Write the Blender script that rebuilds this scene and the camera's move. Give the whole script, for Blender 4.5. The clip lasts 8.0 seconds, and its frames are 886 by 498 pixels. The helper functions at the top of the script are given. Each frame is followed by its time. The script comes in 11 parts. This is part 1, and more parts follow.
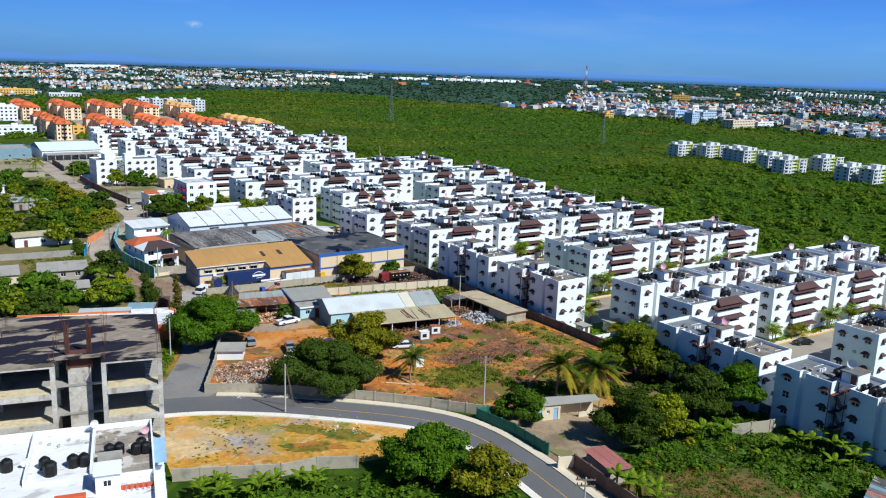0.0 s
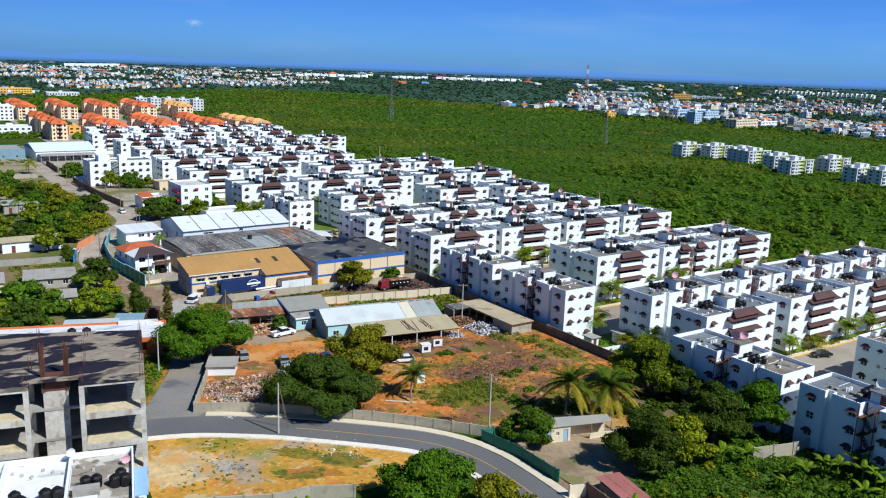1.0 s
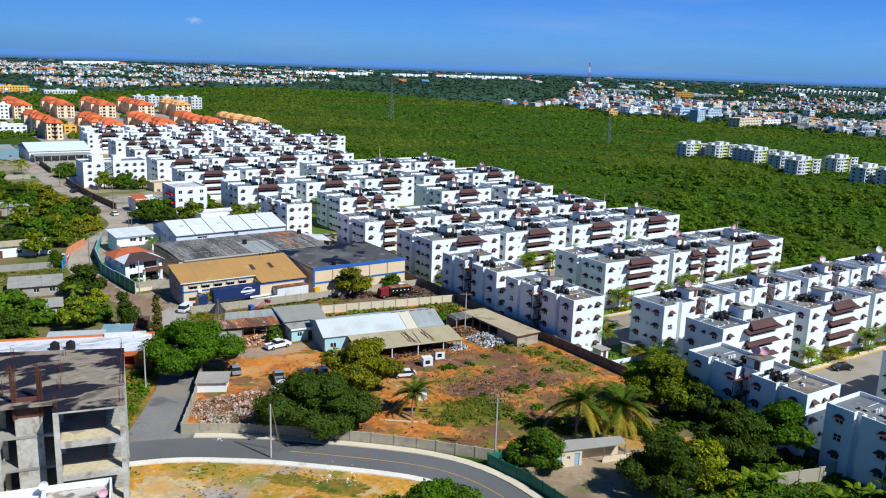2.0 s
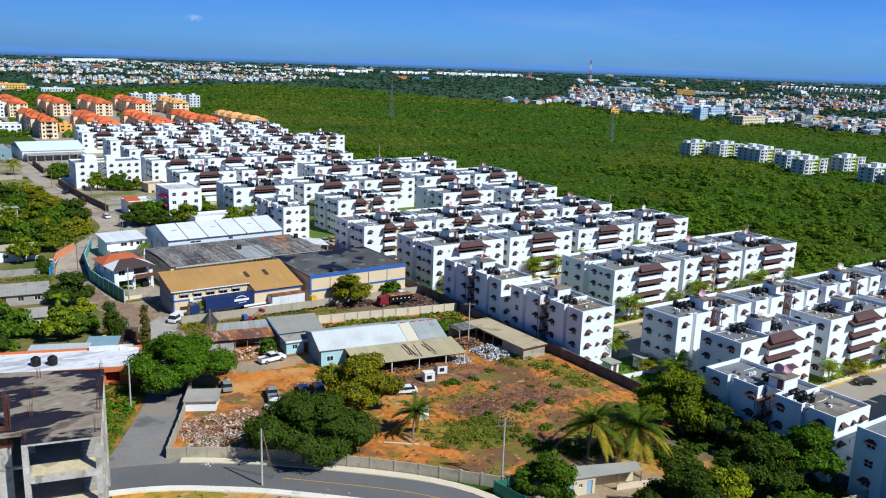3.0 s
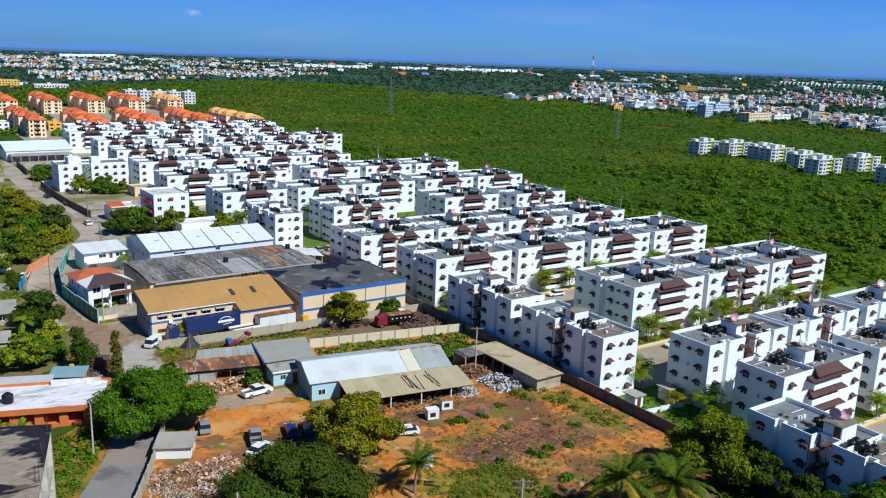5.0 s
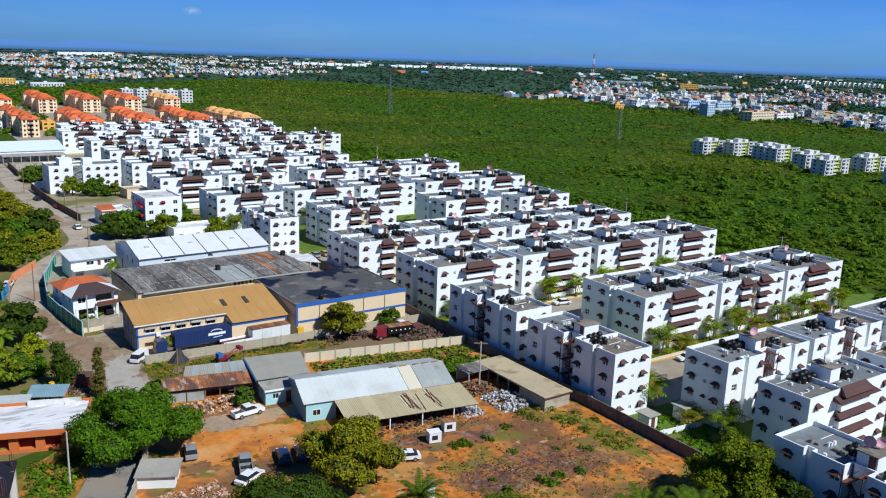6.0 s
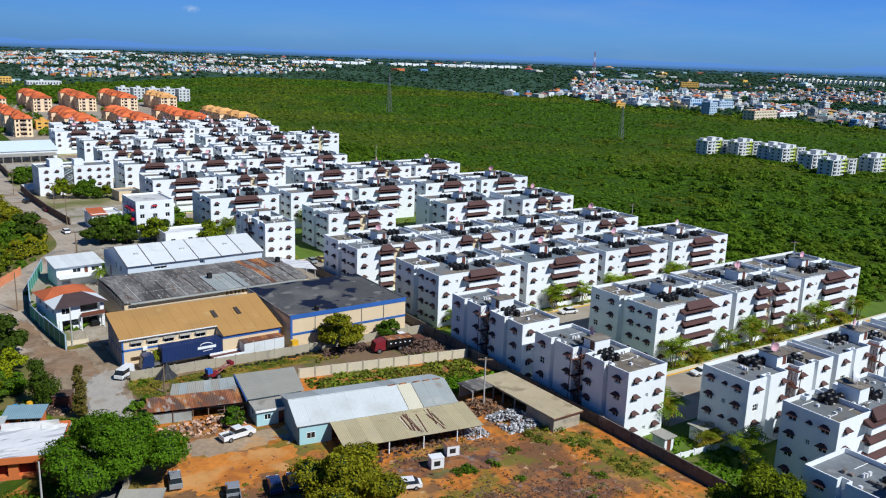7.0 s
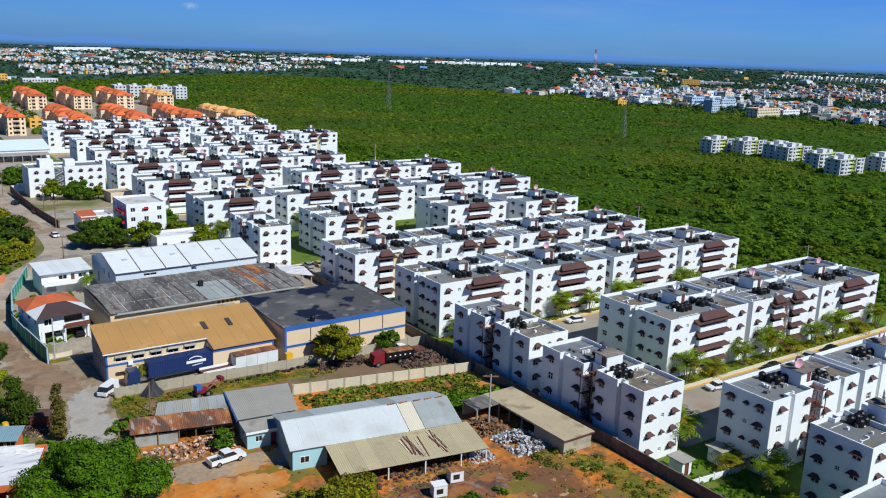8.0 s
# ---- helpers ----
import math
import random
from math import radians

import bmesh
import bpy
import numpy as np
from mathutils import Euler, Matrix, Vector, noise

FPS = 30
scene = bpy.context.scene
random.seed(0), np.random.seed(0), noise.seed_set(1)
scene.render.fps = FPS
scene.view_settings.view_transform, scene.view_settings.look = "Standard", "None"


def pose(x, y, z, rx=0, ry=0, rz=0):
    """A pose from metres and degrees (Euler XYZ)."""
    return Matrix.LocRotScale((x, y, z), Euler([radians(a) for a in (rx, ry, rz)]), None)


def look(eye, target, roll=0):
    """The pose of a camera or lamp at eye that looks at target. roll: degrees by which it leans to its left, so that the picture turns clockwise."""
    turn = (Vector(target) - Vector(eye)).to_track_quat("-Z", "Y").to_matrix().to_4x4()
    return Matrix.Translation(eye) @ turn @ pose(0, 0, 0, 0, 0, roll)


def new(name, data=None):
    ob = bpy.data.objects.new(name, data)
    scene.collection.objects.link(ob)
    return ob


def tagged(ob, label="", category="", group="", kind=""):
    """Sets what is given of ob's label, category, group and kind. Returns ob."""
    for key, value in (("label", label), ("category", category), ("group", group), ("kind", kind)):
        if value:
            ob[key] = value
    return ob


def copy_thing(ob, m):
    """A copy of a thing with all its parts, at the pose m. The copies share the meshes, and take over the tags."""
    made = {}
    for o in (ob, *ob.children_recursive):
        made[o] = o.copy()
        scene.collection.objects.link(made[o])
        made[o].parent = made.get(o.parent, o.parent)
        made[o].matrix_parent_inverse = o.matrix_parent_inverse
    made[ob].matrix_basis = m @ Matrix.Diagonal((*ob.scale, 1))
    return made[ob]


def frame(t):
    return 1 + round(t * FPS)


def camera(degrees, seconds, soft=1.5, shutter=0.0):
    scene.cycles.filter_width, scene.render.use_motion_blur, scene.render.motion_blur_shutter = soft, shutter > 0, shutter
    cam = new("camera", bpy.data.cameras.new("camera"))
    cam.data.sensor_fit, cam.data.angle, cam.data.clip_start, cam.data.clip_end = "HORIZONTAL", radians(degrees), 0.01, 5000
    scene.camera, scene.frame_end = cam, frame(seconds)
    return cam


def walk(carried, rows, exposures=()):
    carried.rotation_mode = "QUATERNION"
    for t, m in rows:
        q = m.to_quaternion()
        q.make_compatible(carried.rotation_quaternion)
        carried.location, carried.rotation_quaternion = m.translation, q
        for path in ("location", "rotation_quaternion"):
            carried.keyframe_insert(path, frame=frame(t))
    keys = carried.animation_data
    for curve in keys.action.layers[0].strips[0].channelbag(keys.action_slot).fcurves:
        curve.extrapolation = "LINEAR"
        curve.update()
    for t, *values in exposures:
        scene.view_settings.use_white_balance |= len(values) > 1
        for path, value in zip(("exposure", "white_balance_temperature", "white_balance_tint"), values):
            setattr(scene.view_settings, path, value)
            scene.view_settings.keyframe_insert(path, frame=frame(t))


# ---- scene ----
cam = camera(56.4, 8.0, soft=1.12)
PATH = [
    (0.0, (-1.785, -5.505, 56.920), (53.105, 75.223, 35.238), 2.0),
    (0.5, (0.256, -2.072, 57.020), (55.137, 78.650, 35.292), 2.0),
    (1.0, (2.305, 1.380, 57.135), (57.167, 82.090, 35.314), 2.0),
    (1.5, (4.363, 4.853, 57.258), (59.202, 85.544, 35.314), 2.0),
    (3.0, (10.613, 15.413, 57.641), (65.391, 96.023, 35.250), 2.0),
    (3.5, (12.721, 18.978, 57.759), (67.489, 99.554, 35.222), 2.0),
    (4.0, (14.840, 22.561, 57.869), (69.605, 103.102, 35.196), 2.0),
    (4.5, (16.968, 26.160, 57.969), (71.736, 106.663, 35.171), 2.0),
    (6.0, (23.364, 36.987, 58.189), (78.182, 117.364, 35.070), 2.0),
    (6.5, (25.485, 40.581, 58.236), (80.325, 120.913, 35.011), 2.0),
    (7.0, (27.590, 44.154, 58.270), (82.451, 124.437, 34.928), 2.0),
    (7.5, (29.671, 47.693, 58.292), (84.548, 127.924, 34.809), 2.0),
    (8.0, (31.721, 51.187, 58.306), (86.604, 131.362, 34.643), 2.0),
]
walk(cam, [(t, look(eye, target, roll)) for t, eye, target, roll in PATH], exposures=[(0.0, 0.06, 6330, 9), (3.0, 0.03, 6330, 9), (4.5, 0.0, 6350, 9), (6.0, -0.06, 6400, 9.5), (8.0, -0.12, 6480, 10)])


# ---------------------------------------------------------------- sky, sun, exposure
SUN_EL, SUN_AZ = 46.0, 160.0            # the sun stands high, to the south-south-east
world = bpy.data.worlds.new("sky")
scene.world = world
world.use_nodes = True
wn, wl = world.node_tree.nodes, world.node_tree.links
wn.clear()
w_out = wn.new("ShaderNodeOutputWorld")
w_bg = wn.new("ShaderNodeBackground")
w_sky = wn.new("ShaderNodeTexSky")
w_sky.sky_type = "NISHITA"
w_sky.sun_disc = False
w_sky.sun_elevation, w_sky.sun_rotation = radians(SUN_EL), radians(SUN_AZ)
w_sky.altitude, w_sky.air_density, w_sky.dust_density, w_sky.ozone_density = 60, 1.0, 0.4, 2.0
w_tint = wn.new("ShaderNodeMix")
w_tint.data_type, w_tint.blend_type = "RGBA", "MULTIPLY"
w_tint.inputs[0].default_value = 1.0
w_tones = wn.new("ShaderNodeValToRGB")          # the sky's own blue, paler and more cyan near the horizon
w_tones.color_ramp.elements[0].position, w_tones.color_ramp.elements[1].position = 0.0, 0.16
w_tones.color_ramp.elements[0].color, w_tones.color_ramp.elements[1].color = (0.128, 0.338, 0.90, 1), (0.070, 0.180, 0.49, 1)
w_high = w_tones.color_ramp.elements.new(0.45)
w_high.color = (0.036, 0.225, 0.46, 1)
w_gain = wn.new("ShaderNodeVectorMath")
w_gain.operation = "SCALE"
w_gain.inputs["Scale"].default_value = 3.0
w_split = wn.new("ShaderNodeSeparateXYZ")
w_co = wn.new("ShaderNodeTexCoord")
w_map = wn.new("ShaderNodeMapping")
w_map.inputs["Scale"].default_value = (2.2, 2.2, 14.0)
w_noise = wn.new("ShaderNodeTexNoise")
w_noise.inputs["Scale"].default_value, w_noise.inputs["Detail"].default_value = 2.3, 6.0
w_ramp = wn.new("ShaderNodeValToRGB")
w_ramp.color_ramp.elements[0].position, w_ramp.color_ramp.elements[1].position = 0.50, 0.80
w_ramp.color_ramp.elements[0].color, w_ramp.color_ramp.elements[1].color = (0, 0, 0, 1), (0.30, 0.30, 0.30, 1)
w_cloud = wn.new("ShaderNodeMix")
w_cloud.data_type = "RGBA"
w_cloud.inputs[7].default_value = (4.6, 7.4, 12.0, 1)
wl.new(w_co.outputs["Generated"], w_map.inputs["Vector"])
wl.new(w_map.outputs["Vector"], w_noise.inputs["Vector"])
w_east = wn.new("ShaderNodeMath")               # the thin veil of cloud thickens to the east
w_east.operation = "MULTIPLY_ADD"
w_east.inputs[1].default_value = 0.15
w_veil = wn.new("ShaderNodeMath")
w_veil.operation = "SUBTRACT"
w_veil.inputs[1].default_value = 0.085
wl.new(w_split.outputs["X"], w_east.inputs[0])
wl.new(w_noise.outputs["Fac"], w_east.inputs[2])
wl.new(w_east.outputs[0], w_veil.inputs[0])
wl.new(w_veil.outputs[0], w_ramp.inputs["Fac"])
wl.new(w_co.outputs["Generated"], w_split.inputs["Vector"])
wl.new(w_split.outputs["Z"], w_tones.inputs["Fac"])
wl.new(w_tones.outputs["Color"], w_gain.inputs[0])
w_side = wn.new("ShaderNodeMapRange")           # a brighter sky to the east
w_side.inputs["From Min"].default_value, w_side.inputs["From Max"].default_value = 0.05, 0.95
w_side.inputs["To Min"].default_value, w_side.inputs["To Max"].default_value = 2.25, 3.4
wl.new(w_split.outputs["X"], w_side.inputs["Value"])
wl.new(w_side.outputs["Result"], w_gain.inputs["Scale"])
wl.new(w_gain.outputs[0], w_tint.inputs[7])
wl.new(w_sky.outputs["Color"], w_tint.inputs[6])
wl.new(w_tint.outputs[2], w_cloud.inputs[6])
wl.new(w_ramp.outputs["Color"], w_cloud.inputs[0])
w_dot = wn.new("ShaderNodeVectorMath")           # one small flat fair-weather cloud far to the north
w_dot.operation = "DISTANCE"
w_dot.inputs[1].default_value = (0.29986, 0.95332, 0.03564 * 2.4)
w_norm = wn.new("ShaderNodeMapping")
w_norm.inputs["Scale"].default_value = (1, 1, 2.4)
w_puff = wn.new("ShaderNodeMapRange")
w_puff.inputs["From Min"].default_value, w_puff.inputs["From Max"].default_value = 0.0115, 0.001
w_fluff = wn.new("ShaderNodeTexNoise")
w_fluff.inputs["Scale"].default_value, w_fluff.inputs["Detail"].default_value = 210.0, 5.0
w_fray = wn.new("ShaderNodeMath")
w_fray.operation, w_fray.use_clamp = "MULTIPLY_ADD", True
w_fray.inputs[1].default_value, w_fray.inputs[2].default_value = 3.0, -1.0
w_body = wn.new("ShaderNodeMath")
w_body.operation = "MULTIPLY"
w_mixed = wn.new("ShaderNodeMix")
w_mixed.data_type = "RGBA"
w_mixed.inputs[7].default_value = (7.0, 9.6, 14.0, 1)
wl.new(w_co.outputs["Generated"], w_norm.inputs[0])
wl.new(w_norm.outputs[0], w_dot.inputs[0])
wl.new(w_dot.outputs["Value"], w_puff.inputs["Value"])
wl.new(w_co.outputs["Generated"], w_fluff.inputs["Vector"])
wl.new(w_fluff.outputs["Fac"], w_fray.inputs[0])
wl.new(w_fray.outputs[0], w_body.inputs[0])
wl.new(w_puff.outputs["Result"], w_body.inputs[1])
wl.new(w_body.outputs[0], w_mixed.inputs[0])
wl.new(w_cloud.outputs[2], w_mixed.inputs[6])
wl.new(w_mixed.outputs[2], w_bg.inputs["Color"])
wl.new(w_bg.outputs["Background"], w_out.inputs["Surface"])
w_bg.inputs["Strength"].default_value = 0.060

sun = new("sun", bpy.data.lights.new("sun", "SUN"))
sun.data.energy, sun.data.angle, sun.data.color = 4.9, radians(0.53), (0.975, 0.985, 0.95)
_el, _az = radians(SUN_EL), radians(SUN_AZ)
SUN_TO = Vector((math.sin(_az) * math.cos(_el), math.cos(_az) * math.cos(_el), math.sin(_el)))
sun.matrix_world = look(tuple(SUN_TO * 200), (0, 0, 0))

# ---------------------------------------------------------------- small tools
class Geo:
    """Collects vertices and faces, then makes one mesh."""

    def __init__(self):
        self.v, self.f, self.mi, self.m = [], [], [], 0

    def face(self, *pts):
        n = len(self.v)
        self.v.extend(tuple(p) for p in pts)
        self.f.append(tuple(range(n, n + len(pts))))
        self.mi.append(self.m)

    def box(self, x0, y0, z0, x1, y1, z1):
        self.hexa([(x0, y0, z0), (x1, y0, z0), (x1, y1, z0), (x0, y1, z0), (x0, y0, z1), (x1, y0, z1), (x1, y1, z1), (x0, y1, z1)])

    def hexa(self, p):
        n = len(self.v)
        self.v.extend(tuple(q) for q in p)
        for q in ((3, 2, 1, 0), (4, 5, 6, 7), (0, 1, 5, 4), (1, 2, 6, 5), (2, 3, 7, 6), (3, 0, 4, 7)):
            self.f.append(tuple(n + k for k in q))
            self.mi.append(self.m)

    def prism(self, poly, z0, z1, cap=True):
        k = len(poly)
        for i in range(k):
            a, b = poly[i], poly[(i + 1) % k]
            self.face((a[0], a[1], z0), (b[0], b[1], z0), (b[0], b[1], z1), (a[0], a[1], z1))
        if cap:
            self.face(*[(p[0], p[1], z1) for p in poly])
            self.face(*[(p[0], p[1], z0) for p in reversed(poly)])

    def tube(self, a, b, r0, r1=None, n=8, caps=True):
        a, b = Vector(a), Vector(b)
        r1 = r0 if r1 is None else r1
        d = (b - a).normalized()
        s = d.cross(Vector((0, 0, 1)) if abs(d.z) < 0.95 else Vector((1, 0, 0))).normalized()
        u = s.cross(d)
        k = len(self.v)
        for c, r in ((a, r0), (b, r1)):
            for i in range(n):
                w = 2 * math.pi * i / n
                self.v.append(tuple(c + s * (math.cos(w) * r) - u * (math.sin(w) * r)))
        for i in range(n):
            j = (i + 1) % n
            self.f.append((k + i, k + n + i, k + n + j, k + j)[::-1])
            self.mi.append(self.m)
        if caps:
            self.f.append(tuple(k + i for i in range(n)))
            self.f.append(tuple(k + n + i for i in reversed(range(n))))
            self.mi += [self.m, self.m]

    def dome(self, x, y, z, r, h, n=10, rings=3):
        prev = [(x + r * math.cos(2 * math.pi * i / n), y + r * math.sin(2 * math.pi * i / n), z) for i in range(n)]
        for k in range(1, rings + 1):
            w = math.pi / 2 * k / rings
            if k == rings:
                for i in range(n):
                    self.face(prev[i], prev[(i + 1) % n], (x, y, z + h))
                return
            ring = [(x + r * math.cos(w) * math.cos(2 * math.pi * i / n), y + r * math.cos(w) * math.sin(2 * math.pi * i / n), z + h * math.sin(w)) for i in range(n)]
            for i in range(n):
                j = (i + 1) % n
                self.face(prev[i], prev[j], ring[j], ring[i])
            prev = ring

    def mesh(self, name, *mats, smooth=False):
        me = bpy.data.meshes.new(name)
        me.from_pydata(self.v, [], self.f)
        for m in mats:
            me.materials.append(m)
        if len(mats) > 1:
            me.polygons.foreach_set("material_index", self.mi)
        if smooth:
            me.polygons.foreach_set("use_smooth", [True] * len(me.polygons))
        me.update()
        return me


def part(name, data, parent=None, label="", at=None):
    ob = new(name, data)
    if parent is not None:
        ob.parent = parent
    if at is not None:
        ob.matrix_basis = at
    return tagged(ob, label)


def thing(name, label, category, at=None, group="", data=None, kind=""):
    ob = new(name, data)
    if data is None:
        ob.empty_display_size = 0.5
    if at is not None:
        ob.matrix_basis = at
    return tagged(ob, label, category, group, kind)


def facade(g, p, u, n, length, z0, z1, holes, deep=0.22):
    """A wall from p along u with outward normal n, pierced by holes (a0, a1, b0, b1, depth) in metres along and up, with reveals and a back wall."""
    p, u, n = Vector(p), Vector(u), Vector(n)
    xs = sorted({0.0, length, *[h[0] for h in holes], *[h[1] for h in holes]})
    zs = sorted({z0, z1, *[h[2] for h in holes], *[h[3] for h in holes]})

    def at(a, z, d=0.0):
        q = p + u * a - n * d
        return (q.x, q.y, z)
    flip = u.cross(Vector((0, 0, 1))).dot(n) < 0

    def quad(*q):
        g.face(*(reversed(q) if flip else q))
    for i in range(len(xs) - 1):
        run = None
        for k in range(len(zs) - 1):
            a, b, c, d = xs[i], xs[i + 1], zs[k], zs[k + 1]
            ma, mz = (a + b) / 2, (c + d) / 2
            if any(h[0] < ma < h[1] and h[2] < mz < h[3] for h in holes):
                if run is not None:
                    quad(at(a, run), at(b, run), at(b, c), at(a, c))
                    run = None
            elif run is None:
                run = c
        if run is not None:
            quad(at(xs[i], run), at(xs[i + 1], run), at(xs[i + 1], zs[-1]), at(xs[i], zs[-1]))
    for h in holes:
        a, b, c, d = h[:4]
        e = h[4] if len(h) > 4 else deep
        quad(at(a, c), at(a, c, e), at(a, d, e), at(a, d))
        quad(at(b, c, e), at(b, c), at(b, d), at(b, d, e))
        quad(at(a, c), at(b, c), at(b, c, e), at(a, c, e))
        quad(at(a, d, e), at(b, d, e), at(b, d), at(a, d))
        quad(at(a, c, e), at(b, c, e), at(b, d, e), at(a, d, e))


# ---------------------------------------------------------------- materials
def mat(name, base, rough=0.8, vary=0.12, scale=0.6, fine=0.06, fine_scale=9.0, bump=0.0, metal=0.0, stain=None, stain_at=(0.55, 0.7), stain_scale=0.25,
        island=0.0, per_object=0.0, spec=0.3, stretch=(1, 1, 1), ridge=None, stain_amount=0.8, translucent=0.0):
    """A surface with variation at two scales, stains, and per piece or per object colour shifts."""
    m = bpy.data.materials.new(name)
    m.use_nodes = True
    nt = m.node_tree
    nodes, link = nt.nodes, nt.links.new
    bsdf = nodes["Principled BSDF"]
    bsdf.inputs["Roughness"].default_value = rough
    bsdf.inputs["Metallic"].default_value = metal
    bsdf.inputs["Specular IOR Level"].default_value = spec
    geo = nodes.new("ShaderNodeNewGeometry")
    co = nodes.new("ShaderNodeMapping")
    co.inputs["Scale"].default_value = stretch
    link(geo.outputs["Position"], co.inputs["Vector"])

    def tex(sc, detail):
        t = nodes.new("ShaderNodeTexNoise")
        t.inputs["Scale"].default_value, t.inputs["Detail"].default_value = sc, detail
        link(co.outputs["Vector"], t.inputs["Vector"])
        return t.outputs["Fac"]

    def math_node(op, a, b):
        t = nodes.new("ShaderNodeMath")
        t.operation = op
        for s, v in zip(t.inputs, (a, b)):
            if isinstance(v, (int, float)):
                s.default_value = v
            else:
                link(v, s)
        return t.outputs[0]
    big, small = tex(scale, 4.0), tex(fine_scale, 3.0)
    k = math_node("ADD", math_node("MULTIPLY", math_node("SUBTRACT", big, 0.5), 2 * vary * 2), math_node("MULTIPLY", math_node("SUBTRACT", small, 0.5), 2 * fine * 2))
    if island:
        k = math_node("ADD", k, math_node("MULTIPLY", math_node("SUBTRACT", geo.outputs["Random Per Island"], 0.5), 2 * island))
    if per_object:
        oi = nodes.new("ShaderNodeObjectInfo")
        k = math_node("ADD", k, math_node("MULTIPLY", math_node("SUBTRACT", oi.outputs["Random"], 0.5), 2 * per_object))
    k = math_node("ADD", k, 1.0)
    mul = nodes.new("ShaderNodeVectorMath")
    mul.operation = "SCALE"
    mul.inputs[0].default_value = base[:3]
    link(k, mul.inputs["Scale"])
    colour = mul.outputs[0]
    if stain is not None:
        for c, at, sc in ([(stain, stain_at, stain_scale)] if not isinstance(stain, list) else stain):
            r = nodes.new("ShaderNodeMapRange")
            r.inputs["From Min"].default_value, r.inputs["From Max"].default_value = at
            r.inputs["To Max"].default_value = stain_amount
            link(tex(sc, 6.0), r.inputs["Value"])
            mx = nodes.new("ShaderNodeMix")
            mx.data_type = "RGBA"
            link(r.outputs[0], mx.inputs[0])
            link(colour, mx.inputs[6])
            mx.inputs[7].default_value = (*c, 1)
            colour = mx.outputs[2]
    link(colour, bsdf.inputs["Base Color"])
    height = None
    if ridge is not None:
        axis, pitch, depth = ridge
        wv = nodes.new("ShaderNodeTexWave")
        wv.bands_direction = axis
        wv.inputs["Scale"].default_value = 0.314 / pitch
        tc = nodes.new("ShaderNodeTexCoord")
        link(tc.outputs["Object"], wv.inputs["Vector"])
        height = (wv.outputs["Fac"], depth)
    elif bump:
        height = (small, bump)
    if height is not None:
        b = nodes.new("ShaderNodeBump")
        b.inputs["Distance"].default_value = height[1]
        b.inputs["Strength"].default_value = 1.0
        link(height[0], b.inputs["Height"])
        link(b.outputs["Normal"], bsdf.inputs["Normal"])
    if translucent:
        tr = nodes.new("ShaderNodeBsdfTranslucent")
        link(colour, tr.inputs["Color"])
        ad = nodes.new("ShaderNodeMixShader")
        ad.inputs[0].default_value = translucent
        link(bsdf.outputs[0], ad.inputs[1])
        link(tr.outputs[0], ad.inputs[2])
        link(ad.outputs[0], nodes["Material Output"].inputs["Surface"])
    return m


M_WHITE = mat("white_render", (0.825, 0.855, 0.865), 0.85, 0.03, 0.35, 0.02, 4.0, stain=(0.60, 0.59, 0.57), stain_at=(0.60, 0.85), stain_scale=0.5, stretch=(1, 1, 0.25), stain_amount=0.5)
M_CREAM = mat("cream_render", (0.72, 0.60, 0.40), 0.85, 0.04, 0.4, 0.03)
M_ROOF = mat("grey_roof_membrane", (0.175, 0.195, 0.21), 0.9, 0.18, 0.12, 0.15, 1.2, stain=[((0.155, 0.205, 0.235), (0.50, 0.58), 0.022), ((0.09, 0.09, 0.09), (0.56, 0.64), 0.3), ((0.26, 0.20, 0.14), (0.56, 0.66), 0.09), ((0.30, 0.31, 0.32), (0.58, 0.7), 0.3)], stain_amount=0.7)
M_ROOF_BROWN = mat("terrace_screed", (0.19, 0.160, 0.125), 0.9, 0.2, 0.3, 0.2, 1.5, stain=[((0.30, 0.27, 0.23), (0.54, 0.64), 0.3), ((0.08, 0.075, 0.07), (0.55, 0.63), 0.45), ((0.15, 0.18, 0.20), (0.54, 0.64), 0.11)], stain_amount=0.7)
M_TILE = mat("brown_awning_tiles", (0.084, 0.040, 0.036), 0.7, 0.15, 0.5, 0.12, 6.0, island=0.1)
M_GLASS = mat("dark_window_glass", (0.018, 0.020, 0.024), 0.15, 0.2, 0.7, 0.0, spec=0.5)
M_DARK = mat("shaded_room", (0.06, 0.05, 0.045), 0.9, 0.2, 0.6)
M_TANK = mat("black_plastic_tank", (0.012, 0.012, 0.013), 0.45, 0.1, 0.5)
M_DOOR = mat("brown_metal_door", (0.16, 0.055, 0.035), 0.6, 0.1, 1.0)
M_RUST = mat("rusty_red_steel", (0.13, 0.05, 0.035), 0.8, 0.25, 1.2, 0.1, 8.0)
M_PINK = mat("faded_pink_dish", (0.75, 0.42, 0.48), 0.5, 0.06)
M_DISH = mat("white_dish", (0.8, 0.8, 0.8), 0.4, 0.05)
M_CONC = mat("weathered_concrete", (0.36, 0.34, 0.30), 0.9, 0.12, 0.25, 0.08, 3.0, stain=(0.16, 0.15, 0.13), stain_at=(0.55, 0.75), stain_scale=0.4)
M_BLOCK = mat("grey_block_wall", (0.42, 0.375, 0.285), 0.92, 0.10, 0.4, 0.08, 5.0, stain=(0.20, 0.19, 0.16), stain_at=(0.55, 0.75), stain_scale=0.6)
M_ASPHALT = mat("asphalt", (0.135, 0.134, 0.135), 0.9, 0.12, 0.1, 0.06, 3.0, stain=(0.15, 0.14, 0.13), stain_at=(0.56, 0.72), stain_scale=0.12, stain_amount=0.5)
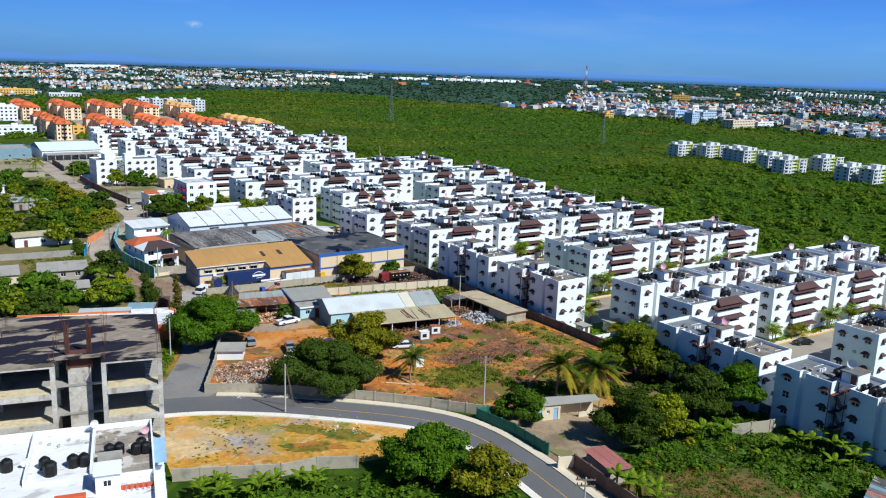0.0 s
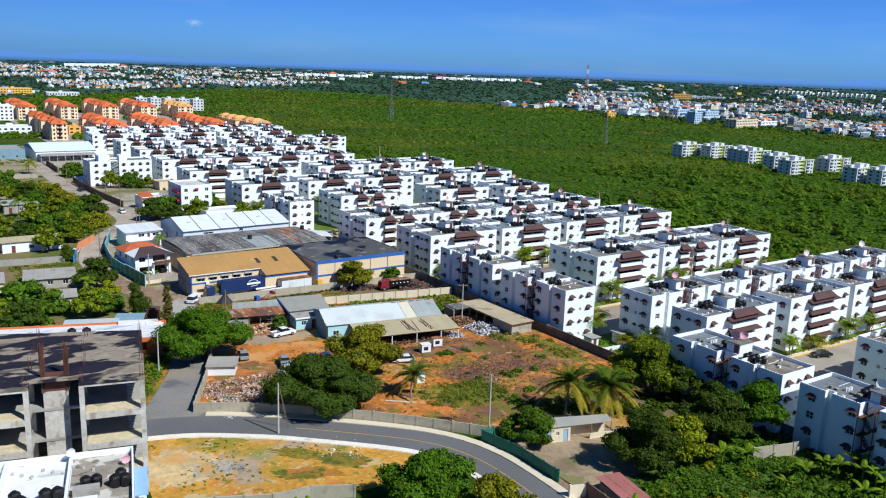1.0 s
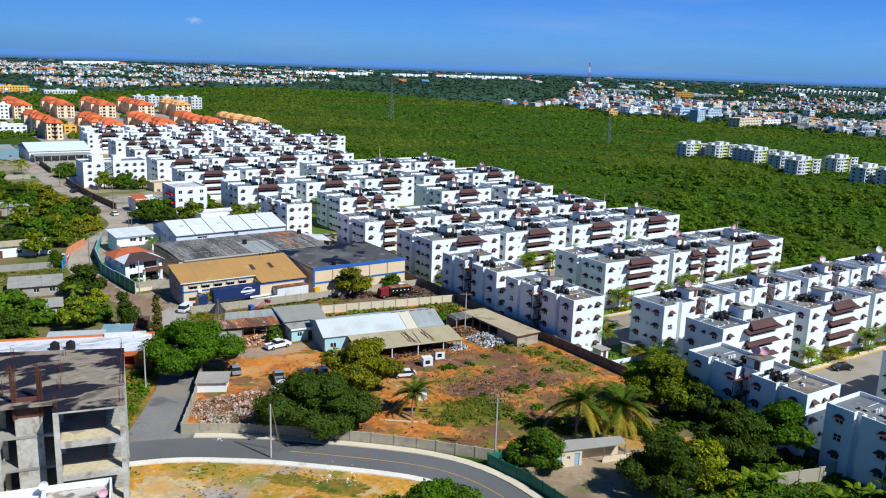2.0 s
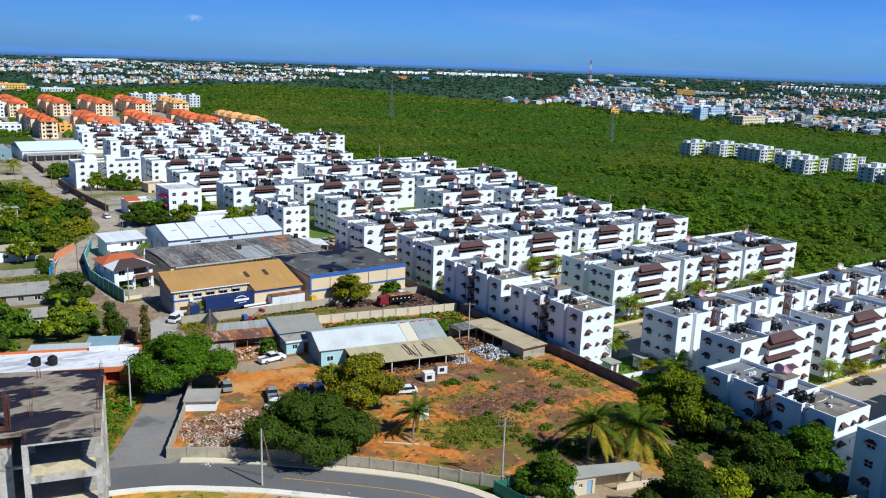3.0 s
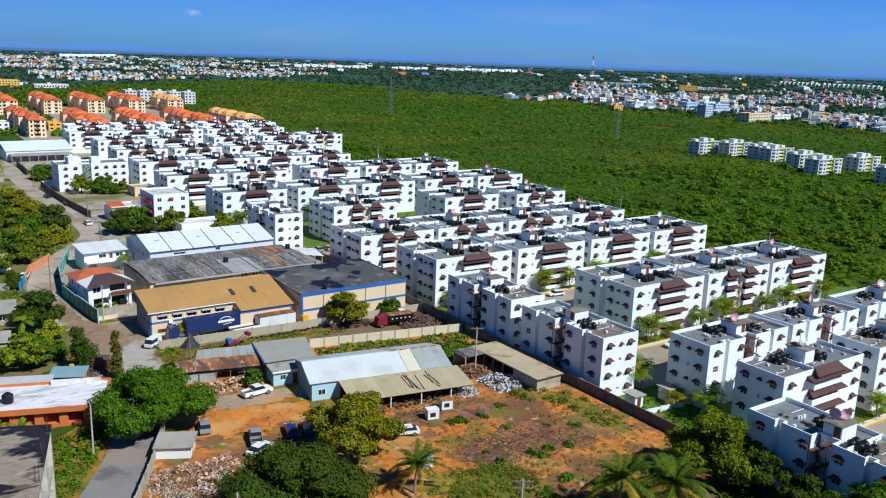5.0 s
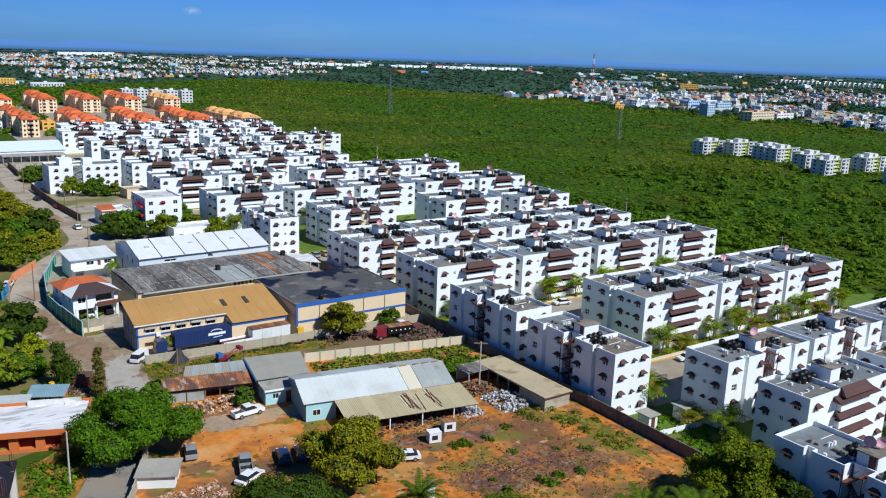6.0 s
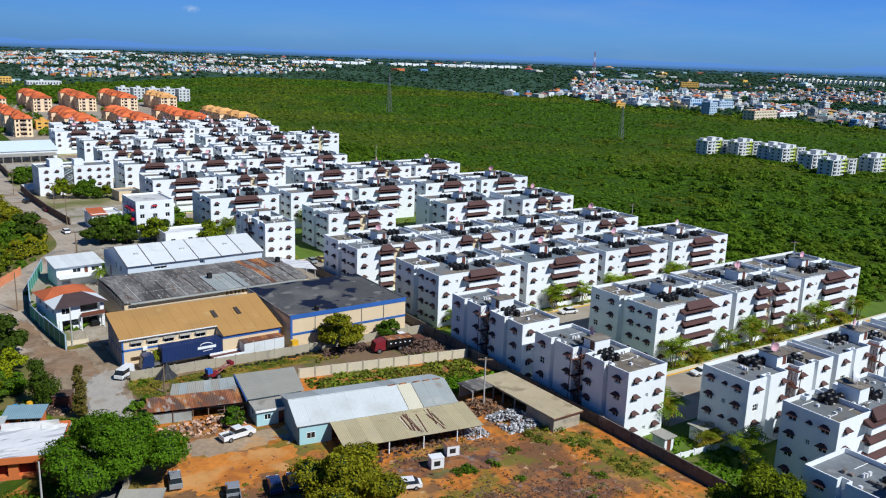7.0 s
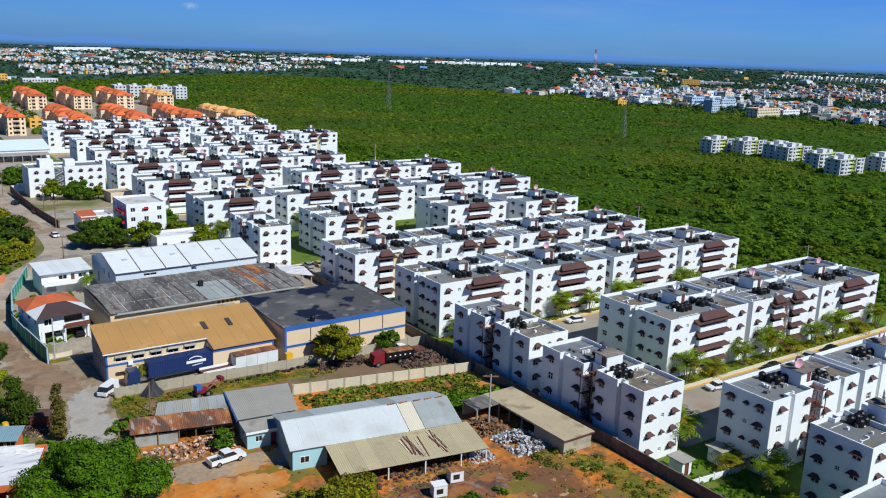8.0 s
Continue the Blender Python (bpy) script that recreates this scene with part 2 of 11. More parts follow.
M_STREET = mat("pale_old_asphalt", (0.34, 0.295, 0.235), 0.9, 0.12, 0.12, 0.06, 3.0, stain=(0.28, 0.20, 0.13), stain_at=(0.54, 0.7), stain_scale=0.1)
M_KERB = mat("pale_kerb_concrete", (0.66, 0.58, 0.43), 0.9, 0.08, 0.5, 0.06, 4.0)
M_YELLOW = mat("yellow_painted_kerb", (0.70, 0.38, 0.03), 0.7, 0.12, 0.5, 0.06)
M_GRASS = mat("lawn", (0.10, 0.165, 0.018), 0.95, 0.25, 0.25, 0.15, 2.5, stain=(0.16, 0.13, 0.04), stain_at=(0.55, 0.75), stain_scale=0.15)
M_EARTH = mat("red_earth", (0.50, 0.168, 0.027), 0.95, 0.26, 0.15, 0.34, 1.1, stain=[((0.44, 0.23, 0.070), (0.50, 0.64), 0.10), ((0.13, 0.066, 0.040), (0.52, 0.62), 0.055), ((0.17, 0.090, 0.045), (0.52, 0.60), 0.24), ((0.16, 0.15, 0.020), (0.52, 0.60), 0.17), ((0.52, 0.34, 0.18), (0.62, 0.68), 0.55), ((0.09, 0.06, 0.03), (0.60, 0.66), 0.8)], stain_amount=0.8)
M_LOT = mat("dry_lot", (0.55, 0.275, 0.042), 0.95, 0.20, 0.12, 0.25, 1.3, stain=[((0.34, 0.30, 0.25), (0.55, 0.62), 0.070), ((0.22, 0.22, 0.02), (0.54, 0.62), 0.095), ((0.50, 0.17, 0.04), (0.57, 0.65), 0.21), ((0.55, 0.42, 0.22), (0.58, 0.66), 0.30), ((0.17, 0.17, 0.02), (0.58, 0.64), 0.75), ((0.58, 0.46, 0.28), (0.63, 0.70), 1.1)], stain_amount=0.75)
# scrub floor darkened for the shade in gaps between the clumps
M_SCRUB = mat("scrub_ground", (0.036, 0.078, 0.009), 0.95, 0.25, 0.02, 0.2, 0.25, stain=[((0.078, 0.100, 0.014), (0.48, 0.58), 0.0045), ((0.030, 0.064, 0.008), (0.53, 0.64), 0.02), ((0.068, 0.112, 0.011), (0.50, 0.58), 0.30), ((0.024, 0.050, 0.007), (0.55, 0.62), 0.45)], stain_amount=0.7, spec=0.04)
M_TRUCKYARD = mat("brown_trodden_earth", (0.20, 0.13, 0.075), 0.95, 0.15, 0.15, 0.10, 1.6, stain=[((0.09, 0.11, 0.025), (0.54, 0.64), 0.10), ((0.30, 0.21, 0.12), (0.58, 0.7), 0.12)], stain_amount=0.9)
M_TAN = mat("tan_metal_roof", (0.46, 0.255, 0.085), 0.6, 0.06, 0.2, 0.03, 3.0, ridge=("X", 0.5, 0.008), spec=0.3, stain=[((0.36, 0.21, 0.08), (0.54, 0.68), 0.15), ((0.58, 0.40, 0.18), (0.58, 0.7), 0.3)], stain_amount=0.5)
M_CREAMWALL = mat("cream_painted_wall", (0.74, 0.58, 0.38), 0.85, 0.05, 0.3, 0.04)
M_BLUE = mat("blue_painted_band", (0.035, 0.13, 0.42), 0.6, 0.08, 0.4)
M_NAVY = mat("navy_container_paint", (0.016, 0.035, 0.12), 0.5, 0.10, 0.4, 0.05, ridge=("X", 0.28, 0.03))
M_BITUMEN = mat("black_roof_coating", (0.092, 0.092, 0.094), 0.85, 0.2, 0.15, 0.12, 1.5, stain=[((0.15, 0.145, 0.14), (0.50, 0.62), 0.10), ((0.20, 0.19, 0.18), (0.60, 0.66), 0.35), ((0.006, 0.012, 0.034), (0.54, 0.57), 0.13)], stain_amount=0.95, spec=0.1)
M_OLDSHEET = mat("weathered_fibre_sheet", (0.215, 0.20, 0.185), 0.9, 0.25, 0.25, 0.25, 2.2, per_object=0.22, stain=[((0.40, 0.39, 0.38), (0.55, 0.63), 0.9), ((0.17, 0.09, 0.05), (0.60, 0.68), 0.5), ((0.075, 0.070, 0.066), (0.47, 0.60), 0.9), ((0.055, 0.052, 0.050), (0.55, 0.62), 0.16), ((0.50, 0.48, 0.44), (0.61, 0.66), 1.7)], stain_amount=0.75, stretch=(1.3, 0.34, 1))
M_RUSTSHEET = mat("rusty_roof_sheet", (0.24, 0.090, 0.045), 0.85, 0.25, 0.3, 0.15, 3.0, per_object=0.25, stain=[((0.48, 0.20, 0.06), (0.50, 0.60), 0.5), ((0.11, 0.075, 0.06), (0.53, 0.62), 0.4), ((0.40, 0.36, 0.32), (0.60, 0.66), 0.9)], stain_amount=0.8, stretch=(1.4, 0.4, 1), ridge=("X", 0.25, 0.03))
M_WHITEROOF = mat("white_coated_roof", (0.68, 0.71, 0.71), 0.6, 0.03, 0.2, 0.03, 3.0, per_object=0.05, stain=[((0.45, 0.46, 0.46), (0.60, 0.8), 0.25)], stain_amount=0.6)
M_GALV = mat("galvanised_sheet", (0.46, 0.50, 0.50), 0.7, 0.08, 0.2, 0.06, 2.0, per_object=0.04, stain=[((0.36, 0.34, 0.30), (0.54, 0.68), 0.2)], stain_amount=0.5, ridge=("X", 0.3, 0.008))
M_OLIVESHEET = mat("olive_grey_sheet", (0.45, 0.385, 0.235), 0.8, 0.10, 0.2, 0.06, 3.0, per_object=0.08, stain=[((0.20, 0.12, 0.07), (0.58, 0.70), 0.25), ((0.46, 0.40, 0.28), (0.55, 0.66), 0.35)], stain_amount=0.6, ridge=("X", 0.3, 0.03))
M_TEAL = mat("pale_blue_render", (0.40, 0.66, 0.72), 0.85, 0.06, 0.4, 0.05)
M_SHEDSIDE = mat("dull_blue_sheet", (0.20, 0.32, 0.38), 0.8, 0.10, 0.4, 0.06, ridge=("X", 0.3, 0.03))
M_GREEN = mat("green_painted_fence", (0.025, 0.17, 0.115), 0.7, 0.10, 0.4, 0.06)
M_GREENPANEL = mat("bright_green_sheet", (0.014, 0.22, 0.095), 0.6, 0.12, 0.4)
M_POSTBLUE = mat("pale_blue_post_paint", (0.34, 0.50, 0.60), 0.7, 0.12, 0.4)
M_MINT = mat("mint_wall", (0.055, 0.32, 0.20), 0.85, 0.08, 0.4)
M_MURAL = mat("salmon_mural_paint", (0.72, 0.27, 0.13), 0.85, 0.10, 0.4, 0.05)
M_STREAKY = mat("streaked_whitewash", (0.70, 0.70, 0.72), 0.85, 0.1, 0.3, 0.08, 3.0, stain=[((0.36, 0.37, 0.40), (0.53, 0.63), 0.5), ((0.20, 0.20, 0.22), (0.62, 0.68), 0.9)], stain_amount=0.75, stretch=(0.35, 1.6, 1))
M_LANEEARTH = mat("brown_lane_earth", (0.27, 0.175, 0.11), 0.95, 0.2, 0.2, 0.2, 1.2, stain=[((0.36, 0.28, 0.20), (0.52, 0.64), 0.12), ((0.17, 0.11, 0.07), (0.54, 0.62), 0.3)], stain_amount=0.7)
M_ORANGE = mat("orange_painted_wall", (0.62, 0.17, 0.05), 0.85, 0.08, 0.4, 0.05)
M_MAROON = mat("dark_red_paint", (0.17, 0.02, 0.025), 0.8, 0.1, 0.5)
M_CLAY = mat("orange_clay_tiles", (0.48, 0.12, 0.045), 0.8, 0.12, 0.4, 0.10, 5.0, ridge=("X", 0.3, 0.04))
M_DARKTILE = mat("dark_brown_roof", (0.07, 0.045, 0.045), 0.8, 0.12, 0.4, 0.08)
M_SCREEN = mat("whitewashed_roof", (0.58, 0.58, 0.57), 0.85, 0.08, 0.25, 0.06, 1.5, stain=[((0.26, 0.25, 0.24), (0.53, 0.66), 0.25)], stain_amount=0.85)
M_WOOD = mat("weathered_timber", (0.24, 0.17, 0.11), 0.85, 0.15, 0.8, 0.1, 8.0, stretch=(1, 1, 0.2))
M_POLE = mat("grey_concrete_pole", (0.46, 0.45, 0.42), 0.85, 0.06, 0.5)
M_STEEL = mat("dull_steel", (0.30, 0.30, 0.31), 0.5, 0.1, 1.0, metal=0.6)
M_TYRE = mat("black_rubber", (0.015, 0.015, 0.016), 0.85, 0.1, 1.0)
M_CARGLASS = mat("car_glass", (0.02, 0.025, 0.03), 0.08, 0.0, spec=0.6)
M_CARWHITE = mat("white_car_paint", (0.78, 0.79, 0.80), 0.3, 0.02, spec=0.5)
M_CARSILVER = mat("silver_car_paint", (0.42, 0.44, 0.46), 0.35, 0.04, metal=0.4)
M_CARBLACK = mat("black_car_paint", (0.012, 0.012, 0.014), 0.25, 0.05, spec=0.5)
M_CARBLUE = mat("dark_blue_car_paint", (0.02, 0.04, 0.12), 0.3, 0.05, spec=0.5)
M_CARRED = mat("dark_red_car_paint", (0.22, 0.015, 0.025), 0.45, 0.1, spec=0.5)
M_YELPAINT = mat("yellow_machine_paint", (0.75, 0.42, 0.02), 0.5, 0.06)
M_RUBBLE = mat("rubble_pieces", (0.42, 0.27, 0.19), 0.95, 0.2, 1.0, 0.1, 6.0, island=0.85)
M_SCRAPBAG = mat("silvery_scrap_bags", (0.37, 0.37, 0.38), 0.6, 0.2, 1.0, 0.1, 6.0, island=0.95)
M_LITTER = mat("pale_litter", (0.55, 0.55, 0.57), 0.8, 0.1, 1.0, 0.05, 6.0, island=0.6)
M_GARDEN = mat("dry_garden_ground", (0.19, 0.150, 0.055), 0.95, 0.25, 0.06, 0.15, 0.8, stain=[((0.08, 0.115, 0.015), (0.48, 0.6), 0.06), ((0.28, 0.19, 0.09), (0.58, 0.7), 0.05)], stain_amount=0.85)
M_HUTYARD = mat("dry_trodden_yard", (0.34, 0.25, 0.16), 0.95, 0.18, 0.2, 0.18, 1.8, stain=[((0.16, 0.11, 0.07), (0.52, 0.64), 0.14), ((0.14, 0.15, 0.04), (0.57, 0.66), 0.2)], stain_amount=0.7)
M_VINE = mat("creeper_ground", (0.075, 0.135, 0.016), 0.95, 0.25, 0.2, 0.25, 1.6, stain=[((0.16, 0.12, 0.035), (0.54, 0.64), 0.12), ((0.035, 0.06, 0.012), (0.55, 0.63), 0.3)], stain_amount=0.75)
M_DRYGRASS = mat("dry_brown_grass", (0.145, 0.090, 0.024), 0.95, 0.3, 0.2, 0.3, 1.6, stain=[((0.075, 0.100, 0.016), (0.48, 0.58), 0.25), ((0.21, 0.115, 0.05), (0.57, 0.66), 0.4)], stain_amount=0.75)
M_PAD = mat("worn_pale_concrete", (0.40, 0.365, 0.32), 0.9, 0.14, 0.2, 0.10, 2.0, stain=[((0.30, 0.25, 0.20), (0.54, 0.64), 0.2), ((0.20, 0.19, 0.18), (0.58, 0.64), 0.35)], stain_amount=0.7)
M_SIDEASPH = mat("grey_worn_asphalt", (0.225, 0.212, 0.198), 0.9, 0.14, 0.12, 0.10, 2.0, stain=[((0.30, 0.24, 0.18), (0.56, 0.66), 0.13), ((0.10, 0.10, 0.10), (0.58, 0.66), 0.2)], stain_amount=0.7)
M_BROWNWALL = mat("dark_brown_wall", (0.16, 0.105, 0.080), 0.95, 0.2, 0.4, 0.12, 3.0, stain=[((0.22, 0.18, 0.14), (0.58, 0.7), 0.5)], stain_amount=0.7)
M_CREAMPALE = mat("pale_cream_render", (0.72, 0.62, 0.46), 0.85, 0.06, 0.4, 0.04)
M_STOREROOF = mat("pale_blue_roof", (0.66, 0.76, 0.80), 0.6, 0.04, 0.1, 0.03, 2.0, per_object=0.04)
M_DIRT = mat("trodden_brown_earth", (0.30, 0.225, 0.150), 0.95, 0.18, 0.2, 0.2, 1.2, stain=[((0.36, 0.29, 0.21), (0.52, 0.64), 0.09), ((0.15, 0.10, 0.065), (0.55, 0.64), 0.2), ((0.17, 0.16, 0.04), (0.60, 0.68), 0.15)], stain_amount=0.75)
M_DIRTROAD = mat("dusty_street", (0.40, 0.335, 0.265), 0.95, 0.15, 0.15, 0.15, 1.2, stain=[((0.26, 0.17, 0.10), (0.54, 0.64), 0.1), ((0.20, 0.19, 0.18), (0.57, 0.66), 0.14)], stain_amount=0.7)
M_BURNT = mat("dark_burnt_earth", (0.190, 0.082, 0.042), 0.95, 0.35, 0.2, 0.4, 1.2, stain=[((0.36, 0.14, 0.04), (0.50, 0.58), 0.28), ((0.26, 0.20, 0.17), (0.56, 0.63), 0.6), ((0.07, 0.045, 0.04), (0.56, 0.63), 0.45), ((0.11, 0.12, 0.025), (0.58, 0.65), 0.3)], stain_amount=0.75)
M_WEEDY = mat("weedy_earth", (0.23, 0.165, 0.020), 0.95, 0.3, 0.2, 0.3, 1.2, stain=[((0.46, 0.16, 0.03), (0.53, 0.60), 0.22), ((0.10, 0.13, 0.012), (0.50, 0.58), 0.35), ((0.06, 0.085, 0.010), (0.56, 0.62), 0.8)], stain_amount=0.8)
M_DRYLAND = mat("dry_open_ground", (0.33, 0.275, 0.17), 0.95, 0.2, 0.05, 0.2, 0.6, stain=[((0.11, 0.13, 0.022), (0.48, 0.58), 0.05), ((0.33, 0.27, 0.19), (0.57, 0.66), 0.08)], stain_amount=0.8)
M_KERBWHITE = mat("pale_new_concrete", (0.78, 0.73, 0.62), 0.9, 0.08, 0.4, 0.08, 3.0, stain=[((0.45, 0.38, 0.27), (0.60, 0.70), 0.5)], stain_amount=0.6)
M_PALESAND = mat("pale_sand", (0.56, 0.40, 0.20), 0.95, 0.2, 0.3, 0.25, 1.5, stain=[((0.60, 0.32, 0.09), (0.52, 0.62), 0.25), ((0.40, 0.34, 0.25), (0.56, 0.64), 0.5)], stain_amount=0.7)
M_GREYPATCH = mat("grey_gravel_patch", (0.35, 0.315, 0.275), 0.95, 0.25, 0.3, 0.3, 1.5, stain=[((0.20, 0.18, 0.17), (0.55, 0.62), 0.5), ((0.52, 0.31, 0.09), (0.50, 0.56), 0.32)], stain_amount=0.85)
M_DARKWALL = mat("blackened_wall", (0.17, 0.145, 0.125), 0.95, 0.2, 0.3, 0.15, 2.0, stain=[((0.30, 0.27, 0.23), (0.58, 0.68), 0.4), ((0.08, 0.07, 0.06), (0.55, 0.65), 0.6)], stain_amount=0.75)
M_BLUEWALL = mat("bright_blue_wall", (0.03, 0.26, 0.55), 0.8, 0.1, 0.4)
M_BAREGROUND = mat("bare_orange_brown_ground", (0.46, 0.21, 0.055), 0.95, 0.2, 0.3, 0.2, 1.2, stain=[((0.40, 0.30, 0.10), (0.52, 0.62), 0.3), ((0.24, 0.10, 0.03), (0.58, 0.66), 0.6)], stain_amount=0.7)
M_ORANGEEARTH = mat("bright_orange_earth", (0.56, 0.200, 0.034), 0.95, 0.15, 0.2, 0.2, 1.2, stain=[((0.59, 0.32, 0.12), (0.52, 0.62), 0.14), ((0.36, 0.11, 0.025), (0.56, 0.64), 0.3), ((0.22, 0.13, 0.07), (0.62, 0.68), 0.6)], stain_amount=0.75)
M_DUSTPAVE = mat("dusty_grey_paving", (0.36, 0.32, 0.26), 0.95, 0.18, 0.15, 0.15, 1.2, stain=[((0.22, 0.18, 0.13), (0.52, 0.62), 0.12), ((0.14, 0.15, 0.04), (0.58, 0.66), 0.16), ((0.50, 0.46, 0.38), (0.60, 0.68), 0.3)], stain_amount=0.75)
M_DUST = mat("dusty_driveway", (0.37, 0.27, 0.18), 0.95, 0.15, 0.2, 0.2, 1.4, stain=[((0.52, 0.27, 0.09), (0.52, 0.62), 0.2), ((0.22, 0.17, 0.13), (0.57, 0.65), 0.4)], stain_amount=0.75)

# ---------------------------------------------------------------- ground, roads, pavements
def sheet(name, poly, z, material, label="", kind="structure", category="ground"):
    g = Geo()
    g.face(*[(p[0], p[1], z) for p in poly])
    return thing(name, label, category, data=g.mesh(name, material), kind=kind)


GZ = 1.5            # the land west of the estate wall lies higher


def rise(x, y):
    """Height of the land: a low terrace west of the estate."""
    edge = 116.6 if y < 236 else (116.6 - (y - 236) * 0.3 if y < 292 else 99.8)
    k = min(1.0, max(0.0, (edge - x) / 1.2))
    k *= min(1.0, max(0.0, (430 - y) / 90.0)) * min(1.0, max(0.0, (x + 260) / 150.0)) * min(1.0, max(0.0, (y + 160) / 100.0))
    return GZ * k * k * (3 - 2 * k)


def ground_sheet():
    g = Geo()
    xs = [-4850, -3600, -2600, -1800, -1200, -800, -500, -330] + list(range(-260, 96, 12)) + [96, 98, 98.6, 99.2, 99.8, 100.4, 102, 105, 108, 111, 113, 115.2, 115.6, 116.0, 116.6, 117.4, 120, 130, 145, 165, 190, 220, 260, 320, 400, 520, 700, 950, 1300, 1800, 2500, 3500, 4850]
    ys = [-4850, -3000, -1800, -1000, -500, -300] + list(range(-180, 240, 15)) + list(range(240, 300, 4)) + list(range(300, 460, 16)) + [480, 540, 640, 800, 1000, 1300, 1700, 2300, 3200, 4000, 4850]
    k = len(ys)
    g.v = [(x, y, rise(x, y)) for x in xs for y in ys]
    for i in range(len(xs) - 1):
        for j in range(k - 1):
            a = i * k + j
            g.f.append((a, a + k, a + k + 1, a + 1))
            g.mi.append(0)
    thing("ground", "green scrub land reaching to the horizon", "ground", data=g.mesh("ground", M_SCRUB), kind="structure")


def smooth_line(pts, step=2.0):
    """Points along a soft curve through pts."""
    out = []
    p = [Vector(q) for q in pts]
    p = [2 * p[0] - p[1]] + p + [2 * p[-1] - p[-2]]
    for i in range(1, len(p) - 2):
        k = max(2, int((p[i + 1] - p[i]).length / step))
        for j in range(k):
            t = j / k
            a, b, c, d = p[i - 1], p[i], p[i + 1], p[i + 2]
            out.append(0.5 * ((2 * b) + (c - a) * t + (2 * a - 5 * b + 4 * c - d) * t * t + (3 * b - a - 3 * c + d) * t * t * t))
    out.append(p[-2])
    return out


def ribbon(line, left, right, z0, z1, name, material, label, category="road"):
    """A strip along a line between two offsets, with edges down to z0."""
    g = Geo()
    rows = []
    for i, q in enumerate(line):
        a, b = line[max(i - 1, 0)], line[min(i + 1, len(line) - 1)]
        d = (b - a).normalized()
        s = Vector((-d.y, d.x))
        rows.append((q + s * left, q + s * right))
    for (a, b), (c, d) in zip(rows, rows[1:]):
        g.face((b.x, b.y, z1), (d.x, d.y, z1), (c.x, c.y, z1), (a.x, a.y, z1))
        g.face((a.x, a.y, z0), (a.x, a.y, z1), (c.x, c.y, z1), (c.x, c.y, z0))
        g.face((b.x, b.y, z1), (b.x, b.y, z0), (d.x, d.y, z0), (d.x, d.y, z1))
    return thing(name, label, category, data=g.mesh(name, material), kind="structure")


ground_sheet()
# red earth of the yard, the dry vacant lot, the grounds round the houses
sheet("yard_ground", [(39.6, 125.4), (50, 117.2), (59, 110.2), (71, 100), (75.6, 94.4), (116.2, 96), (116.2, 163.5), (84, 169.6), (57, 172), (50, 152)], GZ + 0.02, M_EARTH, "red earth yard with dark patches and rubbish")
sheet("vacant_lot", [(26.2, 98.6), (39, 92.4), (44, 91.6), (49, 90), (58, 88.4), (66.0, 88.4), (62.0, 98.0), (52.2, 108.2), (43.8, 114.8), (31, 119.4), (27.6, 112)], GZ + 0.02, M_LOT, "dry sandy vacant lot with patches of grass")
sheet("truck_yard", [(57, 173), (84, 170.2), (115.8, 164.2), (115.8, 180), (84, 181), (57, 183)], GZ + 0.024, M_TRUCKYARD, "brown earth truck yard with weeds")
sheet("hut_yard", [(76.2, 74), (94, 74), (97, 86), (92, 91), (79, 93.5), (76, 90)], GZ + 0.024, M_HUTYARD, "trodden earth yard beside the hut")
sheet("garden_lawn", [(73.9, 40), (115.4, 40), (115.4, 75), (75.7, 75)], GZ + 0.014, M_VINE, "green creeper-covered garden ground beside the estate")
# tree shade put into the ground as a dark brown sheet
sheet("shaded_ground", [(94.2, 73), (115.4, 74), (115.4, 95.8), (78, 95.6), (92, 91.4), (97.2, 86)], GZ + 0.018, M_TRUCKYARD, "ground under the garden trees, dark brown for their shade")
sheet("garden_clearing", [(74.2, 46), (74.8, 62), (78.4, 68.6), (84.5, 67.0), (90.6, 64.2), (97, 60.4), (98.6, 54), (96, 46)], GZ + 0.03, M_DRYGRASS, "brown dry grass clearing in the garden")
sheet("roadside_dirt", [(72.0, 36), (73.5, 36), (73.7, 48), (74.2, 60), (74.8, 66.2), (75.5, 73), (75.9, 79), (74.2, 79), (73.6, 70), (72.6, 56)], GZ + 0.034, M_LANEEARTH, "brown dirt between road and lane wall")
sheet("wall_side_dirt", [(33.6, 121), (43.5, 118), (44.5, 121.6), (39.4, 125.0), (49.8, 147.5), (52.6, 156), (49, 156), (42, 140)], GZ + 0.03, M_SIDEASPH, "worn asphalt between side road and yard wall")
sheet("verge_ground", [(26.4, 119.4), (33.4, 124.5), (41, 141), (45.5, 154), (41, 157), (33, 150), (27, 136)], GZ + 0.016, M_WEEDY, "patchy grass and earth beside the side road")
sheet("house_yard", [(52, 203), (63, 202), (63, 262), (57, 264), (50, 244), (50, 222)], GZ + 0.02, M_STREET, "paved yard round the houses", category="ground")
sheet("works_yard", [(57, 183.4), (116, 180.4), (116, 250), (64, 262), (63, 204), (56, 203)], GZ + 0.02, M_STREET, "concrete works yard round the warehouses")
sheet("roadside_earth", [(53, 186), (58.5, 184), (58.4, 207), (51, 203), (48, 206), (46, 190)], GZ + 0.032, M_TRUCKYARD, "brown earth beside the side road")
sheet("street_side_earth", [(60, 268), (98, 262), (108, 268), (106, 300), (99, 306), (98, 345), (69.8, 345), (71.6, 318), (71.6, 296), (66, 281)], GZ + 0.02, M_DUSTPAVE, "brown earth and paving between the houses")
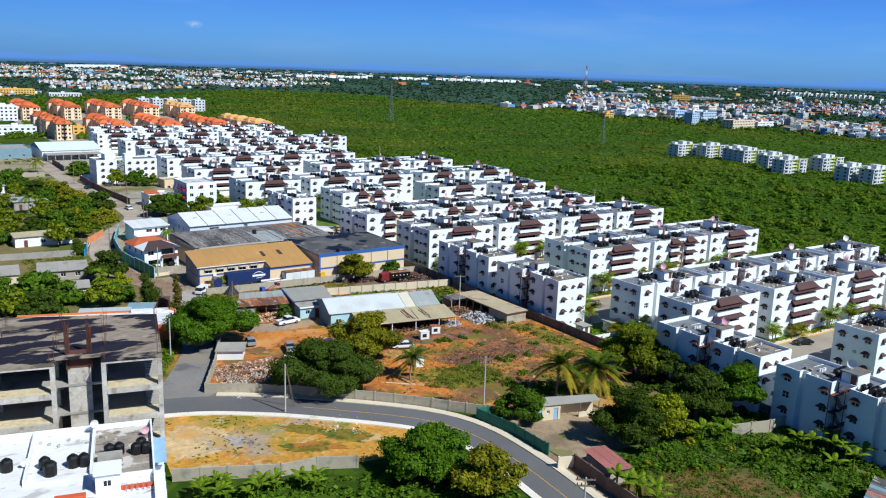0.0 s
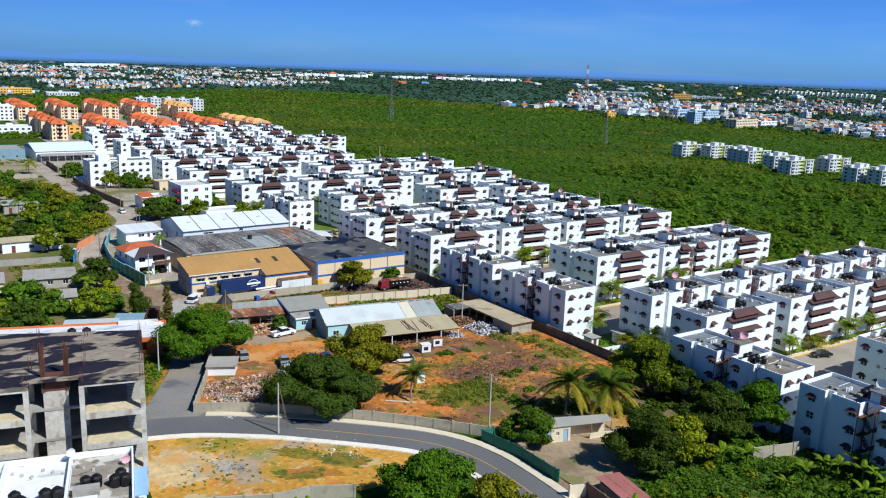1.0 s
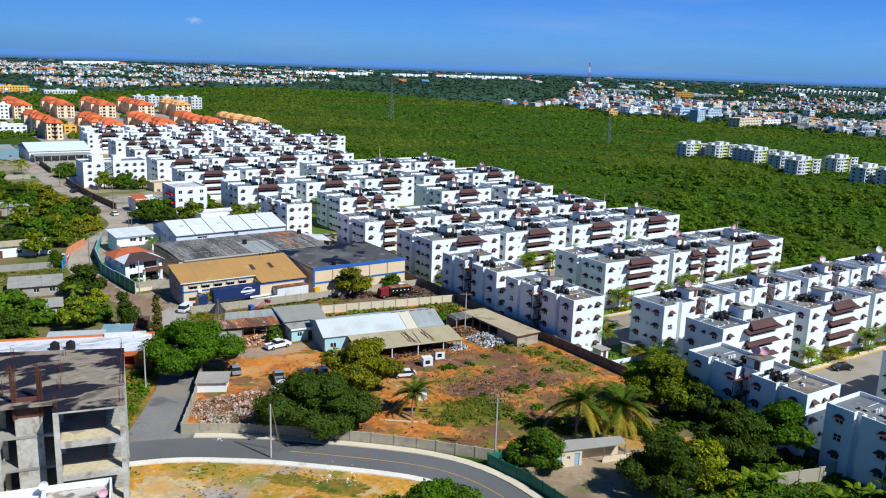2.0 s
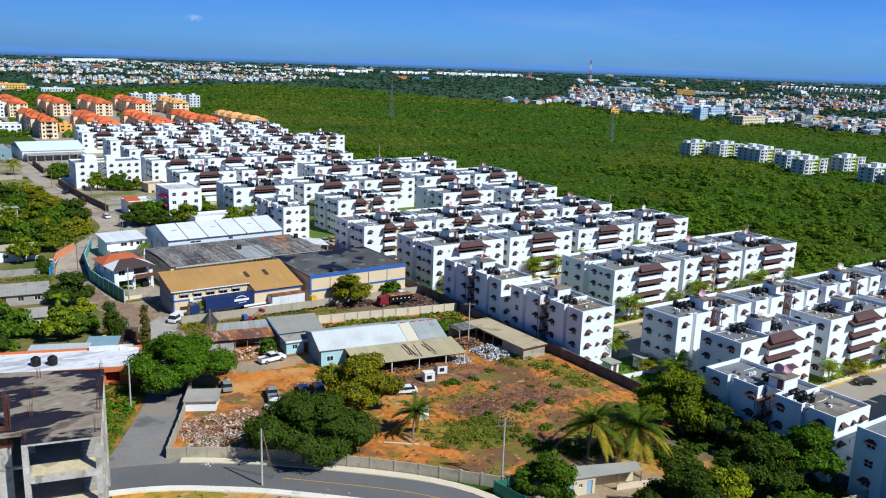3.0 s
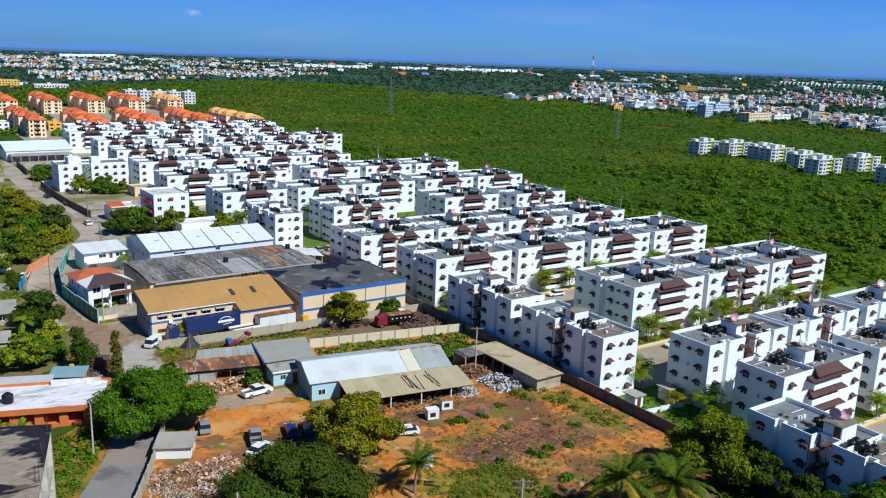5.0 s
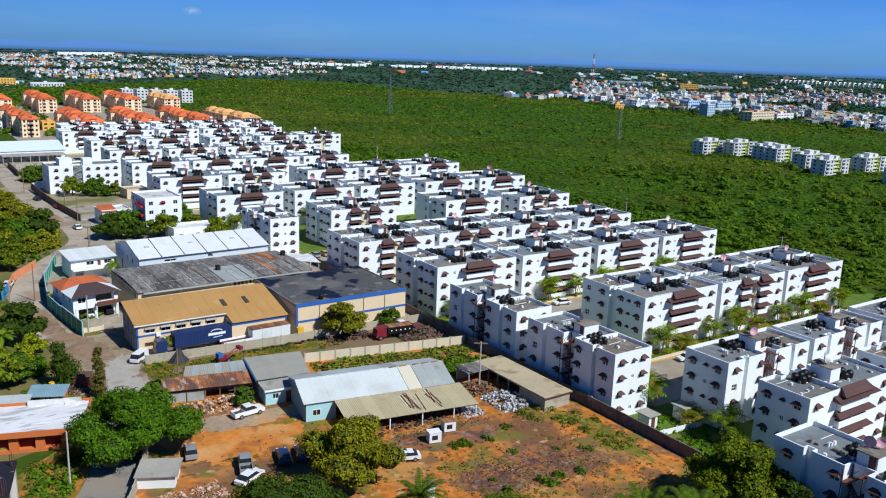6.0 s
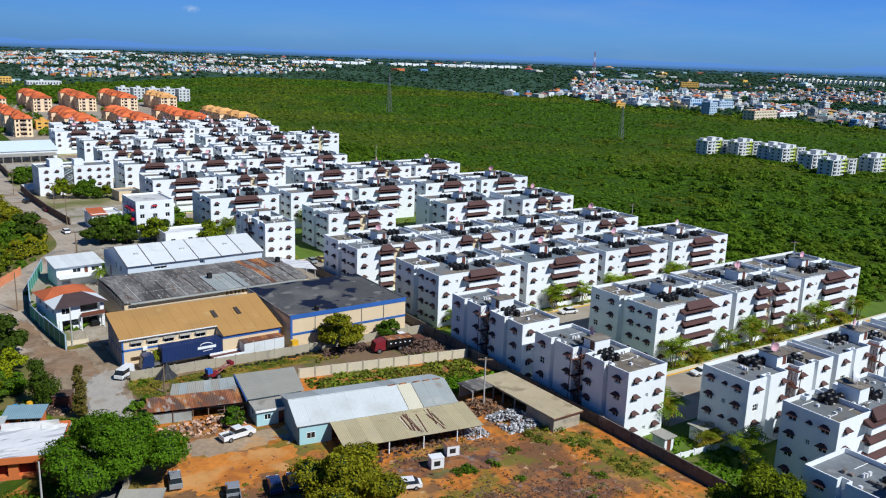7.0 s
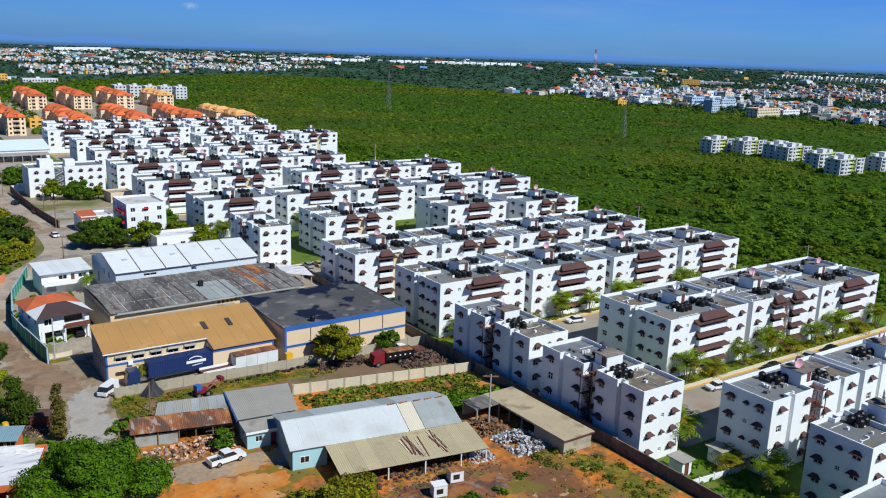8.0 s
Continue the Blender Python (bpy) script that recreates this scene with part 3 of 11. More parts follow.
sheet("garden_earth", [(-40, 150), (24, 152), (46, 160), (50, 172), (57, 174), (57, 206), (50, 216), (50, 244), (57, 264), (66, 276), (72, 290), (74, 338), (-40, 338)], GZ + 0.012, M_GARDEN, "dry olive garden ground west of the side road")


def ragged(name, cx, cy, rx, ry, deg, z, material, label, seed):
    """A patch of ground with a frayed outline."""
    pts = []
    for i in range(90):
        a = 2 * math.pi * i / 90
        k = 1 + 0.28 * noise.noise(Vector((math.cos(a) * 1.4, math.sin(a) * 1.4, seed))) + 0.30 * noise.noise(Vector((math.cos(a) * 5, math.sin(a) * 5, seed + 3))) + 0.14 * noise.noise(Vector((math.cos(a) * 16, math.sin(a) * 16, seed + 7)))
        u, v = rx * k * math.cos(a), ry * k * math.sin(a)
        c, s = math.cos(radians(deg)), math.sin(radians(deg))
        pts.append((cx + u * c - v * s, cy + u * s + v * c))
    sheet(name, pts, z, material, label)


ragged("burnt_patch", 100.0, 117.0, 7.5, 5.0, -35, GZ + 0.030, M_BURNT, "dark burnt patch on the red earth", 1)
ragged("burnt_patch", 87.0, 117.5, 4.2, 3.6, -30, GZ + 0.038, M_BURNT, "dark burnt patch on the red earth", 61)
ragged("burnt_patch", 89.5, 131.0, 9.0, 3.2, -12, GZ + 0.043, M_BURNT, "sooty ground in front of the lean-to", 67)
ragged("burnt_patch", 110.0, 138.0, 5.5, 4.0, 20, GZ + 0.030, M_BURNT, "dark burnt patch on the red earth", 5)
ragged("bare_earth", 62.5, 144.5, 8.5, 5.2, 5, GZ + 0.030, M_ORANGEEARTH, "bright orange trodden earth between the cars", 9)
ragged("driveway", 65.0, 152.6, 8.5, 2.8, -8, GZ + 0.036, M_DUST, "dusty grey-brown driveway in front of the sheds", 53)
ragged("concrete_apron", 74.6, 151.0, 3.0, 2.6, -8, GZ + 0.042, M_GREYPATCH, "broken concrete apron beside the blue shed", 57)
ragged("weedy_patch", 81.5, 109.5, 7.5, 4.6, -38, GZ + 0.034, M_WEEDY, "weedy green patch on the red earth", 13)
ragged("weedy_patch", 103.0, 101.0, 9.0, 3.6, -5, GZ + 0.034, M_WEEDY, "weedy green patch on the red earth", 17)
ragged("weedy_patch", 111.5, 121.0, 2.6, 9.0, 0, GZ + 0.034, M_WEEDY, "weedy strip along the estate wall", 21)
ragged("weedy_patch", 47.6, 103.6, 3.6, 1.5, -42, GZ + 0.034, M_WEEDY, "fresh weeds along the edge of the lot", 25)
ragged("sandy_patch", 32.4, 107.4, 4.6, 5.6, 15, GZ + 0.026, M_PALESAND, "pale bare sand on the dry lot", 71)
ragged("weedy_patch", 46.2, 97.6, 4.6, 1.7, -26, GZ + 0.038, M_WEEDY, "green and dry weeds along the lot wall", 75)
ragged("weedy_patch", 52.6, 98.4, 3.8, 2.0, -42, GZ + 0.042, M_WEEDY, "dry weeds in the corner of the lot", 79)
ragged("gravel_patch", 36.6, 104.6, 3.4, 2.5, -25, GZ + 0.032, M_GREYPATCH, "grey gravel patch on the dry lot", 29)
ragged("weedy_patch", 78.0, 178.3, 15.0, 2.3, -3, GZ + 0.034, M_WEEDY, "weeds along the foot of the works wall", 41)
ragged("weedy_patch", 101.0, 168.4, 11.0, 1.3, -10, GZ + 0.034, M_WEEDY, "weeds along the truck yard wall", 45)
ragged("concrete_patch", 52.8, 172.4, 3.6, 6.4, -10, GZ + 0.056, M_PAD, "worn grey concrete patch at the junction", 49)
ragged("bare_patch", 66.0, 330.0, 2.2, 14.0, 6, GZ + 0.060, M_LANEEARTH, "brown earth along the dusty street", 101)
ragged("bare_patch", 61.6, 312.0, 2.4, 16.0, -4, GZ + 0.040, M_DRYGRASS, "dry yellow grass on the street bank", 103)
ragged("bare_patch", 58.0, 290.0, 3.0, 7.0, -30, GZ + 0.042, M_DRYGRASS, "dry yellow grass on the street bank", 105)
ragged("lane_earth", 50.6, 197.5, 3.6, 9.5, 14, GZ + 0.060, M_LANEEARTH, "brown trodden earth over the lane", 83)
ragged("lane_earth", 47.2, 214.0, 2.4, 9.5, 2, GZ + 0.066, M_LANEEARTH, "brown trodden earth over the lane", 87)
ragged("concrete_patch", 54.4, 182.6, 3.0, 6.6, -16, GZ + 0.062, M_PAD, "worn grey concrete pad at the junction", 91)
ragged("weedy_patch", 60.2, 179.6, 2.6, 4.4, -20, GZ + 0.060, M_WEEDY, "yellow-green weeds beside the works wall", 95)
ragged("weedy_patch", 53.6, 204.0, 2.2, 0.9, 0, GZ + 0.070, M_WEEDY, "grass at the foot of the house wall", 97)
ragged("bare_patch", 99.2, 87.8, 7.0, 3.0, -28, GZ + 0.034, M_BAREGROUND, "bare orange-brown ground behind the hut", 33)
g = Geo()
gx, gy = [-40 + 6 * i for i in range(24)], [338 + 6 * i for i in range(38)]
for xa, xb in zip(gx, gx[1:]):
    for ya, yb in zip(gy, gy[1:]):
        g.face(*[(x, y, rise(x, y) + 0.02) for x, y in ((xa, ya), (xb, ya), (xb, yb), (xa, yb))])
thing("dry_land", "dry open ground along the side street", "ground", data=g.mesh("dry_land", M_DRYLAND), kind="structure")
sheet("lane_dirt", [(45, 150), (52, 150), (58, 171), (58.4, 177), (46, 177)], GZ + 0.007, M_DIRT, "trodden brown earth beside the lane")
# curving road with a lane line and kerbs, and the side road
MAIN = smooth_line([(-60, 146), (-20, 134), (12, 126.3), (34, 121.6), (45.6, 115.4), (54.4, 108.4), (65.0, 98.2), (69.2, 89.6), (69.8, 78.8), (68.9, 67), (67, 48), (65, 10), (62, -60)])
ribbon(MAIN, -3.2, 3.2, GZ - 0.3, GZ + 0.06, "road", M_ASPHALT, "dark asphalt road curving past the yard")
ribbon([p for p in MAIN if p.x > 50.5 and p.y < 116], 0.05, -0.05, GZ + 0.06, GZ + 0.066, "lane_line", M_YELLOW, "worn yellow centre line on the asphalt", "marking")
SIDE = smooth_line([(32, 123), (36.2, 130), (43, 142.5), (48, 156), (51, 168), (54.3, 183), (51.5, 196), (47, 208), (45.6, 226), (47.2, 242), (52.5, 260), (61.5, 276), (68.2, 291), (68.6, 318), (66.4, 348), (65.2, 384), (65.2, 440), (66, 560)])
SIDE_A = [p for p in SIDE if p.y < 345]
ribbon([p for p in SIDE_A if p.y < 178], -2.8, 2.8, GZ - 0.3, GZ + 0.05, "road", M_SIDEASPH, "grey worn asphalt side road")
sheet("junction_earth", [(47, 176), (57, 174.6), (58.4, 184), (58.2, 206), (52, 203.4), (49.6, 222), (50, 244), (53, 254), (48, 254), (42.6, 240), (42.4, 208), (48.4, 194), (46.4, 184)], GZ + 0.038, M_DIRT, "trodden brown earth of the junction and the lane")
ribbon([p for p in SIDE_A if p.y > 204], -3.2, 3.2, GZ - 0.3, GZ + 0.046, "road", M_DIRTROAD, "tan worn side street")
SIDE_B = [p for p in SIDE if p.y >= 343]
g = Geo()
for a, b in zip(SIDE_B, SIDE_B[1:]):
    g.face((a.x - 3.6, a.y, rise(a.x, a.y) + 0.05), (a.x + 3.6, a.y, rise(a.x, a.y) + 0.05), (b.x + 3.6, b.y, rise(b.x, b.y) + 0.05), (b.x - 3.6, b.y, rise(b.x, b.y) + 0.05))
thing("road", "pale worn side road", "road", data=g.mesh("road", M_DIRTROAD), kind="structure")
near_kerb = [p for p in MAIN if 30 < p.x and p.y > 40]
ribbon(near_kerb, -3.2, -4.4, GZ - 0.3, GZ + 0.19, "pavement", M_KERBWHITE, "pale concrete kerb and narrow pavement", "pavement")
far_kerb = [p for p in MAIN if 36.6 < p.x and p.y > 40]
ribbon(far_kerb, 3.2, 4.6, GZ - 0.3, GZ + 0.19, "pavement", M_KERB, "pale concrete kerb and narrow pavement", "pavement")
# estate streets, lawns, yellow-edged walks
sheet("estate_ground", [(117.5, 60), (236, 60), (236, 562), (98, 562), (98, 300), (108, 245), (117.5, 245)], 0.015, M_GRASS, "lawn between the apartment blocks")
for y0, y1, x0, x1 in ((79, 95, 128, 232), (125.5, 140.5, 129, 232), (166, 181, 128, 228), (234, 250, 112, 232), (310, 328, 100, 238), (351.5, 369, 100, 234), (393, 411, 100, 210), (436, 453, 100, 210), (478, 499, 100, 240), (524, 535, 100, 232)):
    sheet("estate_street", [(x0, y0), (x1, y0), (x1, y1), (x0, y1)], 0.035, M_STREET, "pale asphalt street between the blocks", category="road")
    g = Geo()
    g.box(x0, y1, 0, x1, y1 + 0.25, 0.16)
    thing("kerb", "yellow painted kerb along the estate street", "kerb", data=g.mesh("kerb", M_YELLOW), kind="structure")
    g = Geo()
    g.box(x0, y1 + 0.25, 0, x1, y1 + 1.45, 0.15)
    thing("pavement", "sandy concrete pavement beside the kerb", "pavement", data=g.mesh("pavement", M_KERB), kind="structure")

# ---------------------------------------------------------------- the estate of white apartment blocks
ROOF_Z, TOP_Z, STOREY = 11.0, 11.6, 2.75


def window_mesh(w, h):
    """Frame, cross bars and four sunk panes in one skin."""
    g = Geo()
    xs, zs = [0, 0.07, w / 2 - 0.03, w / 2 + 0.03, w - 0.07, w], [0, 0.07, h / 2 - 0.03, h / 2 + 0.03, h - 0.07, h]
    index = {}

    def vert(*p):
        k = tuple(round(c, 4) for c in p)
        if k not in index:
            index[k] = len(g.v)
            g.v.append(k)
        return index[k]

    def quad(m, *pts):
        g.f.append(tuple(vert(*p) for p in pts))
        g.mi.append(m)
    for i in range(5):
        for k in range(5):
            a, b, c, d = xs[i], xs[i + 1], zs[k], zs[k + 1]
            if i in (1, 3) and k in (1, 3):
                y = 0.04
                quad(1, (a, y, c), (b, y, c), (b, y, d), (a, y, d))
                quad(0, (a, 0, c), (a, y, c), (a, y, d), (a, 0, d))
                quad(0, (b, y, c), (b, 0, c), (b, 0, d), (b, y, d))
                quad(0, (a, 0, c), (b, 0, c), (b, y, c), (a, y, c))
                quad(0, (a, y, d), (b, y, d), (b, 0, d), (a, 0, d))
            else:
                quad(0, (a, 0, c), (b, 0, c), (b, 0, d), (a, 0, d))
    return g.mesh("window", M_WHITE, M_GLASS)


def canopy(g, w, out, h, flare=0.2, top_in=0.3, x=0.0, up=0.0):
    """A tiled canopy: sloping tile courses with hipped sides and a soffit."""
    n = 4
    for k in range(n):
        a, b = k / n, (k + 1) / n
        y0, y1 = -out * a, -out * b
        z0, z1 = up + h * (1 - a) ** 1.15, up + h * (1 - b) ** 1.15
        e0, e1 = (-top_in + (flare + top_in) * a), (-top_in + (flare + top_in) * b)
        lip = 0.05
        g.face((x - e0, y0, z0 + lip), (x - e1, y1, z1 + lip), (x + w + e1, y1, z1 + lip), (x + w + e0, y0, z0 + lip))
        g.face((x - e1, y1, z1 + lip), (x - e1, y1, z1 - 0.03), (x + w + e1, y1, z1 - 0.03), (x + w + e1, y1, z1 + lip))
    lo, hi, l, r = up - 0.03, up + 0.05, x - flare, x + w + flare
    g.face((x + top_in, 0, up + h + 0.05), (x + top_in, 0, up), (l, 0, lo), (l, -out, lo), (l, -out, hi))
    g.face((x + w - top_in, 0, up), (x + w - top_in, 0, up + h + 0.05), (r, -out, hi), (r, -out, lo), (r, 0, lo))
    g.face((l, 0, lo), (r, 0, lo), (r, -out, lo), (l, -out, lo))


def awning_mesh(w, out, h, flare=0.2, top_in=0.3):
    g = Geo()
    canopy(g, w, out, h, flare, top_in)
    return g.mesh("awning", M_TILE)


def crown_awning_mesh(w, side):
    """The canopy over a top balcony: a steep roof that stands on a wider skirt."""
    g = Geo()
    canopy(g, w, 1.35, 1.15, 0.15, 0.55, 0.0, 0.62)
    canopy(g, w + 2 * side, 1.6, 0.55, 0.35, 0.1, -side, 0.0)
    return g.mesh("awning", M_TILE)


W_BIG, W_SMALL = window_mesh(1.25, 1.15), window_mesh(0.65, 0.65)
AW_BIG, AW_SMALL = awning_mesh(1.25, 0.62, 0.5), awning_mesh(0.65, 0.45, 0.36, 0.16, 0.2)
AW_WIDE, AW_WIDE_TOP = awning_mesh(8.8, 1.45, 0.8, 0.5, 0.3), crown_awning_mesh(7.6, 1.3)
AW_MID, AW_MID_TOP = awning_mesh(4.0, 1.4, 0.75, 0.45, 0.3), crown_awning_mesh(3.5, 0.7)


def balcony_mesh(w):
    g = Geo()
    g.box(0, -0.75, -0.12, w, 0.02, 0.06)
    g.box(0, -0.75, 0.06, w, -0.63, 0.95)
    g.box(0, -0.63, 0.06, 0.12, 0.02, 0.95)
    g.box(w - 0.12, -0.63, 0.06, w, 0.02, 0.95)
    g.box(w * 0.5 - 0.06, -0.63, 0.06, w * 0.5 + 0.06, 0.02, 0.95)
    return g.mesh("balcony", M_WHITE)


def glazing_mesh(w, h):
    g = Geo()
    k = max(2, int(w / 1.3))
    for i in range(k + 1):
        x = (w - 0.08) * i / k
        g.box(x, 0, 0, x + 0.08, 0.05, h)
    g.box(0.08, 0, h - 0.4, w - 0.08, 0.05, h - 0.33)
    g.m = 1
    g.box(0.02, 0.015, 0.02, w - 0.02, 0.03, h - 0.02)
    return g.mesh("balcony_door", M_DOOR, M_GLASS)


BALC_WIDE, BALC_MID = balcony_mesh(7.6), balcony_mesh(3.5)
GLAZE_WIDE, GLAZE_MID = glazing_mesh(7.6, 2.15), glazing_mesh(3.5, 2.15)


class Side:
    """One outer wall: collects its openings and the parts that sit in it."""

    def __init__(self, p, rz, length):
        self.m = pose(p[0], p[1], 0, 0, 0, rz)
        self.p, self.len = p, length
        self.u = Vector((math.cos(radians(rz)), math.sin(radians(rz)), 0))
        self.n = Vector((self.u.y, -self.u.x, 0))
        self.holes, self.parts = [], []

    def window(self, x, z, small=False, awning=True):
        w, h = (0.65, 0.65) if small else (1.25, 1.15)
        self.holes.append((x, x + w, z, z + h, 0.22))
        self.parts.append(("window", W_SMALL if small else W_BIG, self.m @ pose(x, 0.14, z)))
        if awning:
            self.parts.append(("awning", AW_SMALL if small else AW_BIG, self.m @ pose(x, -0.005, z + h - (0.22 if small else 0.32))))

    def balcony(self, x, z, wide, top):
        w = 7.6 if wide else 3.5
        self.holes.append((x, x + w, z, z + 2.2, 1.2))
        self.parts.append(("balcony", BALC_WIDE if wide else BALC_MID, self.m @ pose(x, 0, z)))
        self.parts.append(("balcony_door", GLAZE_WIDE if wide else GLAZE_MID, self.m @ pose(x, 1.05, z + 0.02)))
        a = (AW_WIDE_TOP if top else AW_WIDE) if wide else (AW_MID_TOP if top else AW_MID)
        self.parts.append(("awning", a, self.m @ pose(x - (0.0 if top else 0.6 if wide else 0.25), -0.005, z + (1.85 if not top else 1.7))))


def wall_parts(root, sides, outline, name="wall"):
    """The walls, roof and parapet of a block from its sides."""
    g = Geo()
    for s in sides:
        facade(g, (s.p[0], s.p[1], 0), s.u, s.n, s.len, 0, TOP_Z, s.holes)
    part(name, g.mesh(name, M_WHITE), root)
    g = Geo()
    t = 0.18
    k = len(outline)
    ring = []
    for i in range(k):
        a, b, c = (Vector(outline[j % k]) for j in (i - 1, i, i + 1))
        n1, n2 = (b - a).normalized(), (c - b).normalized()
        n1, n2 = Vector((-n1.y, n1.x)), Vector((-n2.y, n2.x))
        q = b + (n1 + n2) * t / max(0.3, 1 + n1.dot(n2))
        ring.append((q.x, q.y))
    for i in range(k):
        a, b, c, d = outline[i], outline[(i + 1) % k], ring[(i + 1) % k], ring[i]
        g.face((*a, TOP_Z), (*b, TOP_Z), (*c, TOP_Z), (*d, TOP_Z))
        g.face((*d, TOP_Z), (*c, TOP_Z), (*c, ROOF_Z), (*d, ROOF_Z))
    part("parapet", g.mesh("parapet", M_WHITE), root)
    g = Geo()
    g.face(*[(*q, ROOF_Z) for q in ring])
    part("roof", g.mesh("roof", M_ROOF), root, "flat grey roof")
    for s in sides:
        for n, me, m in s.parts:
            part(n, me, root, at=m)


def stair_box(root, x, y, w=2.6, d=3.6, h=2.3):
    g = Geo()
    g.box(x, y, ROOF_Z, x + w, y + d, ROOF_Z + h)
    box = part("stair_box", g.mesh("stair_box", M_WHITE), root)
    g = Geo()
    g.box(x - 0.15, y - 0.35, ROOF_Z + h, x + w + 0.15, y + d + 0.15, ROOF_Z + h + 0.12)
    part("roof_slab", g.mesh("roof_slab", M_ROOF_BROWN), box)
    g = Geo()
    g.box(x + w - 1.1, y - 0.04, ROOF_Z + 0.05, x + w - 0.2, y + 0.02, ROOF_Z + 2.0)
    part("door", g.mesh("door", M_DOOR), box, "brown metal door")


def roof_clutter(root, w, d, seed, n=16):
    """Vent stubs, covers and pipe runs that lie on a flat roof."""
    r = random.Random(seed)
    g = Geo()
    for k in range(n):
        x, y = r.uniform(1.0, w - 1.4), r.uniform(1.0, d - 1.4)
        if k % 3:
            g.box(x, y, ROOF_Z + 0.01, x + r.uniform(0.2, 0.5), y + r.uniform(0.2, 0.5), ROOF_Z + r.uniform(0.2, 0.55))
        elif k % 2:
            g.tube((x, y, ROOF_Z + 0.06), (min(w - 0.5, x + r.uniform(2, 6)), y, ROOF_Z + 0.06), 0.05, n=4)
        else:
            g.tube((x, y, ROOF_Z + 0.06), (x, min(d - 0.5, y + r.uniform(2, 5)), ROOF_Z + 0.06), 0.05, n=4)
    tagged(part("pipework", g.mesh("pipework", M_DISH), root, "white vents and pipes"), kind="stuff")
    g = Geo()
    for k in range(n // 2):
        x, y = r.uniform(1.0, w - 2.0), r.uniform(1.0, d - 2.0)
        g.box(x, y, ROOF_Z + 0.01, x + r.uniform(0.3, 1.0), y + r.uniform(0.3, 0.8), ROOF_Z + r.uniform(0.15, 0.6))
    tagged(part("roof_lumber", g.mesh("roof_lumber", M_OLDSHEET), root, "dark odds and ends"), kind="stuff")


def roof_walls(root, rects, patches):
    for (x0, y0, x1, y1) in rects:
        g = Geo()
        g.box(x0, y0, ROOF_Z, x1, y1, ROOF_Z + 0.75)
        part("terrace_wall", g.mesh("terrace_wall", M_WHITE), root)
    for (x0, y0, x1, y1) in patches:
        g = Geo()
        g.box(x0, y0, ROOF_Z, x1, y1, ROOF_Z + 0.02)
        part("terrace_floor", g.mesh("terrace_floor", M_ROOF_BROWN), root, "brown screed terrace floor")


def full_block(kind, rich=True, low=1):
    """A four-storey block, 22.4 by 18 m, with balconies on the front and back and a slot in each end."""
    W, D, s0, s1, sd = 22.4, 18.0, 8.0, 10.0, 1.3
    root = thing("apartment_building", "white four-storey apartment block with brown tiled " + ("wide balcony awnings" if kind == "A" else "paired balcony awnings"), "apartment building", group="apartment blocks")
    outline = [(0, 0), (W, 0), (W, s0), (W - sd, s0), (W - sd, s1), (W, s1), (W, D), (0, D), (0, s1), (sd, s1), (sd, s0), (0, s0)]
    sides = []
    for i in range(12):
        a, b = Vector(outline[i]), Vector(outline[(i + 1) % 12])
        sides.append(Side(outline[i], math.degrees(math.atan2((b - a).y, (b - a).x)), (b - a).length))
    front, left_b, left_f = sides[0], sides[7], sides[11]
    for f in range(4):
        z = 0.9 + f * STOREY
        top = f == 3
        if f < low and not rich:
            continue
        for face in (front,):
            face.window(1.3, z)
            face.window(W - 2.6, z)
            if kind == "A":
                face.balcony(7.6, z - 0.75, True, top)
                if rich:
                    face.window(4.4, z + 0.35, True, False)
                    face.window(W - 5.0, z + 0.35, True, False)
            else:
                face.balcony(6.2, z - 0.75, False, top)
                face.balcony(W - 9.7, z - 0.75, False, top)
        for face in (left_f,):
            face.window(0.9, z)
            if rich:
                face.window(3.4, z + 0.3, True)
            face.window(5.5, z)
        for face in (left_b,):
            if rich:
                face.window(1.2, z, awning=f % 2 == 0)
            face.window(5.4, z, awning=rich)
    if kind == "B":
        front.holes.append((W / 2 - 1.0, W / 2 + 1.0, 0.1, 11.0, 0.5))
    wall_parts(root, sides, outline)
    if kind == "B":
        g = Geo()
        g.box(W / 2 - 0.98, 0.42, 0.12, W / 2 + 0.98, 0.49, 10.98)
        part("stairwell_wall", g.mesh("stairwell_wall", M_CREAM), root, "cream stairwell recess")
    stair_box(root, 9.4, 7.0)
    roof_walls(root, [(0.2, 8.9, 6.0, 9.05), (14.0, 8.9, W - 0.2, 9.05), (15.5, 0.2, 15.65, 8.9), (6.0, 9.05, 6.15, 17.8)] if rich else [(0.2, 8.9, 6.0, 9.05)],
               [(0.4, 9.3, 5.8, 17.6), (15.9, 0.4, W - 0.4, 5.0)] if rich else [(0.4, 9.3, 5.8, 17.6)])
    if rich:
        roof_clutter(root, W, D, 3 if kind == "A" else 4, 34)
    return root


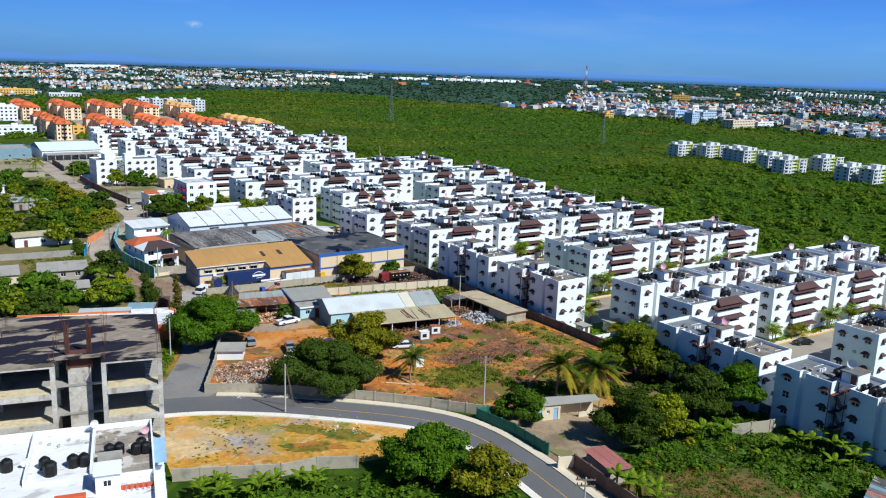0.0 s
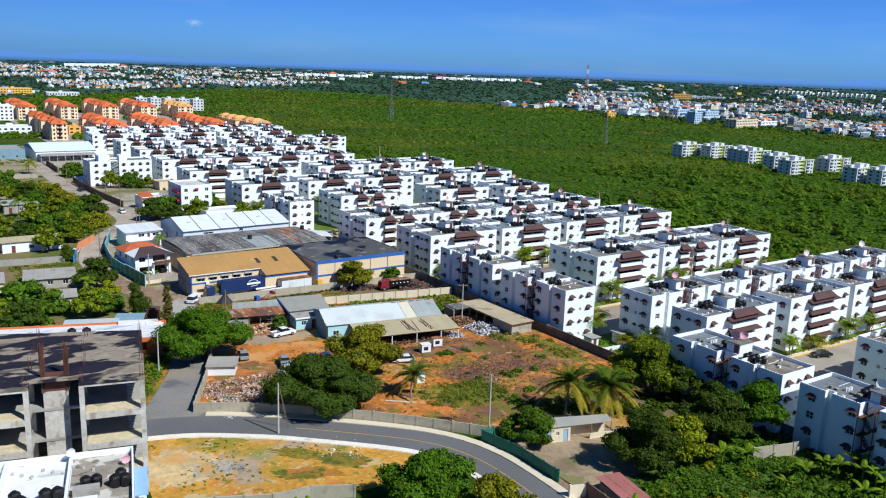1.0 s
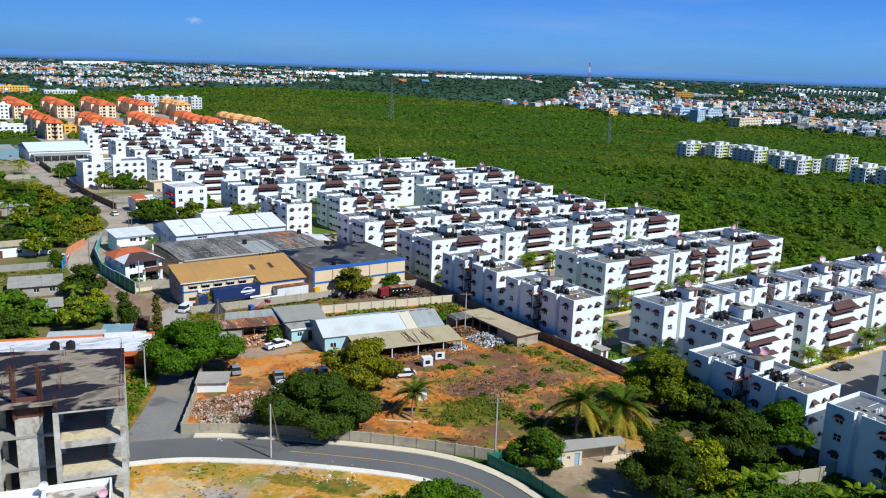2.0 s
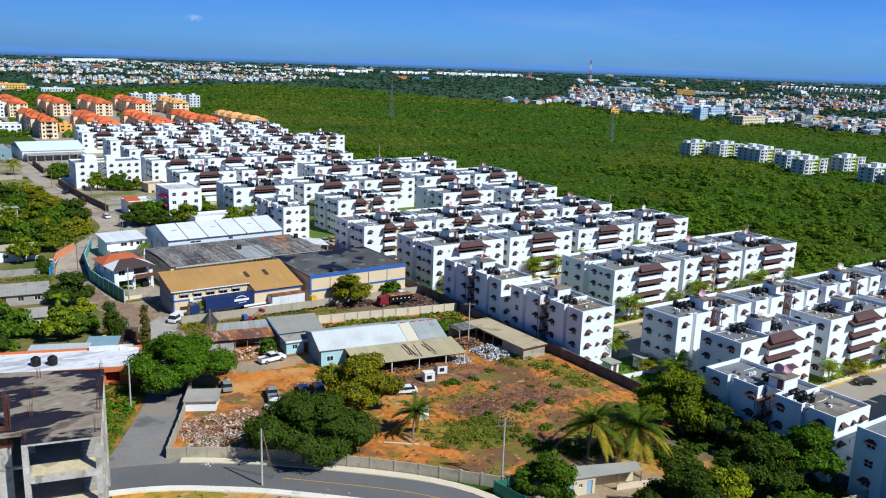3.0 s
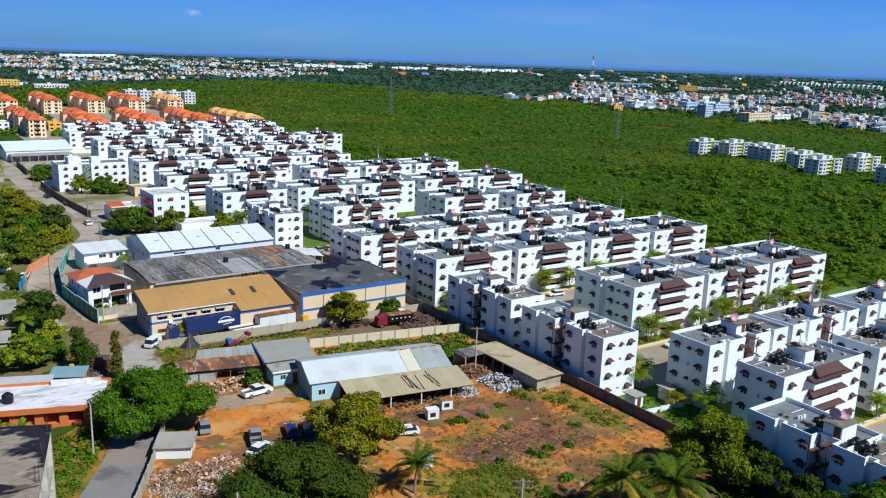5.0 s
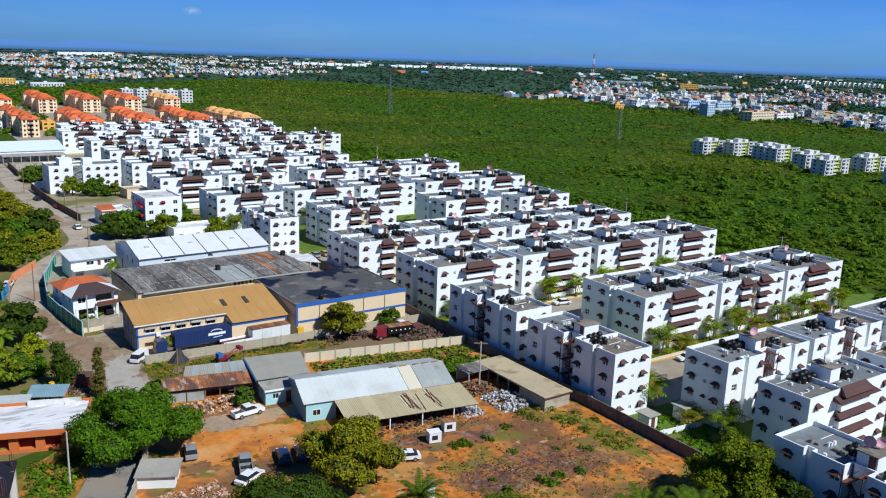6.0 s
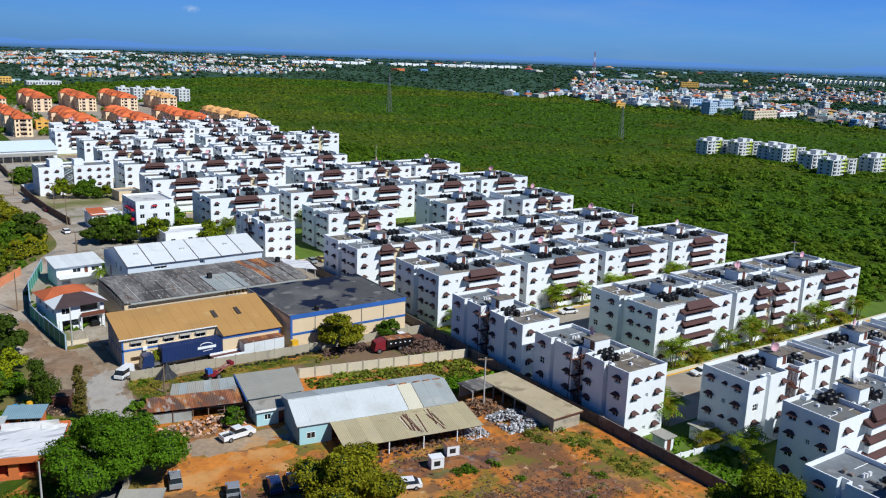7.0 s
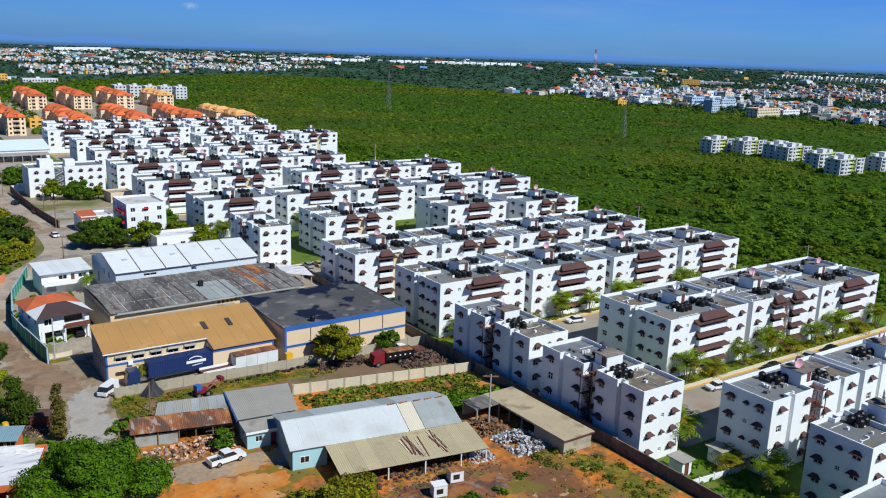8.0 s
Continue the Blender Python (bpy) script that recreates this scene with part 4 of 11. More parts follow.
def half_block(open_back, stair, end=13):
    """A narrower four-storey block, 22 by 8.6 m, with a steel stair in the recess of its back wall (here the front)."""
    W, D = 22.0, 8.6
    root = thing("apartment_building", "white four-storey apartment block with " + ("a rusty outside stair" if stair else "brown balcony awnings"), "apartment building", group="apartment blocks")
    n = 0.9
    outline = [(0, 0), (4.2, 0), (4.2, n), (5.2, n), (5.2, 0), (9.6, 0), (9.6, 1.8), (12.4, 1.8), (12.4, 0), (16.8, 0), (16.8, n), (17.8, n), (17.8, 0), (W, 0), (W, D), (0, D)]
    sides = []
    k = len(outline)
    for i in range(k):
        a, b = Vector(outline[i]), Vector(outline[(i + 1) % k])
        sides.append(Side(outline[i], math.degrees(math.atan2((b - a).y, (b - a).x)), (b - a).length))
    for f in range(4):
        z = 0.9 + f * STOREY
        if stair:
            sides[0].window(1.5, z, awning=f != 2)
            sides[4].window(2.7, z)
            sides[8].window(0.5, z)
            sides[12].window(1.4, z)
        e = sides[end]
        e.window(1.1, z)
        e.window(4.1, z + 0.3, True, awning=f % 2 == 1)
        e.window(6.05, z)
        if open_back:
            sides[14].window(1.3, z)
            sides[14].window(W - 2.6, z)
            sides[14].balcony(7.2, z - 0.75, True, f == 3)
    wall_parts(root, sides, outline)
    stair_box(root, 9.7, 2.2, 2.6, 3.4, 2.2)
    roof_walls(root, [(14.2, 0.2, 14.35, 8.4)], [(14.6, 0.4, 21.6, 8.2)])
    roof_clutter(root, W, D, 6 if stair else 7, 22)
    if not stair:
        return root
    # steel stair in the recess
    g = Geo()
    for f in range(4):
        z = 0.1 + f * STOREY
        g.box(9.7, -0.6, z + 1.32, 10.5, 1.7, z + 1.40)
        g.box(11.5, -0.6, z + 2.67, 12.3, 1.7, z + 2.75)
        for k in range(7):
            a = k / 7
            g.box(10.5 + a * 1.0, 0.5, z + 1.4 + a * 1.3, 10.7 + a * 1.0, 1.6, z + 1.46 + a * 1.3)
            g.box(11.3 - a * 1.0, -0.6, z + 0.05 + a * 1.3, 11.5 - a * 1.0, 0.4, z + 0.11 + a * 1.3)
        g.tube((10.45, -0.55, z + 2.3), (11.6, -0.55, z + 3.6), 0.04, n=5)
        g.tube((11.5, -0.55, z + 1.0), (10.4, -0.55, z + 2.3), 0.04, n=5)
    for x, y in ((9.75, -0.6), (12.25, -0.6), (9.75, 1.65), (12.25, 1.65)):
        g.box(x - 0.05, y - 0.05, 0, x + 0.05, y + 0.05, 11.4)
    part("outside_stair", g.mesh("outside_stair", M_RUST), root, "rusty steel outside stair")
    return root


PROTO = {}
ROOFS = []          # (matrix, width, depth, near) for what stands on the roofs


def place_block(kind, x, y, rz=0.0, near=True):
    m = pose(x, y, 0, 0, 0, rz)
    if kind not in PROTO:
        PROTO[kind] = {"A": lambda: full_block("A"), "B": lambda: full_block("B"), "a": lambda: full_block("A", False), "b": lambda: full_block("B", False), "c": lambda: full_block("A", False, 2), "d": lambda: full_block("B", False, 2), "H": lambda: half_block(False, True), "E": lambda: half_block(False, True, 15), "G": lambda: half_block(True, False)}[kind]()
        PROTO[kind].matrix_basis = m
    else:
        copy_thing(PROTO[kind], m)
    ROOFS.append((m, 22.0, 8.6 if kind in "HEG" else 18.0, near))


# near rows: the narrow blocks, then the double rows
for x, y, rz in ((115.2, 69.0, -90), (115.2, 94.0, -90), (118.0, 147.2, -90), (118.0, 172.6, -90), (110.0, 271.5, -90)):
    place_block("H", x, y, rz)
for x in (131.5, 155.0, 180.0, 205.0):
    place_block("E", x, 113.6)
for x in (130.0, 157.0, 181.0, 205.0, 146.0):
    place_block("G", x + 22.0, 107.0 if x != 146.0 else 77.6, 180)
for row_y, row in ((145.5, ((147, "A"), (171, "B"), (194.7, "A"))),
                   (184.5, ((122.7, "A"), (147.2, "A"), (172, "A"), (196.3, "A"))),
                   (213.5, ((118.6, "B"), (142.5, "B"), (167.0, "B"), (191.8, "B"))),
                   (254.0, ((131.0, "B"), (172.0, "a"))),
                   (250.4, ((199.6, "b"),)),
                   (290.5, ((109.0, "a"), (135.5, "a"), (160.5, "a"), (187.5, "a"), (212.3, "a")))):
    for x, kind in row:
        place_block(kind, x, row_y)
# far rows, as far as the peach estate
for row_y, row in ((332.0, ((102.8, "a"), (127.6, "b"), (159.4, "a"), (184.6, "b"), (209.2, "a"))),
                   (373.0, ((103.2, "a"), (127.4, "a"), (152.0, "a"), (176.4, "a"))),
                   (416.0, ((104.4, "d"), (130.0, "d"), (156.4, "d"), (180.4, "d"))),
                   (458.0, ((105.2, "d"), (131.0, "c"), (162.8, "d"), (189.8, "c"), (215.4, "d"))),
                   (504.0, ((100.4, "a"), (124.6, "c"), (149.6, "c"), (174.4, "c"), (199.4, "c"))),
                   (538.0, ((105.6, "c"), (131.4, "d"), (157.2, "c"), (183.0, "c"), (208.2, "c")))):
    for x, kind in row:
        place_block(kind, x, row_y, near=False)


# ---------------------------------------------------------------- tanks and dishes on the roofs
def tank_mesh():
    g = Geo()
    g.tube((0, 0, 0), (0, 0, 0.25), 0.52, 0.55, 10, caps=False)
    g.tube((0, 0, 0.25), (0, 0, 0.95), 0.55, 0.55, 10, caps=False)
    g.dome(0, 0, 0.95, 0.55, 0.25, 10, 2)
    g.tube((0, 0, 1.17), (0, 0, 1.27), 0.2, 0.2, 8)
    return g


def dish_mesh(material):
    g = Geo()
    n = 12
    ring = lambda r, y: [(r * math.cos(2 * math.pi * i / n), y, 1.0 + r * math.sin(2 * math.pi * i / n)) for i in range(n)]
    a, b = ring(0.35, -0.02), ring(0.75, -0.2)
    for i in range(n):
        g.face(a[i], a[(i + 1) % n], (0, 0.05, 1.0))
        g.face(b[i], b[(i + 1) % n], a[(i + 1) % n], a[i])
    g.tube((0, 0.06, 0), (0, 0.06, 1.0), 0.04, n=6)
    g.tube((0, -0.15, 0.45), (0, -0.8, 1.0), 0.02, n=4)
    return g.mesh("satellite_dish", material)


TANK = tank_mesh().mesh("water_tank", M_TANK, smooth=False)
DISH_PINK, DISH_WHITE = dish_mesh(M_PINK), dish_mesh(M_DISH)
rng = random.Random(5)
far_tanks = Geo()
for m, w, d, near in ROOFS:
    if d > 10:
        spots = [(7.6, 4.0), (14.0, 4.5), (6.6, 12.0), (16.0, 12.5)]
    else:
        spots = [(7.4, 4.6), (13.6, 2.2)]
    for sx, sy in spots:
        k = rng.randint(5, 8) if near and (d < 10 or (m @ Vector((0, 0, 0))).y < 245) else 5
        for i in range(k):
            x, y = sx + (i % 3) * 1.2 + rng.uniform(-0.15, 0.15), sy + (i // 3) * 1.25 + rng.uniform(-0.15, 0.15)
            q = m @ pose(x, y, ROOF_Z)
            if near and q.translation.y < 176:
                thing("water_tank", "black plastic water tank on a flat roof", "water tank", q, "roof water tanks", TANK)
            else:
                for a, b in ((0.0, 0.95), (0.95, 1.2)):
                    far_tanks.tube(q.translation + Vector((0, 0, a)), q.translation + Vector((0, 0, b)), 0.55, 0.55 if a == 0 else 0.25, 7, caps=a > 0)
    h = 2.32 + ROOF_Z
    for k in range(rng.randint(1, 2)):
        pos = (10.2 + k * 0.9, 8.0 + k * 0.8, h + 0.1) if d > 10 else (10.4 + k * 0.8, 3.4 + k, h)
        thing("satellite_dish", "small satellite dish on a rooftop stair box", "satellite dish", m @ pose(*pos, 0, 0, rng.uniform(-50, 50)), "roof dishes", DISH_PINK if rng.random() < 0.6 else DISH_WHITE)
thing("water_tanks", "black plastic water tanks on distant roofs", "water tank", data=far_tanks.mesh("water_tanks", M_TANK), kind="stuff")

# ---------------------------------------------------------------- west of the estate: tools for houses
def pane(root, m, w, h, door=False, material=None, name=None):
    g = Geo()
    if door:
        g.box(0, 0, 0, w, 0.06, h)
        g.box(w * 0.12, -0.02, h * 0.08, w * 0.88, 0, h * 0.92)
        return part(name or "door", g.mesh("door", material or M_DOOR), root, at=m)
    g.box(0, 0, 0, w, 0.05, 0.07)
    g.box(0, 0, h - 0.07, w, 0.05, h)
    g.box(0, 0, 0.07, 0.07, 0.05, h - 0.07)
    g.box(w - 0.07, 0, 0.07, w, 0.05, h - 0.07)
    g.box(w / 2 - 0.03, 0, 0.07, w / 2 + 0.03, 0.05, h - 0.07)
    frame_ob = part(name or "window", g.mesh("window", material or M_WHITE), root, at=m)
    g = Geo()
    g.box(0.06, 0.015, 0.06, w - 0.06, 0.03, h - 0.06)
    part("pane", g.mesh("pane", M_GLASS), frame_ob)
    return frame_ob


def box_walls(root, w, d, h, material, front=(), right=(), back=(), left=(), x0=0.0, y0=0.0, z0=0.0, name="wall", door=None):
    """Four walls with openings (a0, a1, z0, z1, kind); kinds: w window, d door, o open."""
    g = Geo()
    for (px, py), rz, length, ops in (((x0, y0), 0, w, front), ((x0 + w, y0), 90, d, right), ((x0 + w, y0 + d), 180, w, back), ((x0, y0 + d), 270, d, left)):
        u = Vector((math.cos(radians(rz)), math.sin(radians(rz)), 0))
        n = Vector((u.y, -u.x, 0))
        facade(g, (px, py, 0), u, n, length, z0, z0 + h, [(a, b, z0 + c, z0 + e, 0.2 if k != "o" else 1.6) for a, b, c, e, k in ops])
        m = pose(px, py, 0, 0, 0, rz)
        for a, b, c, e, k in ops:
            if k != "o":
                pane(root, m @ pose(a, 0.1, z0 + c), b - a, e - c, k == "d", door if k == "d" else None)
    return part(name, g.mesh(name, material), root)


def slab(root, name, pts, t, material, label="", drop=None):
    """A plate of thickness t on four or more upper corner points."""
    g = Geo()
    k = len(pts)
    low = [(p[0], p[1], p[2] - t) for p in pts]
    g.face(*pts)
    g.face(*reversed(low))
    for i in range(k):
        j = (i + 1) % k
        g.face(pts[i], low[i], low[j], pts[j])
    return part(name, g.mesh(name, material), root, label)


def sheets(root, a, b, c, d, n, mats, name="roof_sheet", gap=0.03, t=0.05, rng=None, lift=0.0):
    """n roof sheets side by side between the eave a-b and the ridge d-c."""
    a, b, c, d = (Vector(p) for p in (a, b, c, d))
    for i in range(n):
        s, e = (i + gap) / n, (i + 1 - gap) / n
        z = Vector((0, 0, (rng.uniform(0, lift) if rng else 0) + t))
        p = [a.lerp(b, s) + z, a.lerp(b, e) + z, d.lerp(c, e) + z, d.lerp(c, s) + z]
        m = mats[i % len(mats)] if not rng else rng.choice(mats)
        slab(root, name, [tuple(q) for q in p], t, m)


def wall_run(name, pts, h, t, z, material, label, panel=3.0, category="wall", cap=None, rail=None):
    """A boundary wall: panels between posts, along a line of points; every panel and post is a part."""
    root = thing(name, label, category, kind="structure")
    for (xa, ya), (xb, yb) in zip(pts, pts[1:]):
        length = math.hypot(xb - xa, yb - ya)
        k = max(1, round(length / panel))
        rz = math.degrees(math.atan2(yb - ya, xb - xa))
        step = length / k
        g = Geo()
        g.box(0.12, -t / 2, -0.4, step - 0.12, t / 2, h)
        me = g.mesh("panel", material)
        g = Geo()
        g.box(-0.14, -t / 2 - 0.06, -0.4, 0.14, t / 2 + 0.06, h + 0.12)
        post = g.mesh("post", cap or material)
        for i in range(k):
            m = pose(xa, ya, z, 0, 0, rz) @ pose(i * step, 0, 0)
            part("panel", me, root, at=m)
            part("post", post, root, at=m)
            if rail:
                b = Geo()
                b.box(0.14, -t / 2 - 0.03, h - 0.05, step - 0.14, t / 2 + 0.03, h + 0.1)
                part("rail", b.mesh("rail", rail), root, at=m)
        part("post", post, root, at=pose(xb, yb, z, 0, 0, rz))
    return root


# ---------------------------------------------------------------- boundary walls
along = lambda off, keep: [(p.x - d.y * off, p.y + d.x * off) for p, d in ((MAIN[i], (MAIN[i + 1] - MAIN[i - 1]).normalized()) for i in range(1, len(MAIN) - 1)) if keep(p)]
road_wall = along(4.9, lambda p: 43.4 < p.x and p.y > 94.5)[::3]
wall_run("yard_wall", [(49.6, 147.5), (45.2, 137), (39.3, 124.8)] + road_wall + [(75.2, 94.2)], 1.7, 0.18, GZ, M_BLOCK, "low grey concrete block wall round the yard", 3.0)
wall_run("estate_wall", [(116.6, 60), (116.6, 122.4), (116.6, 236)], 1.9, 0.2, GZ, M_DARKWALL, "dark weathered wall between yard and estate", 6.0)
wall_run("works_wall", [(58.6, 182.6), (84, 181), (116, 180)], 1.7, 0.2, GZ, M_BLOCK, "grey block wall along the truck yard", 3.5)
wall_run("truck_yard_wall", [(83.8, 169.8), (115.6, 163.8)], 1.8, 0.16, GZ, M_KERB, "pale panel wall with posts across the truck yard", 3.0, cap=M_BLOCK)
wall_run("lot_wall", [(26.0, 97.4), (39, 91.6), (44, 91.0), (49.0, 88.6)], 1.8, 0.25, GZ, M_BLOCK, "grey retaining wall below the vacant lot", 4.0)
wall_run("lane_wall", [(75.6, 73.0), (74.9, 66.2), (74.3, 60), (73.8, 48), (73.6, 36)], 2.1, 0.2, GZ, M_BROWNWALL, "dark brown lane wall", 4.0)
wall_run("garden_wall", [(104.6, 68.4), (111.4, 66.4), (115.8, 66.2)], 2.0, 0.2, GZ, M_BLOCK, "grey block wall in the garden beside the estate", 3.0)
green = along(5.0, lambda p: 77.5 < p.y < 92.6)[::3]
wall_run("green_fence", [(75.3, 93.2)] + green + [(74.9, 78.0)], 1.9, 0.08, GZ, M_GREEN, "green sheet-metal fence along the road", 2.4, category="fence")
wall_run("sign_wall", [(73.4, 74.0), (75.5, 73.3)], 1.8, 0.2, GZ, M_CREAMPALE, "cream painted wall at the lane gate", 2.6)
wall_run("house_fence", [(51.9, 203.2), (50.3, 216)], 3.0, 0.12, GZ, M_GREENPANEL, "tall green sheet fence with pale blue posts round the house", 3.2, category="fence", cap=M_POSTBLUE, rail=M_POSTBLUE)
wall_run("house_fence", [(50.3, 216.2), (49.3, 226.5), (51.4, 244.5), (57.2, 264.5)], 2.7, 0.12, GZ, M_MINT, "tall mint fence with pale blue posts round the house", 3.2, category="fence", cap=M_POSTBLUE, rail=M_POSTBLUE)
wall_run("house_yard_wall", [(52.6, 208.8), (60.4, 208.4)], 1.5, 0.2, GZ, M_DUSTPAVE, "dusty beige yard wall in front of the carport", 3.8)
wall_run("house_yard_wall", [(52.6, 205.6), (56.2, 205.8)], 0.8, 0.2, GZ, M_CREAMPALE, "low cream wall at the corner of the fence", 3.4)
wall_run("garden_wall", [(14, 240.6), (39.4, 237.6)], 1.7, 0.3, GZ, M_CONC, "grey retaining wall across the gardens", 4.0)
wall_run("garden_boundary", [(36, 417), (58.6, 415.2)], 1.8, 0.2, 0.3, M_BLOCK, "pale grey wall across the gardens", 4.0)
wall_run("street_wall", [(69.8, 432), (69.9, 448), (69.6, 463)], 2.2, 0.2, 0.3, M_BROWNWALL, "brown weathered wall along the store yard", 4.0)
wall_run("store_yard_wall", [(71.0, 435), (84, 435.4), (96, 435.8)], 1.9, 0.2, 0.3, M_BLOCK, "pale grey panel wall in front of the store yard", 3.6)
wall_run("store_yard_wall", [(72.0, 456), (96, 456.8)], 1.8, 0.2, 0.3, M_CONC, "grey block wall across the store yard", 4.0)
wall_run("street_fence", [(69.4, 391), (74.8, 395)], 2.6, 0.15, 0.6, M_WHITE, "white panel wall beside the side street", 3.0)
wall_run("street_wall", [(73.2, 317), (70.6, 342), (69.3, 366), (68.9, 388)], 2.3, 0.2, GZ, M_BROWNWALL, "brown weathered wall along the side street", 4.0)
wall_run("mural_wall", [(41.6, 236), (43.5, 242.8)], 1.9, 0.2, GZ, M_BLUEWALL, "wall painted bright blue beside the road", 3.4)
wall_run("mural_wall", [(43.6, 243), (45.8, 252), (52.0, 262.5)], 1.9, 0.2, GZ, M_MURAL, "wall painted orange and blue beside the road", 3.4)


# ---------------------------------------------------------------- the unfinished concrete building
def ruin():
    root = thing("concrete_shell", "unfinished grey concrete frame building with stained roof and rusty bars", "unfinished building", pose(26.7, 103.1, 0, 0, 0, -13.0))
    levels = [5.0, 9.1, 13.2, 17.4]
    xs = [-0.35, -7.4, -13.6, -20.8, -28.0, -35.2, -42.4]
    ys = [0.35, 6.3, 12.3, 18.3]
    for z in levels:
        g = Geo()
        t = 0.35
        if z == 17.4:
            g.prism([(-43, 0), (-13.3, 0), (-13.3, 2.2), (-7.7, 2.2), (-7.7, 0), (0, 0), (0, 19.4), (-43, 26.2)], z - t, z)
            part("roof_slab", g.mesh("roof_slab", M_RUINROOF), root, "stained flat concrete roof")
        else:
            g.prism([(-43, 0.3), (-13.3, 0.3), (-13.3, 3.2), (-7.7, 3.2), (-7.7, 0.3), (0, 0.3), (0, 18.5), (-43, 25.3)], z - t, z)
            part("floor_slab", g.mesh("floor_slab", M_CONC), root)
        for x0, x1 in zip(xs, xs[1:]):
            if (x0, x1) == (-7.4, -13.6):
                continue
            g = Geo()
            if z < 17:
                g.box(x1 + 0.3, -0.02, z - 0.7, x0 - 0.3, 0.28, z + 0.02)
                part("edge_beam", g.mesh("edge_beam", M_RUINCOL), root)
                # sun on the floor edge painted as a lighter sandy strip
                g = Geo()
                g.box(x1 + 0.3, 0.32, z + 0.004, x0 - 0.3, 3.1, z + 0.05)
                part("floor_screed", g.mesh("floor_screed", M_RUINCREAM), root, "sand-coloured strip for sun on the slab edge")
            else:
                g.box(x1 + 0.3, 0.05, z - 0.62, x0 - 0.3, 0.35, z - 0.36)
                part("edge_beam", g.mesh("edge_beam", M_RUINCOL), root)
        for k in range(3):
            g = Geo()
            g.box(-0.45, ys[k] + 0.3, z - 0.8, -0.1, ys[k + 1] - 0.3, z - 0.36)
            part("side_beam", g.mesh("side_beam", M_CONC), root)
    g = Geo()
    g.box(-0.3, -0.3, 0, 0.3, 0.3, 17.0)
    col = g.mesh("column", M_RUINCOL)
    for x in xs:
        for y in ys:
            part("column", col, root, at=pose(x, y, 0))
    g = Geo()
    g.box(-12.0, 3.3, 0, -9.1, 3.6, 15.4)
    part("shaft_wall", g.mesh("shaft_wall", M_RUINCOL), root, "patchy concrete lift shaft wall")
    g = Geo()
    g.box(-12.0, 3.3, 15.4, -9.1, 3.5, 17.9)
    part("shaft_head", g.mesh("shaft_head", M_RUST), root, "rust-red shaft head")
    g = Geo()
    g.prism([(-43, 24.95), (0, 18.2), (0, 18.45), (-43, 25.2)], 0, 17.0)
    part("back_wall", g.mesh("back_wall", M_BLOCK), root)
    for k, z in enumerate(levels[:3]):
        g = Geo()
        g.box(-2.2, 0, -0.2, -0.6, 0.5, 0.25)
        step = g.mesh("step", M_CONC)
        for s in range(8):
            part("step", step, root, at=pose(0, 3.0 + s * 0.5, z + s * 0.2))
    r = random.Random(3)
    g = Geo()
    for x in xs[:6]:
        for y in ys:
            for k in range(7):
                a = (x + r.uniform(-0.28, 0.28), y + r.uniform(-0.28, 0.28), 17.35)
                g.tube(a, (a[0] + r.uniform(-0.15, 0.15), a[1] + r.uniform(-0.15, 0.15), 17.4 + r.uniform(0.9, 2.0)), 0.018, n=4)
    for x in (-9.2, -11.9):
        for k in range(22):
            a = (x + r.uniform(-0.28, 0.28), 3.4 + r.uniform(-0.28, 0.28), 15.3)
            g.tube(a, (a[0] + r.uniform(-0.12, 0.12), a[1] + r.uniform(-0.12, 0.12), 20.6 + r.uniform(0, 1.4)), 0.032, n=4)
        for k in range(12):
            z = 17.6 + k * 0.28
            g.box(x - 0.3, 3.1, z, x + 0.3, 3.13, z + 0.03)
            g.box(x - 0.3, 3.67, z, x + 0.3, 3.7, z + 0.03)
    bars = part("steel_bars", g.mesh("steel_bars", M_RUST), root, "bundles of rusty reinforcing bars")
    tagged(bars, kind="stuff")


M_RUINROOF = mat("stained_concrete_roof", (0.31, 0.255, 0.195), 0.85, 0.2, 0.25, 0.2, 1.6, stain=[((0.13, 0.105, 0.08), (0.54, 0.60), 0.35), ((0.42, 0.36, 0.28), (0.58, 0.68), 0.5), ((0.012, 0.013, 0.026), (0.495, 0.53), 0.25)], stain_amount=0.97, stretch=(0.55, 1.25, 1), spec=0.1)
M_RUINCOL = mat("patchy_pale_concrete", (0.50, 0.465, 0.40), 0.9, 0.15, 0.5, 0.15, 3.0, stain=[((0.24, 0.19, 0.14), (0.55, 0.65), 0.7), ((0.62, 0.60, 0.55), (0.56, 0.66), 0.5)], stain_amount=0.7)
# floor tone with the sunlight painted in
M_RUINCREAM = mat("sunlit_sandy_concrete", (0.60, 0.51, 0.33), 0.9, 0.15, 0.5, 0.12, 2.0, stain=[((0.30, 0.25, 0.18), (0.58, 0.68), 0.5)])
ruin()


